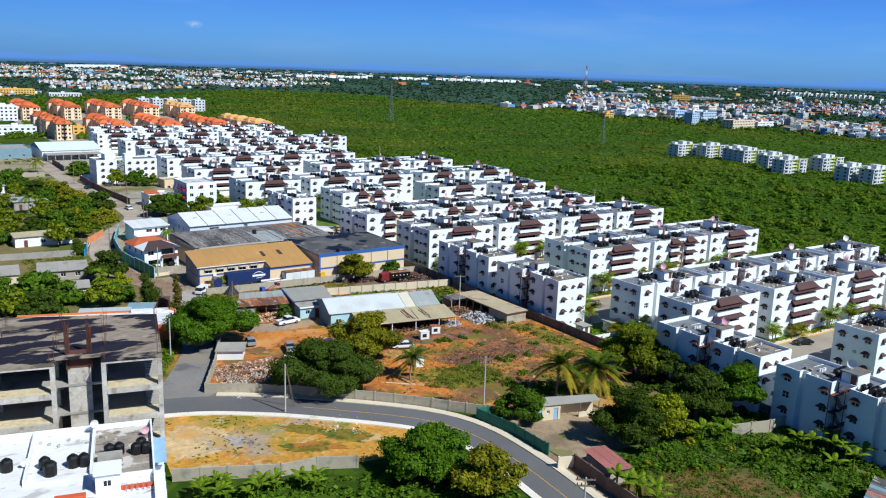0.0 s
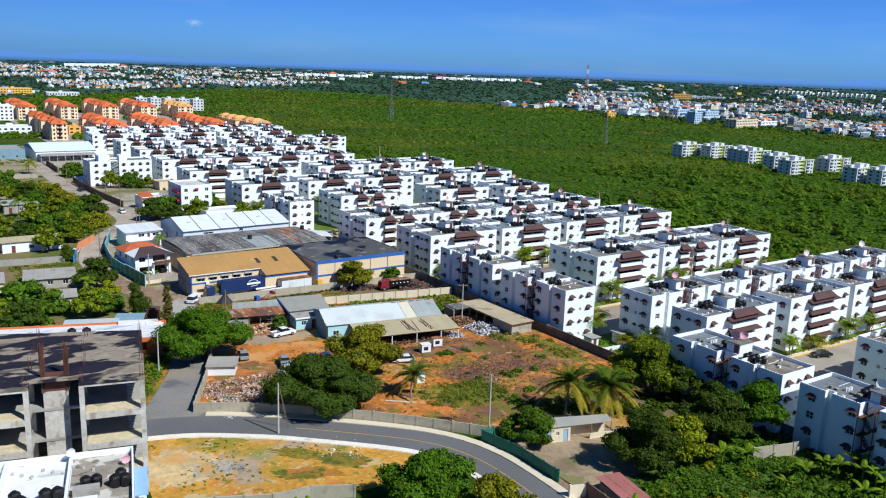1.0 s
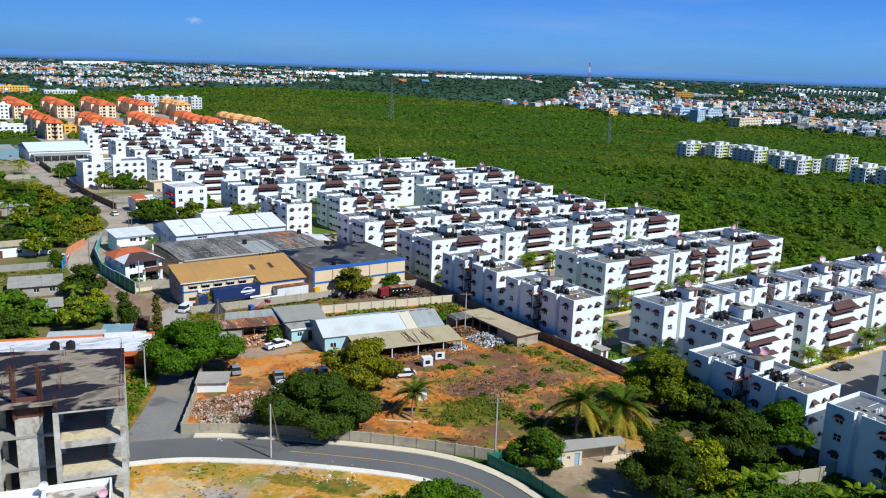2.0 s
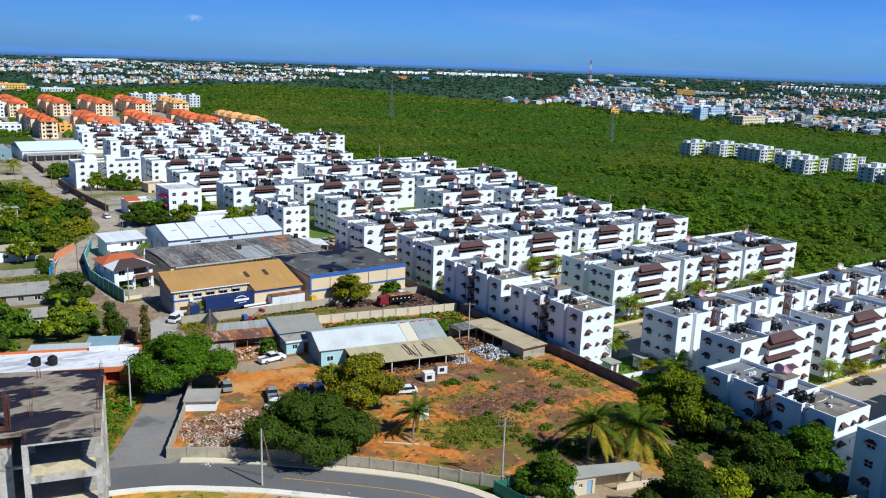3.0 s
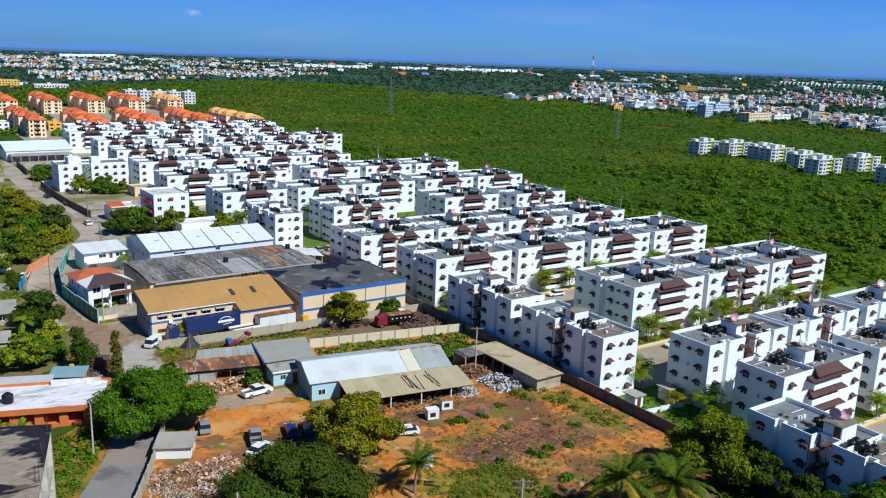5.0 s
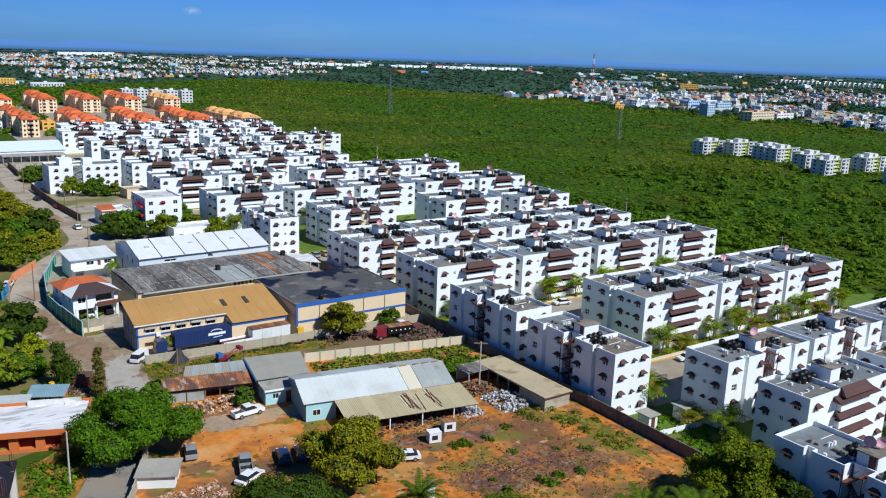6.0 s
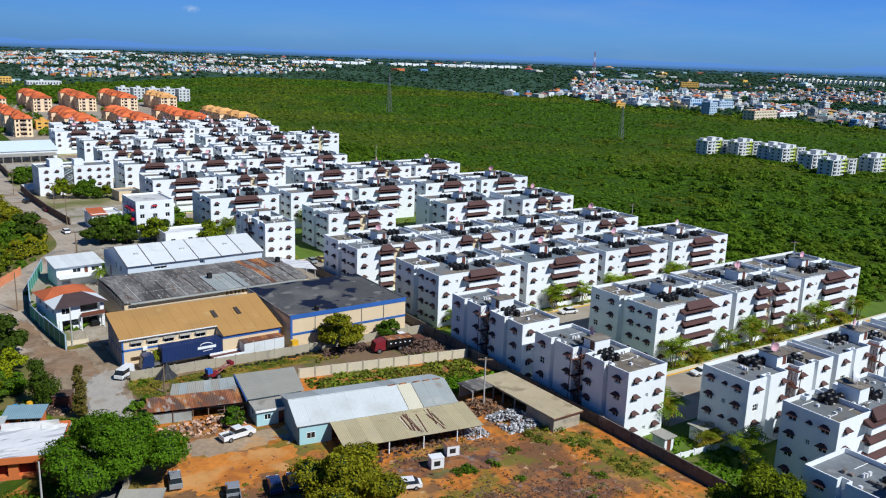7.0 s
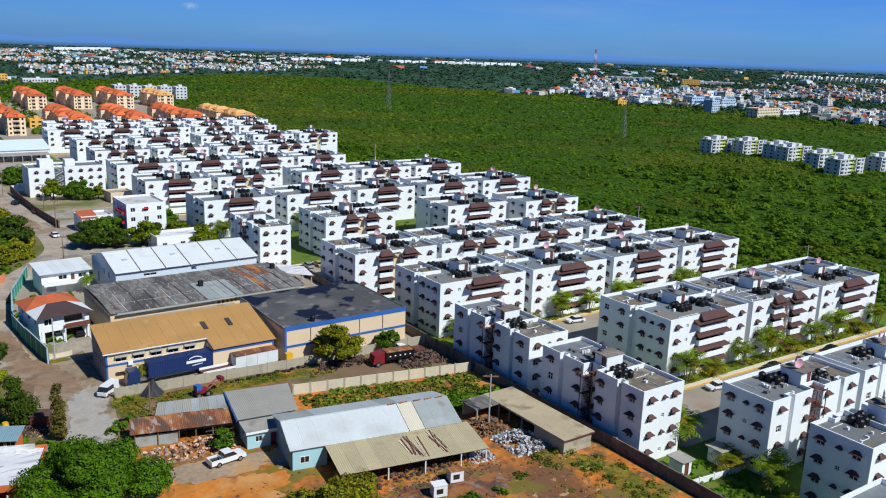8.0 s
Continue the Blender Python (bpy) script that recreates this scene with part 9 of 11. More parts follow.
car(pose(152.2, 138.0, 0.035, 0, 0, 172), M_CARWHITE, "white car on the estate street")
car(pose(155.2, 178.6, 0.035, 0, 0, 172), M_CARWHITE, "white car on the street between the blocks")
car(pose(161.0, 92.6, 0.035, 0, 0, 160), M_CARBLACK, "black car beside the yellow kerb")
M_YELCAR = mat("dusty_yellow_car_paint", (0.45, 0.34, 0.12), 0.35, 0.05)
for x, y, z, rz, p, lab in ((122.6, 247.4, 0.035, 90, M_CARSILVER, "silver car on the inner street"), (125.6, 247.6, 0.035, 90, M_YELCAR, "dusty yellow car on the inner street"),
                            (170.0, 138.8, 0.035, 172, M_CARBLACK, "black car by the estate kerb"), (182.0, 138.6, 0.035, 0, M_CARSILVER, "grey car by the estate kerb"), (190.0, 138.8, 0.035, 0, M_CARBLACK, "black car by the estate kerb"),
                            (132.0, 138.0, 0.035, 10, M_CARSILVER, "grey car in the shade of a block"), (70.0, 305.6, GZ + 0.05, 95, M_CARWHITE, "white van-like car on the side street"), (70.6, 343.0, GZ + 0.05, 95, M_CARRED, "dark red car on the side street"),
                            (67.0, 362.0, 1.45, 100, M_CARBLACK, "black car on the side street"), (55.8, 216.2, GZ + 0.02, 95, M_CARWHITE, "white car under the tiled house"), (59.4, 216.6, GZ + 0.02, 95, M_CARBLACK, "black car under the tiled house"),
                            (44.0, 247.0, GZ + 0.02, 70, M_CARWHITE, "white car beside the garden wall"), (40.6, 196.6, GZ, 70, M_CARWHITE, "white car among the garden trees")):
    car(pose(x, y, z, 0, 0, rz), p, lab)


def lorry():
    root = thing("container_lorry", "lorry with a long navy blue container", "lorry", gp(64.6, 186.4, 1.5))
    g = Geo()
    g.box(0.0, -1.2, 1.2, 12.2, 1.2, 3.9)
    box = part("container", g.mesh("container", M_NAVY), root, "navy blue corrugated container")
    g = Geo()
    pts = []
    for k in range(9):
        a = math.pi * (0.15 + 0.7 * k / 8)
        pts.append((8.0 + 1.3 * math.cos(a), -1.215, 2.75 + 0.75 * math.sin(a)))
    for a, b in zip(pts, pts[1:]):
        g.face((a[0], a[1], a[2]), (b[0], b[1], b[2]), (b[0], b[1], b[2] + 0.16), (a[0], a[1], a[2] + 0.16))
    g.face((6.4, -1.215, 2.45), (9.8, -1.215, 2.45), (9.8, -1.215, 2.95), (6.4, -1.215, 2.95))
    g.face((7.4, -1.215, 1.95), (9.2, -1.215, 2.1), (9.2, -1.215, 2.22), (7.4, -1.215, 2.07))
    part("emblem", g.mesh("emblem", M_WHITE), box, "plain white emblem shapes")
    g = Geo()
    g.box(-3.2, -0.5, 0.7, 12.0, 0.5, 1.15)
    part("chassis", g.mesh("chassis", M_STEEL), root)
    g = Geo()
    g.hexa([(-3.6, -1.15, 0.6), (-1.4, -1.15, 0.6), (-1.4, 1.15, 0.6), (-3.6, 1.15, 0.6), (-3.1, -1.1, 2.9), (-1.4, -1.1, 2.9), (-1.4, 1.1, 2.9), (-3.1, 1.1, 2.9)])
    cab = part("cab", g.mesh("cab", M_CARBLUE), root, "blue driver's cab")
    g = Geo()
    g.hexa([(-3.52, -1.0, 1.7), (-3.4, -1.0, 1.7), (-3.4, 1.0, 1.7), (-3.52, 1.0, 1.7), (-3.28, -1.0, 2.6), (-3.1, -1.0, 2.6), (-3.1, 1.0, 2.6), (-3.28, 1.0, 2.6)])
    part("windscreen", g.mesh("windscreen", M_CARGLASS), cab)
    wheel_set(root, (-2.6, 0.6, 9.2, 10.4), 1.0, 0.5, 0.35)


def box_trailer():
    root = thing("box_trailer", "white box trailer with a rusty red top", "trailer", gp(78.8, 184.0, 2))
    g = Geo()
    for k in range(4):
        g.box(k * 2.0 + 0.02, -1.2, 0.9, k * 2.0 + 1.98, 1.2, 3.1)
    part("body", g.mesh("body", M_WHITEROOF), root)
    g = Geo()
    g.box(-0.05, -1.25, 3.1, 8.05, 1.25, 3.2)
    part("top", g.mesh("top", M_RUSTSHEET), root, "rusty red top")
    g = Geo()
    g.box(0.2, -0.5, 0.6, 7.8, 0.5, 0.9)
    part("chassis", g.mesh("chassis", M_STEEL), root)
    wheel_set(root, (1.2, 6.6), 0.95, 0.45, 0.3)


def flat_trailer():
    root = thing("flat_trailer", "flatbed trailer with a rusty bed", "trailer", gp(73.0, 183.6, 3))
    g = Geo()
    g.box(0, -1.1, 0.95, 6.4, 1.1, 1.2)
    part("bed", g.mesh("bed", M_RUST), root)
    g = Geo()
    g.box(0, 1.0, 1.2, 6.4, 1.1, 1.6)
    g.box(0, -1.1, 1.2, 6.4, -1.0, 1.6)
    part("side_board", g.mesh("side_board", M_WHITE), root)
    wheel_set(root, (1.0, 5.4), 0.9, 0.45, 0.3)


def tipper():
    root = thing("tipper_truck", "old dark red tipper truck in the truck yard", "truck", gp(101.6, 174.6, -6))
    g = Geo()
    g.hexa([(-0.4, -1.1, 0.6), (1.9, -1.1, 0.6), (1.9, 1.1, 0.6), (-0.4, 1.1, 0.6), (-0.1, -1.05, 2.2), (1.9, -1.05, 2.6), (1.9, 1.05, 2.6), (-0.1, 1.05, 2.2)])
    part("cab", g.mesh("cab", M_CARRED), root, "dark red cab")
    g = Geo()
    g.box(-0.12, -0.9, 1.6, 0.0, 0.9, 2.15)
    part("windscreen", g.mesh("windscreen", M_CARGLASS), root)
    g = Geo()
    g.hexa([(2.1, -1.2, 1.1), (7.6, -1.2, 1.1), (7.6, 1.2, 1.1), (2.1, 1.2, 1.1), (2.0, -1.35, 2.5), (7.8, -1.35, 2.5), (7.8, 1.35, 2.5), (2.0, 1.35, 2.5)])
    tub = part("tub", g.mesh("tub", M_CARBLACK), root, "black tipper tub")
    g = Geo()
    g.box(2.3, -1.15, 2.5, 7.5, 1.15, 2.56)
    part("load", g.mesh("load", M_RUSTSHEET), tub, "rusty load")
    for k in range(5):
        g = Geo()
        g.box(2.7 + k, -1.42, 1.75, 3.0 + k, -1.36, 1.95)
        part("reflector", g.mesh("reflector", M_WHITE), tub)
    wheel_set(root, (0.6, 5.0, 6.4), 1.0, 0.5, 0.35)


def white_truck():
    root = thing("cab_truck", "small white truck behind the tipper", "truck", gp(109.4, 176.2, 178))
    g = Geo()
    g.hexa([(0, -1.0, 0.5), (1.8, -1.0, 0.5), (1.8, 1.0, 0.5), (0, 1.0, 0.5), (0.1, -0.95, 2.3), (1.4, -0.95, 2.3), (1.4, 0.95, 2.3), (0.1, 0.95, 2.3)])
    cab = part("cab", g.mesh("cab", M_CARWHITE), root)
    g = Geo()
    g.hexa([(1.62, -0.85, 1.4), (1.72, -0.85, 1.4), (1.72, 0.85, 1.4), (1.62, 0.85, 1.4), (1.38, -0.85, 2.15), (1.48, -0.85, 2.15), (1.48, 0.85, 2.15), (1.38, 0.85, 2.15)])
    part("windscreen", g.mesh("windscreen", M_CARGLASS), cab)
    g = Geo()
    g.box(-4.0, -1.0, 0.8, 0.0, 1.0, 1.05)
    part("flat_bed", g.mesh("flat_bed", M_RUST), root)
    wheel_set(root, (-3.0, 0.9), 0.9, 0.42, 0.28)


def small_van():
    root = thing("small_van", "small white van at the end of the works wall", "van", gp(58.0, 184.8, 225))
    profile_body(root, "body", [(-1.9, 0.4), (1.9, 0.4), (1.9, 0.95), (1.2, 1.85), (-1.9, 1.9)], 0.8, M_CARWHITE, 0.06)
    profile_body(root, "glass", [(-0.4, 1.05), (1.84, 1.05), (1.315, 1.72), (-0.4, 1.72)], 0.805, M_CARGLASS, 0.03)
    wheel_set(root, (-1.2, 1.2), 0.72, 0.32)


def tractor():
    root = thing("farm_loader", "red and blue loader parked in the truck yard", "loader", gp(70.5, 176.6, 12))
    g = Geo()
    g.box(-0.9, -0.5, 0.6, 1.2, 0.5, 1.3)
    part("body", g.mesh("body", M_CARRED), root)
    g = Geo()
    g.box(-0.9, -0.55, 1.3, 0.0, 0.55, 2.1)
    part("cab", g.mesh("cab", M_BLUE), root, "blue cab")
    g = Geo()
    g.tube((0.8, 0.4, 1.0), (3.6, 0.4, 2.2), 0.12, n=6)
    g.tube((0.8, -0.4, 1.0), (3.6, -0.4, 2.2), 0.12, n=6)
    g.box(3.4, -0.7, 1.9, 4.1, 0.7, 2.5)
    part("arm", g.mesh("arm", M_CARRED), root, "raised red loader arm")
    wheel_set(root, (-0.7, 1.0), 0.7, 0.5, 0.3)


def yellow_machine():
    root = thing("yellow_machine", "yellow machine behind the box trailer", "machine", gp(88.3, 182.0, 90))
    g = Geo()
    g.box(-0.9, -0.7, 0.5, 0.9, 0.7, 1.5)
    part("body", g.mesh("body", M_YELPAINT), root)
    g = Geo()
    g.box(-0.7, -0.6, 1.5, 0.3, 0.6, 2.5)
    part("cab", g.mesh("cab", M_YELPAINT), root)
    wheel_set(root, (-0.6, 0.6), 0.7, 0.4, 0.28)


lorry()
box_trailer()
flat_trailer()
tipper()
white_truck()
small_van()
tractor()
yellow_machine()


# ---------------------------------------------------------------- poles and wires
def pole(x, y, z, h, label, arms=1, double=False, material=None):
    root = thing("utility_pole", label, "utility pole", pose(x, y, z, 0, 0, -33))
    for dx in ((-0.14, 0.14) if double else (0.0,)):
        g = Geo()
        g.tube((dx, 0, -0.3), (dx, 0, h), 0.15, 0.10, 8)
        part("shaft", g.mesh("shaft", material or M_POLE), root)
    for k in range(arms):
        g = Geo()
        g.box(-1.2, -0.09, h - 0.41 - k * 0.8, 1.2, 0.09, h - 0.23 - k * 0.8)
        arm = part("crossarm", g.mesh("crossarm", M_WOOD), root)
        for dx in (-1.0, -0.45, 0.45, 1.0):
            g = Geo()
            g.tube((dx, 0, h - 0.23 - k * 0.8), (dx, 0, h + 0.08 - k * 0.8), 0.08, 0.05, 6)
            part("insulator", g.mesh("insulator", M_TYRE), arm)
    return root


pole(75.9, 95.3, GZ, 9.6, "pale concrete pole with crossarms", 2)
pole(47.8, 111.0, GZ, 8.2, "slim grey pole beside the pavement", 0)
pole(38.9, 143.7, GZ, 8.0, "slim grey pole beside the side road", 0)
pole(105.1, 144.2, GZ, 8.6, "grey pole with crossarm in the scrap yard", 1)
pole(53.4, 205.4, GZ, 7.6, "grey pole at the house fence", 0)
pole(64.2, 59.4, GZ, 7.9, "pole with crossarms beside the road bend", 2)
pole(62.0, 174.8, GZ, 5.0, "thin leaning timber post", 0, False, M_WOOD)
for x, y in ((66, 268), (64.5, 258), (72.5, 318), (74, 349), (47.5, 232), (66, 386)):
    pole(x, y, rise(x, y), 8.5, "timber pole along the side street", 1 if x > 65 else 0, False, M_WOOD)
for x, y in ((237.5, 176), (238, 238), (239, 300), (240, 352), (237.5, 125), (240, 420)):
    pole(x, y, 0, 9.5, "pole at the edge of the scrub land", 1)
# slanting stay beside the slim pole
g = Geo()
for dx in (0.0, 0.25, 0.5):
    g.tube((48.0, 111.1, GZ + 7.9), (49.6 + dx, 112.0 + dx, GZ), 0.03, n=4)
thing("pole_stay", "dry creeper on the stay wire of a pole", "stay wire", data=g.mesh("pole_stay", M_WOOD))


# ---------------------------------------------------------------- kiosks, boxes, scrap, rubble
def kiosk(x, y, rz):
    root = thing("gate_kiosk", "small white kiosk with a flat roof and a brown door", "kiosk", pose(x, y, 0, 0, 0, rz))
    box_walls(root, 2.0, 2.4, 2.3, M_WHITE, front=[(0.55, 1.45, 0.0, 2.0, "d")])
    slab(root, "roof", [(-0.35, -0.35, 2.45), (2.35, -0.35, 2.45), (2.35, 2.75, 2.45), (-0.35, 2.75, 2.45)], 0.15, M_CONC)


kiosk(121.0, 119.6, 0)
kiosk(128.6, 118.8, 0)
wall_run("garden_wall", [(119, 117.4), (127.6, 116.6), (130.8, 116.2)], 0.9, 0.15, 0, M_WHITE, "low white garden wall by the estate gate", 2.6)


def fridge_box(x, y, rz, rust):
    root = thing("site_box", "white metal box" + (" with a rusty top" if rust else " with a dark window"), "metal box", gp(x, y, rz))
    g = Geo()
    g.box(0, 0, 0.15, 1.9, 1.4, 1.7)
    part("body", g.mesh("body", M_CARWHITE), root)
    g = Geo()
    g.box(-0.05, -0.05, 1.7, 1.95, 1.45, 1.78)
    part("top", g.mesh("top", M_RUSTSHEET if rust else M_DISH), root)
    g = Geo()
    g.box(0.4, -0.03, 0.6, 1.3, -0.005, 1.3)
    part("window", g.mesh("window", M_CARGLASS), root)
    g = Geo()
    for x0 in (0.1, 1.6):
        g.box(x0, 0.1, 0, x0 + 0.15, 1.3, 0.15)
    part("skid", g.mesh("skid", M_WOOD), root)


fridge_box(86.0, 130.6, -12, False)
fridge_box(90.0, 132.6, -12, True)


def cabinet_box(x, y, rz):
    root = thing("meter_cabinet", "small white cabinet standing on the red earth", "cabinet", pose(x, y, GZ + 0.02, 0, 0, rz))
    g = Geo()
    g.box(0, 0, 0, 1.5, 1.1, 1.7)
    part("body", g.mesh("body", M_WHITE), root)
    g = Geo()
    g.box(-0.1, -0.1, 1.7, 1.6, 1.2, 1.8)
    part("top", g.mesh("top", M_GALV), root)
    g = Geo()
    g.box(0.1, -0.03, 0.1, 1.4, 0.0, 1.6)
    part("door", g.mesh("door", M_DISH), root)


cabinet_box(76.9, 117.8, -10)


M_TARP = mat("black_tarpaulin", (0.035, 0.037, 0.042), 0.6, 0.2, 0.8, 0.1, 4.0)
M_RUSTHEAP = mat("rusty_scrap", (0.10, 0.06, 0.045), 0.85, 0.2, 1.0, 0.1, 6.0, island=0.7)


def debris(name, label, n, area, top, size, material, seed, base=GZ, thin=-1.0):
    """A heap of angular broken pieces."""
    rs = np.random.RandomState(seed)
    g = Geo()
    (x0, x1), (y0, y1) = area
    for k in range(n):
        x, y = rs.uniform(x0, x1), rs.uniform(y0, y1)
        if noise.noise(Vector((x * 0.45, y * 0.45, seed))) < thin:
            continue
        fx, fy = (x - x0) / (x1 - x0), (y - y0) / (y1 - y0)
        hgt = top * math.sin(math.pi * fx) ** 0.7 * math.sin(math.pi * fy) ** 0.7 * rs.uniform(0.2, 1.0)
        s = size * rs.uniform(0.4, 1.3)
        m = Matrix.Translation((x, y, base + hgt)) @ Euler(tuple(rs.uniform(-0.8, 0.8, 3))).to_matrix().to_4x4() @ Matrix.Diagonal((s * rs.uniform(0.5, 1.2), s * rs.uniform(0.5, 1.2), s * rs.uniform(0.2, 0.6), 1))
        g.hexa([tuple(m @ Vector(c)) for c in ((-1, -1, -1), (1, -1, -1), (1, 1, -1), (-1, 1, -1), (-0.8, -0.9, 1), (0.9, -0.8, 1), (0.7, 0.9, 1), (-0.9, 0.8, 1))])
    return thing(name, label, "rubble", data=g.mesh(name, material), kind="stuff")


debris("rubble", "broken bricks and rubble filling the yard corner", 6000, ((42.5, 56), (121.5, 136)), 0.55, 0.085, M_RUBBLE, 1, thin=-0.12)
debris("rubble", "boards and broken blocks lying on the rubble", 160, ((43, 56), (122, 136)), 0.7, 0.26, M_RUBBLE, 8)
debris("litter", "pale plastic litter on the rubble", 3400, ((42.6, 56), (119.0, 132)), 0.62, 0.075, M_LITTER, 2, thin=0.0)
debris("scrap_heap", "heap of silvery grey scrap bags beside the long shed", 900, ((102.6, 109.4), (133.6, 141.0)), 1.5, 0.21, M_SCRAPBAG, 3, thin=-0.2)
debris("scrap_heap", "pale sheets and bags dumped beside the lean-to", 150, ((95.6, 100.0), (135.0, 139.0)), 0.7, 0.24, M_SCRAPBAG, 9)
debris("scrap_heap", "brown scrap and sacks between the sheds", 420, ((101.0, 108.0), (141.0, 147.0)), 1.0, 0.22, M_CLODS, 15)
debris("scrap_heap", "scrap under the lean-to roof", 260, ((80.5, 97.0), (136.5, 142.0)), 0.8, 0.25, M_RUSTHEAP, 4)
debris("scrap_heap", "rusty vehicle scrap beside the tipper", 420, ((106.0, 115.4), (170.0, 176.4)), 1.2, 0.35, M_RUSTHEAP, 5)
debris("scrap_heap", "rusty scrap along the works wall", 260, ((92.0, 103.0), (176.0, 180.0)), 0.9, 0.3, M_RUSTHEAP, 6)
debris("rubble", "planks and rubbish beside the rusty shed", 220, ((57.5, 70.0), (156.5, 162.0)), 0.7, 0.28, M_RUBBLE, 7)
debris("litter", "scattered litter over the red earth", 500, ((76, 114), (99, 134)), 0.05, 0.07, M_RUBBLE, 8)
debris("stones", "scattered stones on the vacant lot", 320, ((30, 62), (95, 116)), 0.03, 0.09, M_RUBBLE, 9)
debris("stones", "pale stones strewn along the road side of the lot", 260, ((49.5, 57.0), (98.0, 104.0)), 0.03, 0.11, M_LITTER, 14, thin=0.0)
debris("scrap_heap", "rusty scrap and boards behind the orange house", 420, ((36.5, 48.0), (174.4, 178.4)), 0.8, 0.24, M_RUSTHEAP, 16)
debris("litter", "pale and orange rubbish behind the orange house", 160, ((37.0, 48.0), (174.0, 177.5)), 0.5, 0.2, M_RUBBLE, 17)
for x, y, paint, label in ((40.2, 177.4, M_BLUEWALL, "upright blue plastic barrel behind the house"), (41.1, 176.9, M_SHEDSIDE, "dull blue barrel behind the house"), (42.2, 177.6, M_YELPAINT, "yellow plastic barrel behind the house")):
    root = thing("barrel", label, "barrel", pose(x, y, GZ + 0.35))
    g = Geo()
    for z0, z1, r0, r1 in ((0, 0.45, 0.42, 0.5), (0.45, 0.95, 0.5, 0.5), (0.95, 1.3, 0.5, 0.4)):
        g.tube((0, 0, z0), (0, 0, z1), r0, r1, 14)
    part("body", g.mesh("body", paint), root)
    g = Geo()
    g.tube((0, 0, 1.3), (0, 0, 1.36), 0.42, 0.42, 14)
    part("rim", g.mesh("rim", paint), root)
root = thing("tin_hut", "small rusty tin hut behind the orange house", "hut", pose(45.4, 177.2, GZ, 0, 0, -24))
g = Geo()
g.box(0, 0, 0, 2.6, 2.0, 2.0)
part("wall", g.mesh("wall", M_RUST), root)
g = Geo()
g.hexa([(-0.15, -0.15, 2.0), (2.75, -0.15, 2.0), (2.75, 2.15, 2.2), (-0.15, 2.15, 2.2), (-0.15, -0.15, 2.06), (2.75, -0.15, 2.06), (2.75, 2.15, 2.26), (-0.15, 2.15, 2.26)])
part("roof", g.mesh("roof", M_RUSTHEAP), root)
root = thing("tarpaulin", "black tarpaulin drawn to a peak beside the works wall", "tarpaulin", pose(64.0, 180.9, GZ))
g = Geo()
foot = [(1.9 * math.cos(a) * (1 + 0.2 * math.sin(3 * a)), 1.2 * math.sin(a) * (1 + 0.15 * math.cos(5 * a))) for a in (2 * math.pi * i / 18 for i in range(18))]
waist = [(x * (0.45 + 0.08 * (i % 3)), y * (0.45 + 0.08 * (i % 2)), 1.1) for i, (x, y) in enumerate(foot)]
for i in range(18):
    a, b = foot[i - 1], foot[i]
    g.face((*a, 0), (*b, 0), waist[i], waist[i - 1])
    g.face(waist[i - 1], waist[i], (0.2, 0.1, 2.9))
part("sheet", g.mesh("sheet", M_TARP), root)
# worn tyres along the works wall
g = Geo()
for i in range(12):
    w = 2 * math.pi * i / 12
    a, b = (math.cos(w), math.sin(w)), (math.cos(w + math.pi / 6), math.sin(w + math.pi / 6))
    for r0, z0, r1, z1 in ((0.26, 0.0, 0.42, 0.0), (0.42, 0.0, 0.42, 0.22), (0.42, 0.22, 0.26, 0.22), (0.26, 0.22, 0.26, 0.0)):
        g.face((a[0] * r0, a[1] * r0, z0), (b[0] * r0, b[1] * r0, z0), (b[0] * r1, b[1] * r1, z1), (a[0] * r1, a[1] * r1, z1))
TYRE = g.mesh("tyre", M_TYRE)
r = random.Random(21)
for k in range(16):
    thing("worn_tyre", "worn black tyre on the ground by the wall", "tyre", gp(76.0 + k * 0.95 + r.uniform(-0.2, 0.2), 180.0 + r.uniform(-0.5, 0.3), 0) @ pose(0, 0, 0, 0, 0, r.uniform(0, 90)), "worn tyres", TYRE)

# ---------------------------------------------------------------- scrub land, towns, far estates, horizon
rs = np.random.RandomState(99)
EYE = np.array([15.0, 25.0])


def wedge(n, r0, r1, a0, a1, power=1.0):
    """Places in a fan of directions (degrees from the x axis), thinning with distance."""
    u = rs.uniform(0, 1, n)
    k = 2.0 - power
    r = (r0 ** k + u * (r1 ** k - r0 ** k)) ** (1 / k)
    a = np.radians(rs.uniform(a0, a1, n))
    return np.column_stack([EYE[0] + r * np.cos(a), EYE[1] + r * np.sin(a)])


def town(p):
    """True where the far towns stand."""
    d = p - EYE
    r = np.hypot(d[:, 0], d[:, 1])
    a = np.degrees(np.arctan2(d[:, 1], d[:, 0]))
    right = (a < 47.5) & (r > 884 + (a - 26.8) * 9.5 + np.where(a > 44.5, (a - 44.5) * 45, 0)) & (r < 2250)
    left = (a > 64) & (r > 1143 + (84.6 - a) * 38) & (r < 3700)
    return right, left


def field_edge(p):
    """Where the open scrub land gives way to woods and towns, by direction."""
    d = p - EYE
    a = np.degrees(np.arctan2(d[:, 1], d[:, 0]))
    return np.interp(a, [14, 26.8, 45, 47.5, 56, 63, 70, 74.5, 79.7, 84.6, 92], [840, 880, 1055, 1220, 1280, 1540, 1560, 1380, 1200, 1060, 980])


def inside(p, x0, x1, y0, y1):
    return (p[:, 0] > x0) & (p[:, 0] < x1) & (p[:, 1] > y0) & (p[:, 1] < y1)


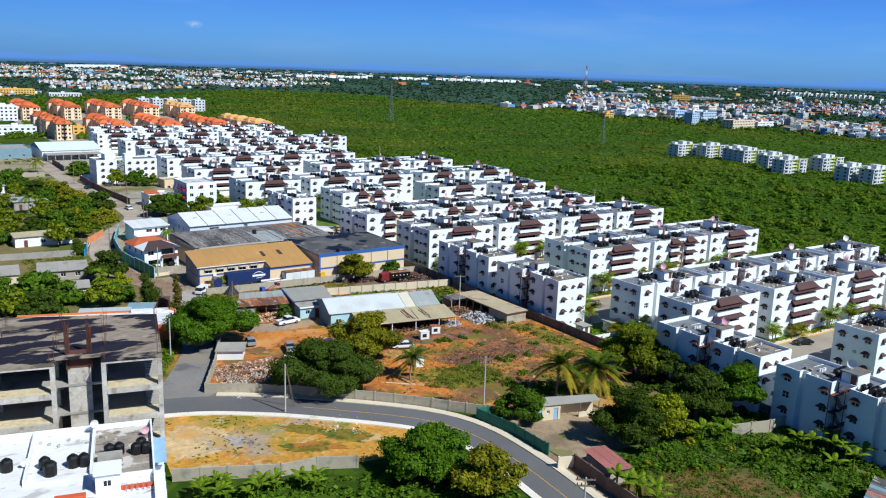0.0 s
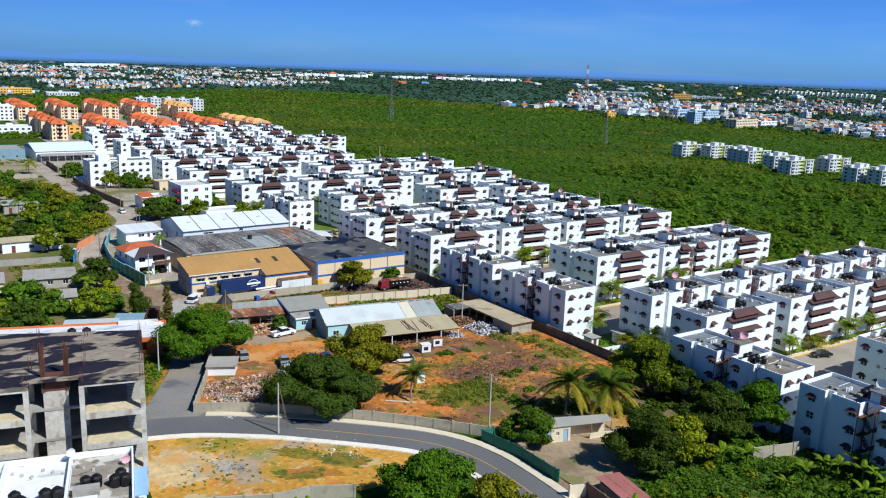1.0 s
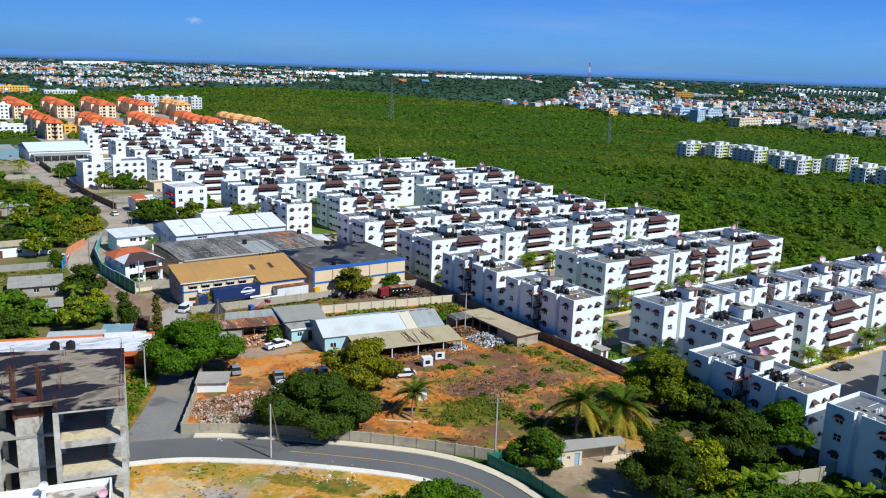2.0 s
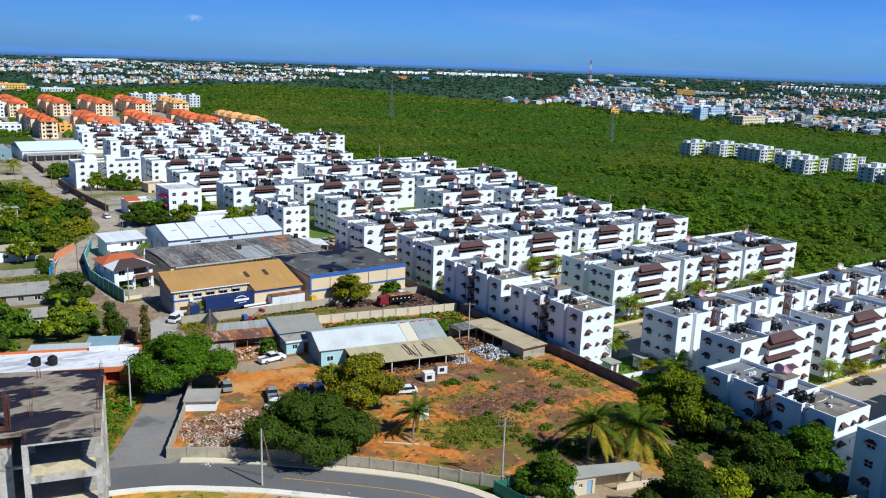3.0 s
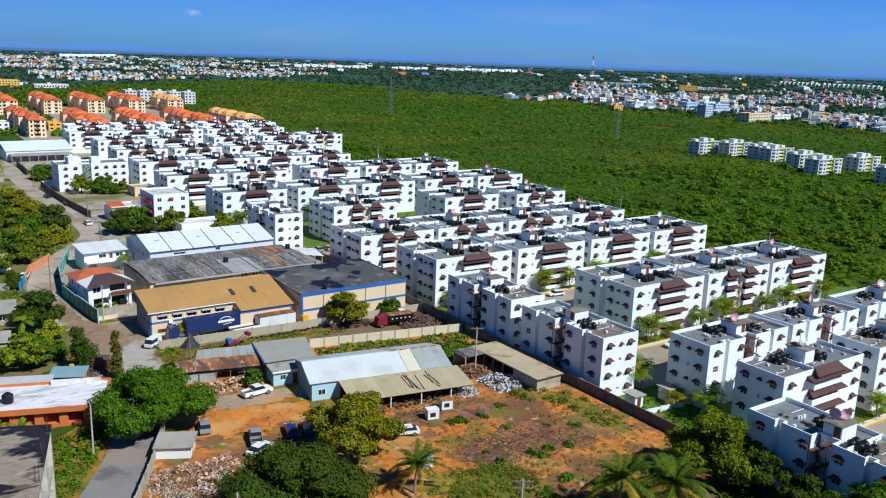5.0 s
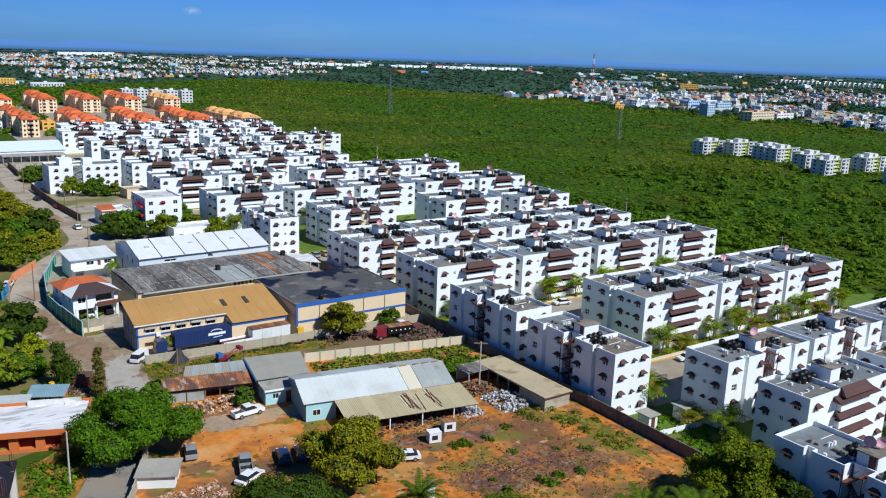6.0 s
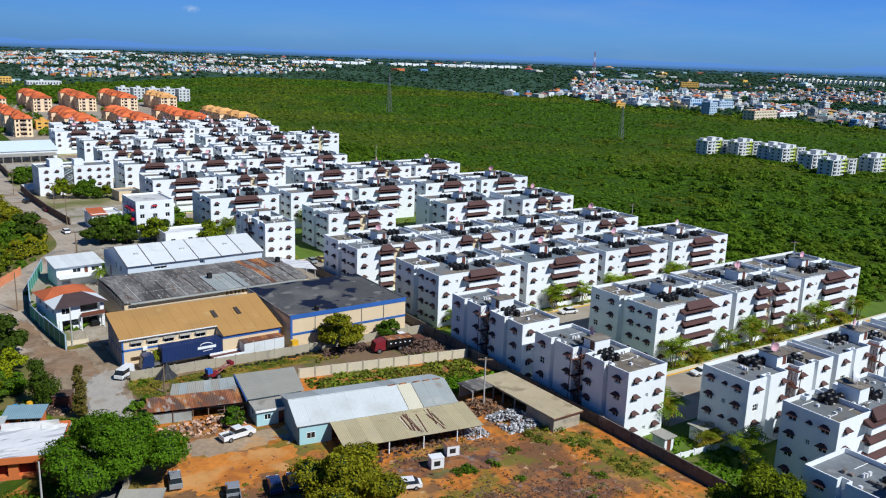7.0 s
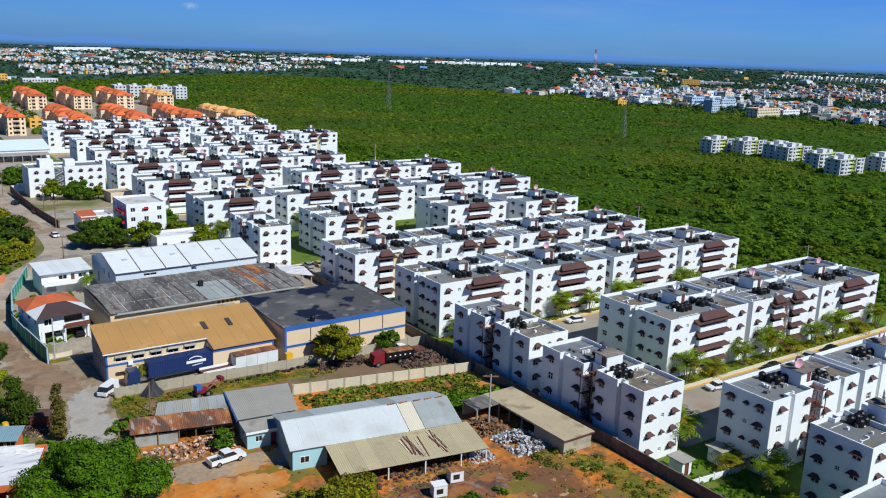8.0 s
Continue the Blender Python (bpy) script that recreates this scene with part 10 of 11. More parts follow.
LIME = ((458, 383), (473, 371), (474, 349.5), (470, 338), (459, 311.5), (445.5, 291), (482, 289), (450, 253), (454, 241))


def lime_ground(p):
    """The footprints of the blocks that stand in the scrub."""
    hit = np.zeros(len(p), bool)
    for x, y in LIME:
        hit |= inside(p, x - 1.5, x + 24.5, y - 1.5, y + 10.0)
    return hit


p = wedge(54000, 190, 1560, 16, 88, 1.3)
keep = ~inside(p, 60, 241, -100, 900) & ~inside(p, -200, 101, -100, 470) & ~lime_ground(p)
rt, lt = town(p)
keep &= (np.hypot(*(p - EYE).T) < field_edge(p)) & (p[:, 0] > 20)
p = p[keep]
r = np.hypot(*(p - EYE).T)
z = np.zeros(len(p))
scatter("scrub", "dense green scrub over the open land", "scrub", np.column_stack([p, z]), (0.75 + r * 0.0018) * rs.uniform(0.4, 1.5, len(p)), M_FIELD, 20, 7, 0.42, 0.2, variants=14, up=9.0)
p = wedge(8600, 190, 620, 16, 74, 1.15)
p = p[~inside(p, 60, 241, -100, 900) & ~lime_ground(p)]
near_by = np.clip(1.35 - np.hypot(*(p - EYE).T) / 800, 0.5, 1.1)
scatter("scrub", "bushy green scrub beside the estate", "scrub", np.column_stack([p, np.full(len(p), -0.3)]), rs.uniform(0.7, 2.9, len(p)) * near_by, M_BUSH, 28, 26, 0.27, 0.5, variants=14, up=4.5)
p = np.concatenate([np.column_stack([rs.uniform(a, b, n), rs.uniform(c, d, n)]) for n, a, b, c, d in ((260, 221, 262, 70, 245), (150, 224, 262, 245, 330), (200, 236, 268, 330, 400), (240, 206, 262, 374, 456), (150, 242, 268, 456, 520), (140, 228, 262, 500, 570), (40, 228, 240, 130, 240))])
scatter("hedge_trees", "dark bushes along the edge of the estate", "trees", np.column_stack([p, np.zeros(len(p))]), rs.uniform(1.0, 2.6, len(p)), M_BUSH, 33, 40, 0.22, 0.9)
# taller trees in the scrub
p = np.concatenate([wedge(190, 230, 900, 18, 60, 1.2), np.column_stack([rs.uniform(242, 262, 160), rs.uniform(90, 560, 160)]), np.column_stack([rs.uniform(243, 320, 240), rs.uniform(60, 270, 240)]), np.column_stack([rs.uniform(330, 420, 220), rs.uniform(180, 350, 220)])])
p = p[~inside(p, 60, 241, -100, 900) & ~lime_ground(p)]
scatter("scrub_trees", "taller dark trees standing in the scrub", "trees", np.column_stack([p, np.full(len(p), 1.0)]), rs.uniform(1.4, 3.0, len(p)), M_BUSH, 21, 40, 0.24, 0.8)
p = np.concatenate([np.column_stack([x + rs.uniform(-7, 26, 26), y + rs.uniform(-11, -2.5, 26)]) for x, y in LIME] + [np.column_stack([x + rs.uniform(-12, -2, 16), y + rs.uniform(-8, 10, 16)]) for x, y in LIME])
p = p[~lime_ground(p)]
scatter("hedge_trees", "bushes crowding round the blocks in the scrub", "trees", np.column_stack([p, np.zeros(len(p))]), rs.uniform(0.9, 2.3, len(p)), M_BUSH, 39, 34, 0.24, 0.8)
# woods between and beyond the towns, with a floor coloured for shade and haze
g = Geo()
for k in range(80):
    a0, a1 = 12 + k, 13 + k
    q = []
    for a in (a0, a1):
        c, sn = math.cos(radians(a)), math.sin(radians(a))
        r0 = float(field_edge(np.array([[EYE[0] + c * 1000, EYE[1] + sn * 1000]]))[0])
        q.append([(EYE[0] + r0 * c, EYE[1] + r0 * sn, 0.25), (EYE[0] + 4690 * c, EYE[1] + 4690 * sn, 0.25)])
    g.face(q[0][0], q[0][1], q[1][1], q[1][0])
thing("woodland_floor", "woodland floor beyond the scrub, coloured for shade and haze", "ground", data=g.mesh("woodland_floor", M_HAZEFLOOR), kind="structure")
p = wedge(19000, 880, 4700, 14, 92, 1.7)
r = np.hypot(*(p - EYE).T)
p, r = p[r > field_edge(p)], r[r > field_edge(p)]
scatter("far_woods", "dark woods between and beyond the far towns, tinted for haze", "woods", np.column_stack([p, np.zeros(len(p))]), (2.0 + r * 0.0013) * rs.uniform(0.6, 1.4, len(p)), M_HAZEWOODS, 22, 5, 0.62, 0.75, up=9.0)
p = wedge(5600, 880, 2300, 18, 49, 1.3)
rt, lt = town(p)
p = p[rt]
scatter("town_trees", "trees between the houses of the far town", "trees", np.column_stack([p, np.zeros(len(p))]), rs.uniform(2.2, 5.6, len(p)), M_HAZEWOODS, 26, 10, 0.42, 0.9)
p = wedge(3000, 830, 1260, 15, 50, 1.0)
r = np.hypot(*(p - EYE).T) - field_edge(p)
p = p[(r > -42) & (r < 22) & (rs.uniform(0, 1, len(p)) < 0.9)]
scatter("town_trees", "dark trees along the edge of the far town", "trees", np.column_stack([p, np.zeros(len(p))]), rs.uniform(1.8, 4.4, len(p)), M_BUSH, 40, 14, 0.36, 0.8)
p = wedge(900, 660, 1250, 73, 92, 1.2)
scatter("far_woods", "trees round the orange-roofed estate", "woods", np.column_stack([p, np.zeros(len(p))])[~inside(p, 95, 240, 500, 860)], rs.uniform(2.5, 5, len(p))[~inside(p, 95, 240, 500, 860)], M_BUSH, 23, 14, 0.42, 0.5)
q = np.concatenate([np.column_stack([rs.uniform(a, b, 26), rs.uniform(c, d, 26)]) for a, b, c, d in ((139, 151, 566, 660), (172, 186, 570, 660), (206, 220, 575, 660), (106, 117, 585, 690), (112, 126, 690, 860), (100, 240, 662, 680), (145, 158, 690, 770), (180, 192, 700, 770), (66, 90, 605, 628))])
scatter("estate_trees", "green trees between the orange-roofed blocks", "trees", np.column_stack([q, np.full(len(q), 0.8)]), rs.uniform(1.6, 3.6, len(q)), M_BUSH, 31, 30, 0.26, 0.9)


def palette(name, stops):
    m = bpy.data.materials.new(name)
    m.use_nodes = True
    nt = m.node_tree
    geo = nt.nodes.new("ShaderNodeNewGeometry")
    ramp = nt.nodes.new("ShaderNodeValToRGB")
    ramp.color_ramp.interpolation = "CONSTANT"
    e = ramp.color_ramp.elements
    while len(e) > 1:
        e.remove(e[-1])
    e[0].position, e[0].color = 0.0, (*stops[0][1], 1)
    for pos, c in stops[1:]:
        q = e.new(pos)
        q.color = (*c, 1)
    nt.links.new(geo.outputs["Random Per Island"], ramp.inputs["Fac"])
    nt.links.new(ramp.outputs["Color"], nt.nodes["Principled BSDF"].inputs["Base Color"])
    nt.nodes["Principled BSDF"].inputs["Roughness"].default_value = 0.85
    return m


M_TOWNROOF = palette("far_house_roofs", [(0.0, (0.60, 0.16, 0.05)), (0.55, (0.42, 0.10, 0.06)), (0.75, (0.62, 0.30, 0.10)), (0.9, (0.30, 0.12, 0.09))])
M_FARSLAB = mat("far_pale_render", (0.80, 0.78, 0.68), 0.85, 0.1, 0.02)
M_TOWN = palette("far_house_walls", [(0.0, (0.74, 0.76, 0.76)), (0.36, (0.56, 0.54, 0.48)), (0.50, (0.32, 0.33, 0.33)), (0.65, (0.62, 0.50, 0.32)), (0.70, (0.58, 0.17, 0.06)), (0.77, (0.14, 0.32, 0.60)), (0.82, (0.36, 0.55, 0.58)), (0.87, (0.70, 0.42, 0.08)), (0.91, (0.16, 0.16, 0.16))])


def houses(name, label, pts, w, h, seed, windows=False):
    r = random.Random(seed)
    g = Geo()
    panes = Geo() if windows else None
    for x, y in pts:
        a = r.choice((0.3, 0.3, 0.55, 0.1, 1.0)) + r.uniform(-0.15, 0.15)
        ww, dd, hh = r.uniform(*w), r.uniform(*w) * 0.8, r.uniform(*h)
        c, s = math.cos(a), math.sin(a)
        q = lambda u, v, z: (x + u * c - v * s, y + u * s + v * c, z)
        k = len(g.v)
        g.v.extend([q(-ww / 2, -dd / 2, 0), q(ww / 2, -dd / 2, 0), q(ww / 2, dd / 2, 0), q(-ww / 2, dd / 2, 0), q(-ww / 2, -dd / 2, hh), q(ww / 2, -dd / 2, hh), q(ww / 2, dd / 2, hh), q(-ww / 2, dd / 2, hh)])
        for f in ((4, 5, 6, 7), (0, 1, 5, 4), (1, 2, 6, 5), (2, 3, 7, 6), (3, 0, 4, 7)):
            g.f.append(tuple(k + i for i in f))
            g.mi.append(0)
        kind = r.random()
        if panes is not None:
            for f in range(max(1, int(hh / 2.9))):
                z0 = f * 2.9 + 0.9
                for e in (0.12, 0.42, 0.72):
                    if r.random() < 0.75:
                        k = len(panes.v)
                        panes.v.extend([q(-ww / 2 + ww * e, -dd / 2 - 0.05, z0), q(-ww / 2 + ww * (e + 0.17), -dd / 2 - 0.05, z0), q(-ww / 2 + ww * (e + 0.17), -dd / 2 - 0.05, z0 + 1.3), q(-ww / 2 + ww * e, -dd / 2 - 0.05, z0 + 1.3)])
                        panes.f.append((k, k + 1, k + 2, k + 3))
                        panes.mi.append(0)
                    if r.random() < 0.6:
                        k = len(panes.v)
                        panes.v.extend([q(-ww / 2 - 0.05, dd / 2 - dd * e, z0), q(-ww / 2 - 0.05, dd / 2 - dd * (e + 0.18), z0), q(-ww / 2 - 0.05, dd / 2 - dd * (e + 0.18), z0 + 1.3), q(-ww / 2 - 0.05, dd / 2 - dd * e, z0 + 1.3)])
                        panes.f.append((k, k + 1, k + 2, k + 3))
                        panes.mi.append(0)
        if kind > 0.92:
            k = len(g.v)
            g.v.extend([q(-ww * 0.55, -dd * 0.55, hh), q(ww * 0.55, -dd * 0.55, hh), q(ww * 0.55, dd * 0.55, hh), q(-ww * 0.55, dd * 0.55, hh), q(0, 0, hh + ww * 0.18)])
            for f in ((0, 1, 4), (1, 2, 4), (2, 3, 4), (3, 0, 4)):
                g.f.append(tuple(k + i for i in f))
                g.mi.append(1)
        if kind < 0.4:
            k = len(g.v)
            z1 = hh + r.uniform(1.5, 3.0)
            g.v.extend([q(-ww / 4, -dd / 4, hh), q(ww / 5, -dd / 4, hh), q(ww / 5, dd / 4, hh), q(-ww / 4, dd / 4, hh), q(-ww / 4, -dd / 4, z1), q(ww / 5, -dd / 4, z1), q(ww / 5, dd / 4, z1), q(-ww / 4, dd / 4, z1)])
            for f in ((4, 5, 6, 7), (0, 1, 5, 4), (1, 2, 6, 5), (2, 3, 7, 6), (3, 0, 4, 7)):
                g.f.append(tuple(k + i for i in f))
                g.mi.append(0)
    ob = thing(name, label, "houses", data=g.mesh(name, M_TOWN, M_TOWNROOF), kind="stuff")
    if windows:
        tagged(part("glazing", panes.mesh("glazing", M_GLASS), ob, "small dark windows"), kind="stuff")


p = wedge(12000, 870, 2300, 20, 52, 1.25)
rt, lt = town(p)
d = np.array([noise.noise(Vector((a * 0.004, b * 0.004, 1))) for a, b in p])
r = np.hypot(*(p - EYE).T)
keep = rt & (d > -0.12) & (rs.uniform(0, 1, len(p)) < np.clip(1.5 - (r - 900) / 900, 0.12, 1))
houses("far_town", "far town of white, orange and blue houses", p[keep][:1500], (5.5, 13.0), (2.8, 7.4), 1, True)
houses("far_blocks", "taller pale buildings in the far town", p[keep & (r < 1500)][200:235], (9.0, 15), (7.5, 12.0), 11, True)
p = wedge(14000, 1150, 3700, 64, 92, 1.45)
rt, lt = town(p)
d = np.array([noise.noise(Vector((a * 0.004, b * 0.004, 4))) + 0.6 * noise.noise(Vector((a * 0.012, b * 0.012, 8))) for a, b in p])
houses("far_town", "far town of pale houses among trees", p[lt & (d > 0.02)][:2000], (4.0, 9.0), (2.6, 4.8), 2)
p = wedge(160, 2300, 4300, 18, 90, 1.0)
houses("far_halls", "long pale halls near the horizon", p, (14, 40), (4, 8), 3)
g = Geo()
for k in range(30):
    if k in (9, 10, 11, 17):
        continue
    x, y = 1196 + k * 30, 2690 - k * 3
    g.box(x, y, 0, x + 26, y + 30, 10 if k % 3 else 8)
for k in range(8):
    x, y = 590 + k * 34, 3450 + k * 42
    g.box(x, y, 0, x + 30, y + 30, 12)
thing("far_halls", "row of long white halls near the horizon", "halls", data=g.mesh("far_halls", M_WHITE), kind="stuff")
# town edge on the scrub: a few houses and halls
p = np.concatenate([wedge(14, 1180, 1240, 49, 52, 1.0), wedge(30, 1230, 1330, 46, 49, 1.0)])
houses("edge_houses", "scattered houses at the edge of the scrub", p, (9, 16), (3, 7), 4)
# a long row of pale apartment slabs beyond the town
g = Geo()
for (xa, ya), (xb, yb), n in (((2327, 1614), (2372, 1509), 9), ((2376, 1500), (2441, 1355), 12), ((2019, 1104), (2060, 1010), 8)):
    for k in range(n):
        x, y = xa + (xb - xa) * k / n, ya + (yb - ya) * k / n
        g.box(x, y - 7.0, 0, x + 12, y, 12.5 if k % 4 else 13.5)
        g.box(x + 5, y - 13.0, 0, x + 15, y - 7.0, 10.5)
thing("far_slabs", "row of pale apartment slabs near the horizon", "apartment blocks", data=g.mesh("far_slabs", M_FARSLAB), kind="stuff")


# ---------------------------------------------------------------- far estates
def glaze(root, m, ops, material=None):
    """The small far-off panes of one wall, joined."""
    q = Geo()
    for a, b, c, e, dep in ops:
        q.box(a, dep - 0.08, c, b, dep - 0.02, e)
    tagged(part("glazing", q.mesh("glazing", material or M_GLASS), root, at=m), kind="stuff")


def walls_of(root, outline, h, ops, material, name="wall"):
    """One wall skin round an outline (counter-clockwise), with openings by side number, and the panes in them."""
    g = Geo()
    for i, (a, b) in enumerate(zip(outline, outline[1:] + outline[:1])):
        u = Vector((b[0] - a[0], b[1] - a[1], 0))
        length = u.length
        u.normalize()
        holes = ops.get(i, [])
        facade(g, (a[0], a[1], 0), u, Vector((u.y, -u.x, 0)), length, 0, h, holes)
        if holes:
            glaze(root, pose(a[0], a[1], 0, 0, 0, math.degrees(math.atan2(u.y, u.x))), holes)
    return part(name, g.mesh(name, material), root)


def hip(root, x0, y0, x1, y1, z, rise_by, material, crest=0.35):
    """A hipped roof with a short ridge and a fascia."""
    g = Geo()
    lx = (x1 - x0) * crest / 2
    cx, cy = (x0 + x1) / 2, (y0 + y1) / 2
    lo = [(x0, y0, z), (x1, y0, z), (x1, y1, z), (x0, y1, z)]
    fa = [(q[0], q[1], z - 0.25) for q in lo]
    r0, r1 = (cx - lx, cy, z + rise_by), (cx + lx, cy, z + rise_by)
    g.face(lo[0], lo[1], r1, r0), g.face(lo[1], lo[2], r1), g.face(lo[2], lo[3], r0, r1), g.face(lo[3], lo[0], r0)
    for k in range(4):
        g.face(fa[k], fa[(k + 1) % 4], lo[(k + 1) % 4], lo[k])
    g.face(*reversed(fa))
    part("hip_roof", g.mesh("hip_roof", material), root)


def peach_block(label, wall, roof, length, seed, W=13.6):
    """A long four-storey block: stepped units in a row, each with its own hipped roofs, balconies on the end and the west side."""
    r = random.Random(seed)
    root = thing("peach_block", label, "apartment building", group="blocks with hipped roofs")
    H, n = 10.6, max(2, round(length / 15.0))
    step = length / n
    for k in range(n):
        y0, y1 = k * step, (k + 1) * step - 2.6
        push = (0.0, 1.3, -0.8)[k % 3]
        wests = [(a, a + 1.9, f * 2.65 + 0.35, f * 2.65 + 2.35, 0.9) for f in range(4) for a in (1.3, step - 6.2)] + [(step / 2 - 1.9, step / 2 - 0.9, f * 2.65 + 0.9, f * 2.65 + 2.0, 0.2) for f in range(4)]
        souths = [(a, a + w, f * 2.65 + z, f * 2.65 + 2.25, d) for f in range(4) for a, w, z, d in ((0.9, 1.1, 0.95, 0.2), (3.0, 2.2, 0.3, 1.1), (W - 5.4 - push, 2.2, 0.3, 1.1), (W - 2.1 - push, 1.1, 0.95, 0.2))] if k == 0 else []
        walls_of(root, [(push, y0), (W, y0), (W, y1), (push, y1)], H, {0: souths, 3: wests}, wall)
        g = Geo()
        for f in range(4):
            for a in (1.3, step - 6.2):
                g.box(push - 0.7, y1 - a - 2.0, f * 2.65 + 0.2, push - 0.01, y1 - a + 0.1, f * 2.65 + 1.15)
            if k == 0:
                for a in (3.0 + push, W - 5.4):
                    g.box(a - 0.1, y0 - 0.8, f * 2.65 + 0.15, a + 2.3, y0 - 0.01, f * 2.65 + 1.1)
        tagged(part("balcony_tier", g.mesh("balcony_tier", M_PEACHTRIM), root), kind="stuff")
        if k < n - 1:
            g = Geo()
            g.box(push + 2.6, y1 + 0.01, 0, W - 2.6, y1 + 2.59, H - 0.9)
            part("stair_wing", g.mesh("stair_wing", wall), root)
        up = 0.5 + 0.7 * r.random()
        hip(root, push - 0.5, y0 - 0.5, W * 0.5 + 0.3, y1 - step * 0.30, H + 0.3, 1.7, roof)
        hip(root, W * 0.5 - 0.1 + 0.5, y0 - 0.5, W + 0.5, y1 - step * 0.30, H + 0.32, 1.7, roof)
        g = Geo()
        g.box(push + 2.2, y0 + step * 0.30, H, W - 2.2, y1 - 0.5, H + 0.6 + up)
        part("roof_upstand", g.mesh("roof_upstand", wall), root)
        hip(root, push + 1.5, y0 + step * 0.30 - 0.6, W - 1.5, y1 + 0.1, H + 0.9 + up, 1.8, roof)
    return root


def lime_block():
    """A four-storey block of two wings with a recessed lime-trimmed stair bay between them, a roof tower and flat parapets."""
    root = thing("lime_block", "white four-storey block with yellow-green trim and a roof tower", "apartment building", group="blocks in the scrub")
    H = 10.8
    A, B, W, D, back = 8.0, 15.0, 23.0, 8.6, 1.3
    outline = [(0, 0), (A, 0), (A, back), (B, back), (B, 0), (W, 0), (W, D), (0, D)]
    wing = [(a, a + w, f * 2.65 + z, f * 2.65 + 2.2, d) for f in range(4) for a, w, z, d in ((0.9, 3.2, 0.45, 1.0), (5.4, 1.4, 0.95, 0.25))]
    bay = [(a, a + 1.5, f * 2.65 + 0.9, f * 2.65 + 2.3, 0.3) for f in range(4) for a in (1.0, 4.2)]
    west_side = [(a, a + 1.3, f * 2.65 + 0.95, f * 2.65 + 2.1, 0.25) for f in range(4) for a in (1.5, 5.6)]
    walls_of(root, outline, H, {0: wing, 2: bay, 4: wing, 7: west_side}, M_LIMEWALL)
    g = Geo()
    g.face(*[(q[0], q[1], H - 0.5) for q in outline])
    part("roof", g.mesh("roof", M_SCREEN), root)
    for x0, y0, x1, y1, h in ((1.4, 4.6, 4.6, 8.0, 1.9), (A + 0.4, back + 2.2, B - 2.4, D - 1.0, 2.8), (B + 2.2, 4.8, B + 5.4, 8.0, 1.7)):
        g = Geo()
        g.box(x0, y0, H - 0.5, x1, y1, H + h)
        part("roof_tower", g.mesh("roof_tower", M_LIMEWALL), root)
    for x in (A + 0.3, B - 1.5):
        g = Geo()
        g.box(x, back - 0.25, 0.4, x + 0.9, back - 0.01, H + 0.9)
        part("trim", g.mesh("trim", M_LIME), root, "yellow-green painted pier")
    for f in range(1, 5):
        g = Geo()
        g.box(A + 0.02, back - 1.0, f * 2.65 - 0.35, B - 0.02, back - 0.26, f * 2.65 - 0.02)
        part("landing", g.mesh("landing", M_LIME), root, "yellow-green landing slab")
        for x in (0.7, B + 0.7):
            g = Geo()
            g.box(x, -0.5, (f - 1) * 2.65 + 0.3, x + 3.6, -0.01, (f - 1) * 2.65 + 1.1)
            part("balcony", g.mesh("balcony", M_LIMEWALL), root)
    g = Geo()
    for x0, x1 in ((0.0, A), (B, W)):
        g.box(x0 - 0.15, -0.3, H - 0.02, x1 + 0.15, 0.3, H + 0.35)
    g.box(-0.3, 0.32, H - 0.02, 0.3, D, H + 0.35)
    part("coping", g.mesh("coping", M_WHITE), root)
    g = Geo()
    g.box(-0.35, 4.2, H - 1.0, -0.02, 5.4, H + 0.8)
    part("trim", g.mesh("trim", M_LIME), root, "yellow-green painted spout")
    return root


def slab_block(name, label, x, y, rz, w, d, h, wall, roof, floors, group=""):
    """A plain far-off building with rows of windows, a parapet and a roof box."""
    root = thing(name, label, "building", pose(x, y, 0, 0, 0, rz), group)
    st = h / floors
    n, m = max(2, int(w / 3.2)), max(2, int(d / 3.4))
    fr = [(w * (k + 0.25) / n, w * (k + 0.72) / n, f * st + st * 0.32, f * st + st * 0.78, 0.3) for f in range(floors) for k in range(n)]
    le = [(d * (k + 0.3) / m, d * (k + 0.7) / m, f * st + st * 0.32, f * st + st * 0.78, 0.3) for f in range(floors) for k in range(m)]
    walls_of(root, [(0, 0), (w, 0), (w, d), (0, d)], h + 0.7, {0: fr, 3: le}, wall)
    g = Geo()
    g.box(0.05, 0.05, h - 0.1, w - 0.05, d - 0.05, h)
    part("roof", g.mesh("roof", roof), root)
    g = Geo()
    g.box(w * 0.4, d * 0.35, h, w * 0.4 + min(4.0, w * 0.3), d * 0.35 + min(4.0, d * 0.4), h + 2.4)
    part("stair_box", g.mesh("stair_box", wall), root)
    return root


M_PEACH = mat("peach_render", (0.90, 0.68, 0.45), 0.85, 0.08, 0.1)
M_PEACHTRIM = mat("pale_balcony_paint", (0.74, 0.58, 0.46), 0.85, 0.08, 0.1)
M_FARTAN = mat("far_tan_tiles", (0.70, 0.36, 0.13), 0.8, 0.12, 0.1, 0.05, 1.0, per_object=0.15)
M_FARYELLOW = mat("far_yellow_render", (0.74, 0.44, 0.11), 0.85, 0.08, 0.1)
M_LIMEWALL = mat("greyish_white_render", (0.63, 0.65, 0.66), 0.85, 0.08, 0.1)
M_LIME = mat("lime_paint", (0.50, 0.58, 0.10), 0.8, 0.08, 0.2)
M_FARCLAY = mat("far_orange_tiles", (0.60, 0.135, 0.045), 0.8, 0.14, 0.1, 0.05, 1.0, per_object=0.3)
M_TOWNBLUE = mat("pale_blue_house_paint", (0.45, 0.58, 0.72), 0.8, 0.06, 0.2)
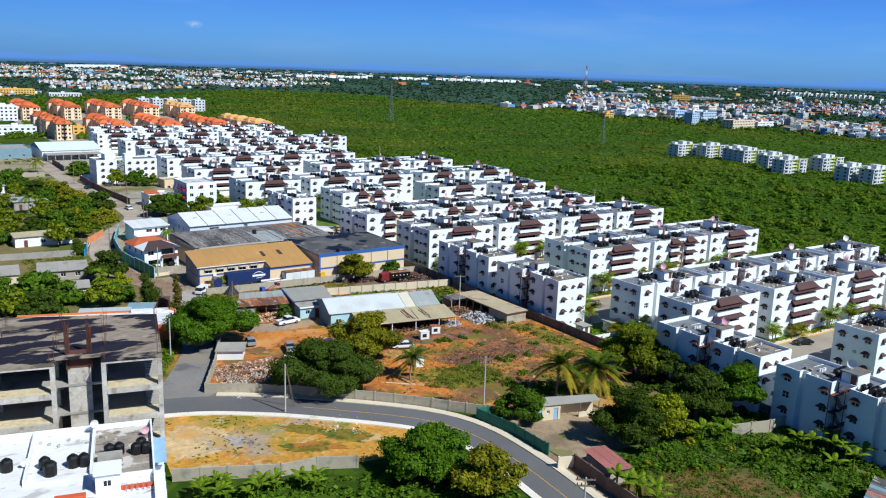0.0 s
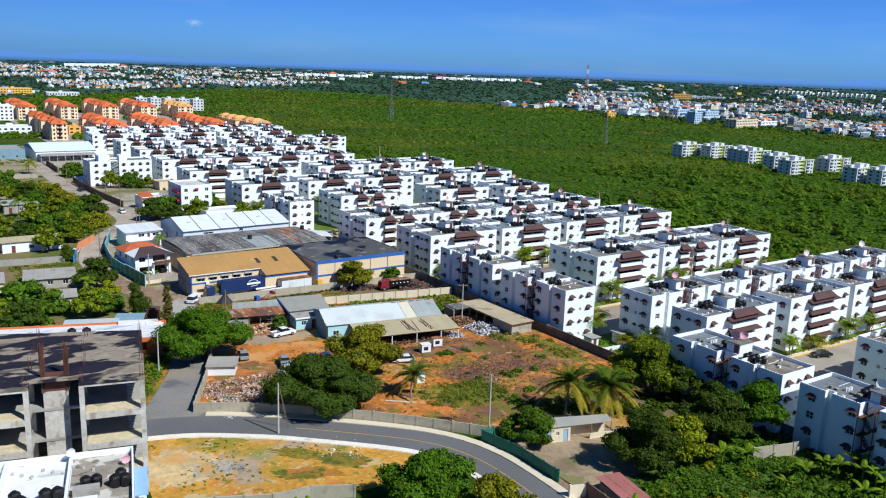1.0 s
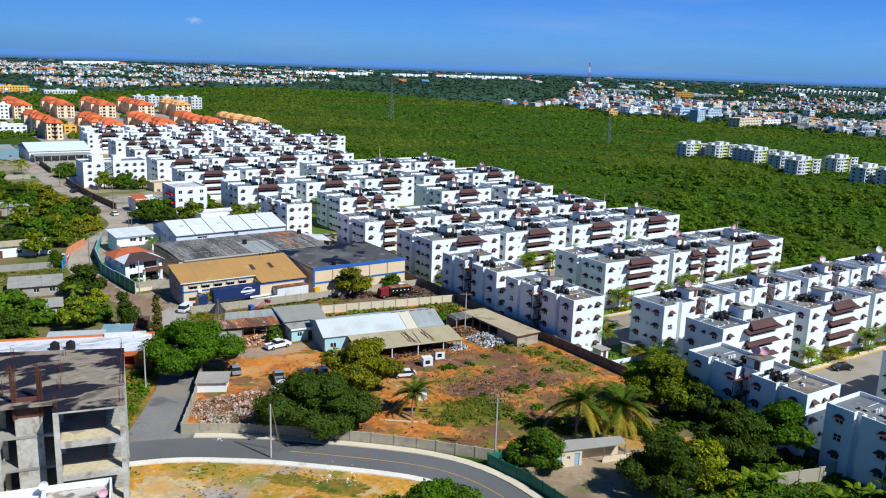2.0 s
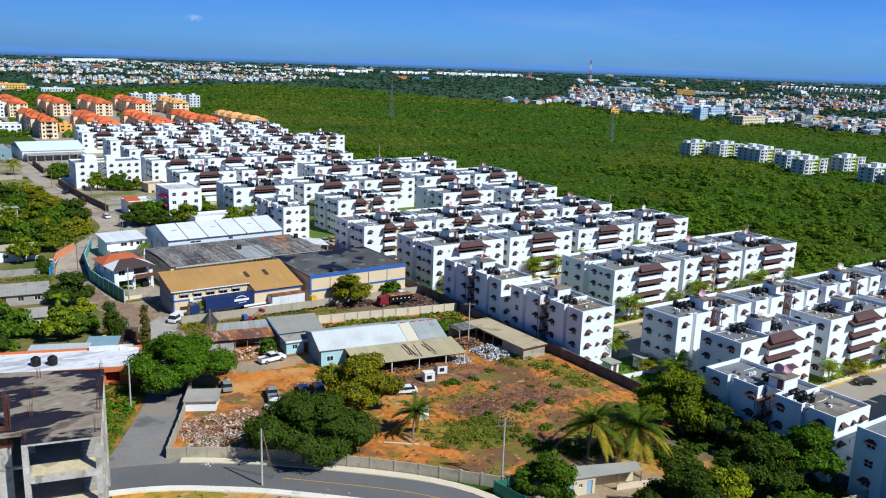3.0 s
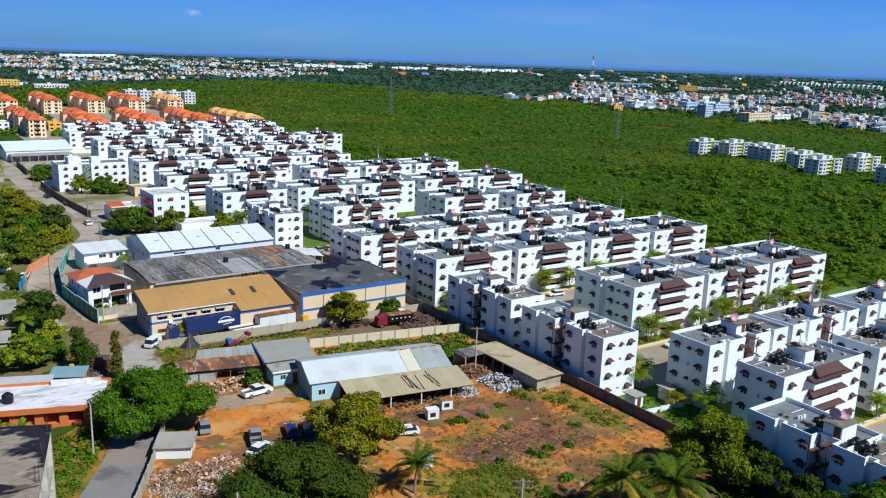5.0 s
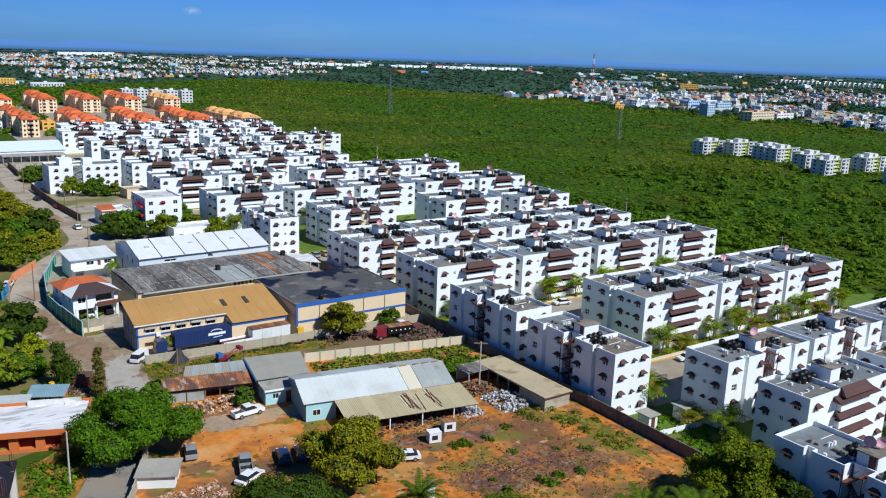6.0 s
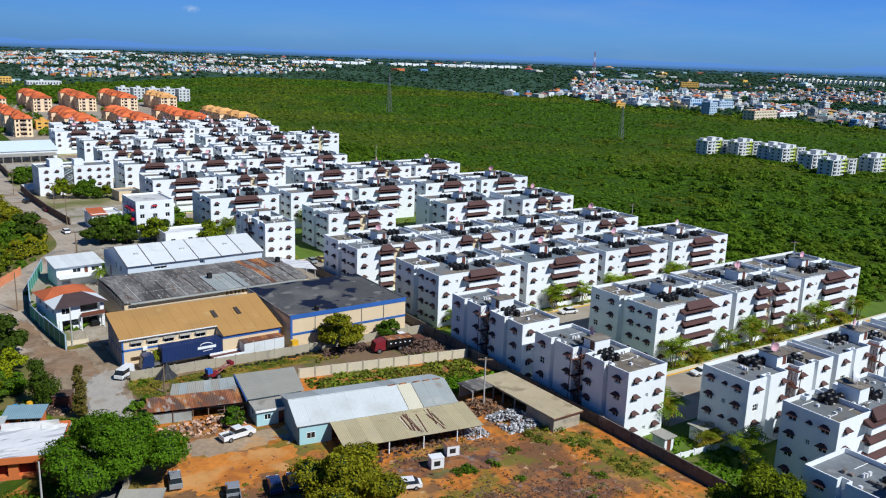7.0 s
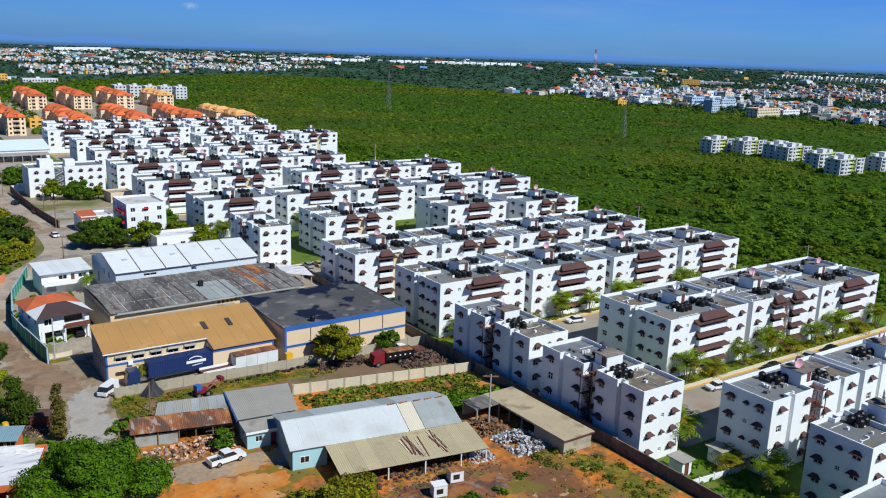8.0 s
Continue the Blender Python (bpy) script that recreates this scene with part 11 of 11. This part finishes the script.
ORANGE_ROOFED = "long peach apartment block with orange hipped roofs"
sheet("peach_estate_ground", [(88, 562.5), (246, 562.5), (252, 880), (88, 880)], 0.03, M_STREET, "paved ground between the orange-roofed blocks")
first = peach_block(ORANGE_ROOFED, M_PEACH, M_FARCLAY, 88.0, 1)
first.matrix_basis = pose(129.0, 774.0, 0)
for x, y in ((162.5, 774.0), (195.5, 774.0), (96.0, 770.0)):
    copy_thing(first, pose(x, y, 0))
short = peach_block(ORANGE_ROOFED, M_PEACH, M_FARCLAY, 90.0, 2)
short.matrix_basis = pose(121.0, 562.0, 0)
for x, y in ((155.0, 564.0), (189.5, 568.0)):
    copy_thing(short, pose(x, y, 0))
edge_block = peach_block(ORANGE_ROOFED, M_PEACH, M_FARCLAY, 92.0, 3, 9.6)
edge_block.matrix_basis = pose(92.6, 590.0, 0, 0, 0, 1.5)
tan = peach_block("long cream apartment block with tan hipped roofs", M_PEACH, M_FARTAN, 76.0, 4)
tan.matrix_basis = pose(224.0, 576.0, 0, 0, 0, 3.0)
cream = peach_block("long cream apartment block with tan hipped roofs", M_PEACH, M_FARTAN, 60.0, 5)
cream.matrix_basis = pose(229.0, 776.0, 0)
slab_block("yellow_house", "small yellow house between the orange-roofed blocks", 110.0, 632.0, 0, 8.0, 9.0, 5.0, M_FARYELLOW, M_FARCLAY, 2)
slab_block("white_block", "plain white apartment block with a flat roof", 72.0, 768.0, 0, 20.0, 16.0, 11.6, M_WHITE, M_SCREEN, 4)
slab_block("white_block", "low white building beside the orange-roofed blocks", 62.0, 634.0, 0, 25.0, 16.0, 5.2, M_WHITE, M_SCREEN, 2)
slab_block("yellow_block", "long yellow building at the edge of the far town", 126.0, 1196.0, 2.0, 40.0, 14.0, 8.4, M_FARYELLOW, M_SCREEN, 3)
slab_block("green_hall", "long low hall at the edge of the far town", 180.0, 1180.0, 4.0, 40.0, 12.0, 4.4, M_LIMEWALL, M_SCREEN, 1)
for k in range(5):
    slab_block("grey_block", "pale grey apartment block behind the orange-roofed blocks", 224.0 + k * 13.0, 906.0 - k * 6.0, 0, 11.0, 15.0, 11.5, M_LIMEWALL, M_SCREEN, 4, "grey blocks")
first = lime_block()
for i, (x, y) in enumerate(LIME):
    t = copy_thing(first, pose(x, y, 0)) if i else first
    t.matrix_basis = pose(x, y, 0) @ Matrix.Diagonal((1.0, 1.0, 0.77, 1.0))
# larger houses along the near edge of the far town
for name, label, (x, y, rz), (w, d, h), wall, roof, floors in (
        ("tower_house", "pale blue and white five-storey house in the far town", (774, 634, 4), (14, 11, 13.0), M_TOWNBLUE, M_SCREEN, 5),
        ("town_row", "long cream row of flats with an orange roof", (764, 570, 7), (46, 13, 9.0), M_CREAMPALE, M_FARCLAY, 3),
        ("town_house", "low white row beside the cream flats", (813, 574, 7), (36, 12, 6.5), M_WHITE, M_FARCLAY, 2),
        ("town_house", "large white house in the far town", (790, 752, 8), (22, 16, 9.5), M_WHITE, M_SCREEN, 3),
        ("town_house", "white house with blue walls in the far town", (838, 714, 0), (22, 14, 11.0), M_TOWNBLUE, M_SCREEN, 3),
        ("town_house", "blue and white house in the far town", (862, 690, 0), (26, 14, 10.0), M_TOWNBLUE, M_SCREEN, 3),
        ("town_house", "orange house at the edge of the far town", (741, 740, 0), (14, 10, 5.5), M_FARYELLOW, M_FARCLAY, 2),
        ("town_house", "large white house in the far town", (905, 742, 0), (22, 14, 9.5), M_WHITE, M_SCREEN, 3),
        ("town_house", "cream house in the far town", (985, 780, 0), (18, 14, 12.0), M_CREAMPALE, M_SCREEN, 4),
        ("town_house", "tall pale house in the far town", (1000, 640, 0), (11, 10, 12.0), M_LIMEWALL, M_SCREEN, 5),
        ("town_hall", "long white hall beyond the far town", (1440, 1430, -52), (74, 26, 7.0), M_LIMEWALL, M_SCREEN, 1),
        ("town_hall", "long grey hall beyond the far town", (1490, 1280, -52), (100, 24, 6.0), M_LIMEWALL, M_SCREEN, 1),
        ("orange_hall", "orange building beside the long grey hall", (1380, 1190, -40), (36, 20, 12.0), M_FARYELLOW, M_FARCLAY, 3)):
    slab_block(name, label, x, y, rz, w, d, h, wall, roof, floors)


# ---------------------------------------------------------------- masts
def lattice(x, y, h, half, label, red, n=9):
    """A tapering four-legged mast; every length of leg and every brace is a piece."""
    root = thing("radio_mast", label, "mast", pose(x, y, 0))
    for k in range(n):
        z0, z1 = h * k / n, h * (k + 1) / n
        a, b = half * (1 - 0.85 * k / n), half * (1 - 0.85 * (k + 1) / n)
        paint = (M_MASTRED if k % 2 == 0 else M_WHITE) if red else M_STEEL
        for sx, sy in ((-1, -1), (1, -1), (1, 1), (-1, 1)):
            g = Geo()
            g.tube((sx * a, sy * a, z0), (sx * b, sy * b, z1), 0.028 * half + 0.12, n=4)
            part("leg", g.mesh("leg", paint), root)
            g = Geo()
            g.tube((sx * a, sy * a, z0), (-sy * b, sx * b, z1), 0.015 * half + 0.06, n=4)
            part("brace", g.mesh("brace", paint), root)
    return root


M_MASTRED = mat("red_mast_paint", (0.45, 0.06, 0.04), 0.7, 0.05)
lattice(861, 906, 64, 3.4, "red and white lattice radio mast", True)
lattice(427, 727, 36, 2.0, "grey lattice pylon in the scrub", False)
lattice(469, 468, 24, 1.5, "grey lattice pylon in the scrub", False, 6)
lattice(1034, 1183, 30, 1.4, "slim grey lattice mast far beyond the scrub", False, 5)


# ---------------------------------------------------------------- horizon: far land and hills as a glowing backdrop with painted haze
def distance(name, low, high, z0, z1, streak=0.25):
    """The look of land too far off to tell apart, as glow: haze painted from the tone at its foot to that at its crest,
    with faint streaks.
    """
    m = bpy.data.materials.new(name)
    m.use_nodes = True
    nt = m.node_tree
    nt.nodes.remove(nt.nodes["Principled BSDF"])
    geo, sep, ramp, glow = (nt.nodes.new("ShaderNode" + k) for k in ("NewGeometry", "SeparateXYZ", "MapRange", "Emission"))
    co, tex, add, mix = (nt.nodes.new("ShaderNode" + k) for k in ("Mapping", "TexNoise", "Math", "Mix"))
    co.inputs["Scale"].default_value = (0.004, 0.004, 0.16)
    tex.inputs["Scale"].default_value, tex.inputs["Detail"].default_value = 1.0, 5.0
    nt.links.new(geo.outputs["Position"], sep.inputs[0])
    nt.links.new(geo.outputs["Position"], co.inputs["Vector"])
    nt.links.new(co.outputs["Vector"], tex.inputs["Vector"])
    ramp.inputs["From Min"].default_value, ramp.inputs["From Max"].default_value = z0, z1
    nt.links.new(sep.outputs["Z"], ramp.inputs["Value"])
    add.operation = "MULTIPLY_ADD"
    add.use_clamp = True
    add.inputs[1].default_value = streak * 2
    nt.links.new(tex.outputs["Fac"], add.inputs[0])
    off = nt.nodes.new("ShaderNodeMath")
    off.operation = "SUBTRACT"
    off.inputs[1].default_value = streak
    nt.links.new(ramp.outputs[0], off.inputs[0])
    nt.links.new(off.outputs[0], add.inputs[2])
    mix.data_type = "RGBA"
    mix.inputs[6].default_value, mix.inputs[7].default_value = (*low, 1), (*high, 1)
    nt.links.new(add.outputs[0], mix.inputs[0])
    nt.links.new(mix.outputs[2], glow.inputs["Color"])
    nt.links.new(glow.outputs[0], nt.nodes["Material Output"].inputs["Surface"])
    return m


def ring(label, R, height, material, n=260):
    g = Geo()
    for i in range(n):
        a0, a1 = math.radians(5 + 95 * i / n), math.radians(5 + 95 * (i + 1) / n)
        p0, p1 = (EYE[0] + R * math.cos(a0), EYE[1] + R * math.sin(a0)), (EYE[0] + R * math.cos(a1), EYE[1] + R * math.sin(a1))
        g.face((*p0, -5), (*p1, -5), (*p1, height(math.degrees(a1))), (*p0, height(math.degrees(a0))))
    thing("backdrop", label, "backdrop", data=g.mesh("backdrop", material), kind="structure")


def hills(d):
    k = noise.noise(Vector((d * 0.16, 3, 0))) * 0.6 + noise.noise(Vector((d * 0.5, 7, 0))) * 0.25
    return 36 + max(0.0, k + 0.12) * 46


M_FARPLAIN = distance("haze_blue_far_woods", (0.046, 0.125, 0.215), (0.114, 0.285, 0.67), 0, 24)
M_HILLS = distance("haze_blue_hills", (0.112, 0.290, 0.72), (0.128, 0.322, 0.80), 26, 80, 0.1)
ring("wooded plain with painted haze at the horizon", 4700, lambda d: 25.5 + 1.2 * noise.noise(Vector((d * 0.5, 0, 0))), M_FARPLAIN)
M_MIDPLAIN = distance("hazy_grey_green_woods", (0.034, 0.080, 0.070), (0.045, 0.118, 0.180), 0, 8)
ring("woods with painted haze before the horizon", 3950, lambda d: 7 + 1.0 * noise.noise(Vector((d * 0.9, 5, 0))), M_MIDPLAIN)
ring("haze-blue hills beyond the plain", 4800, hills, M_HILLS)
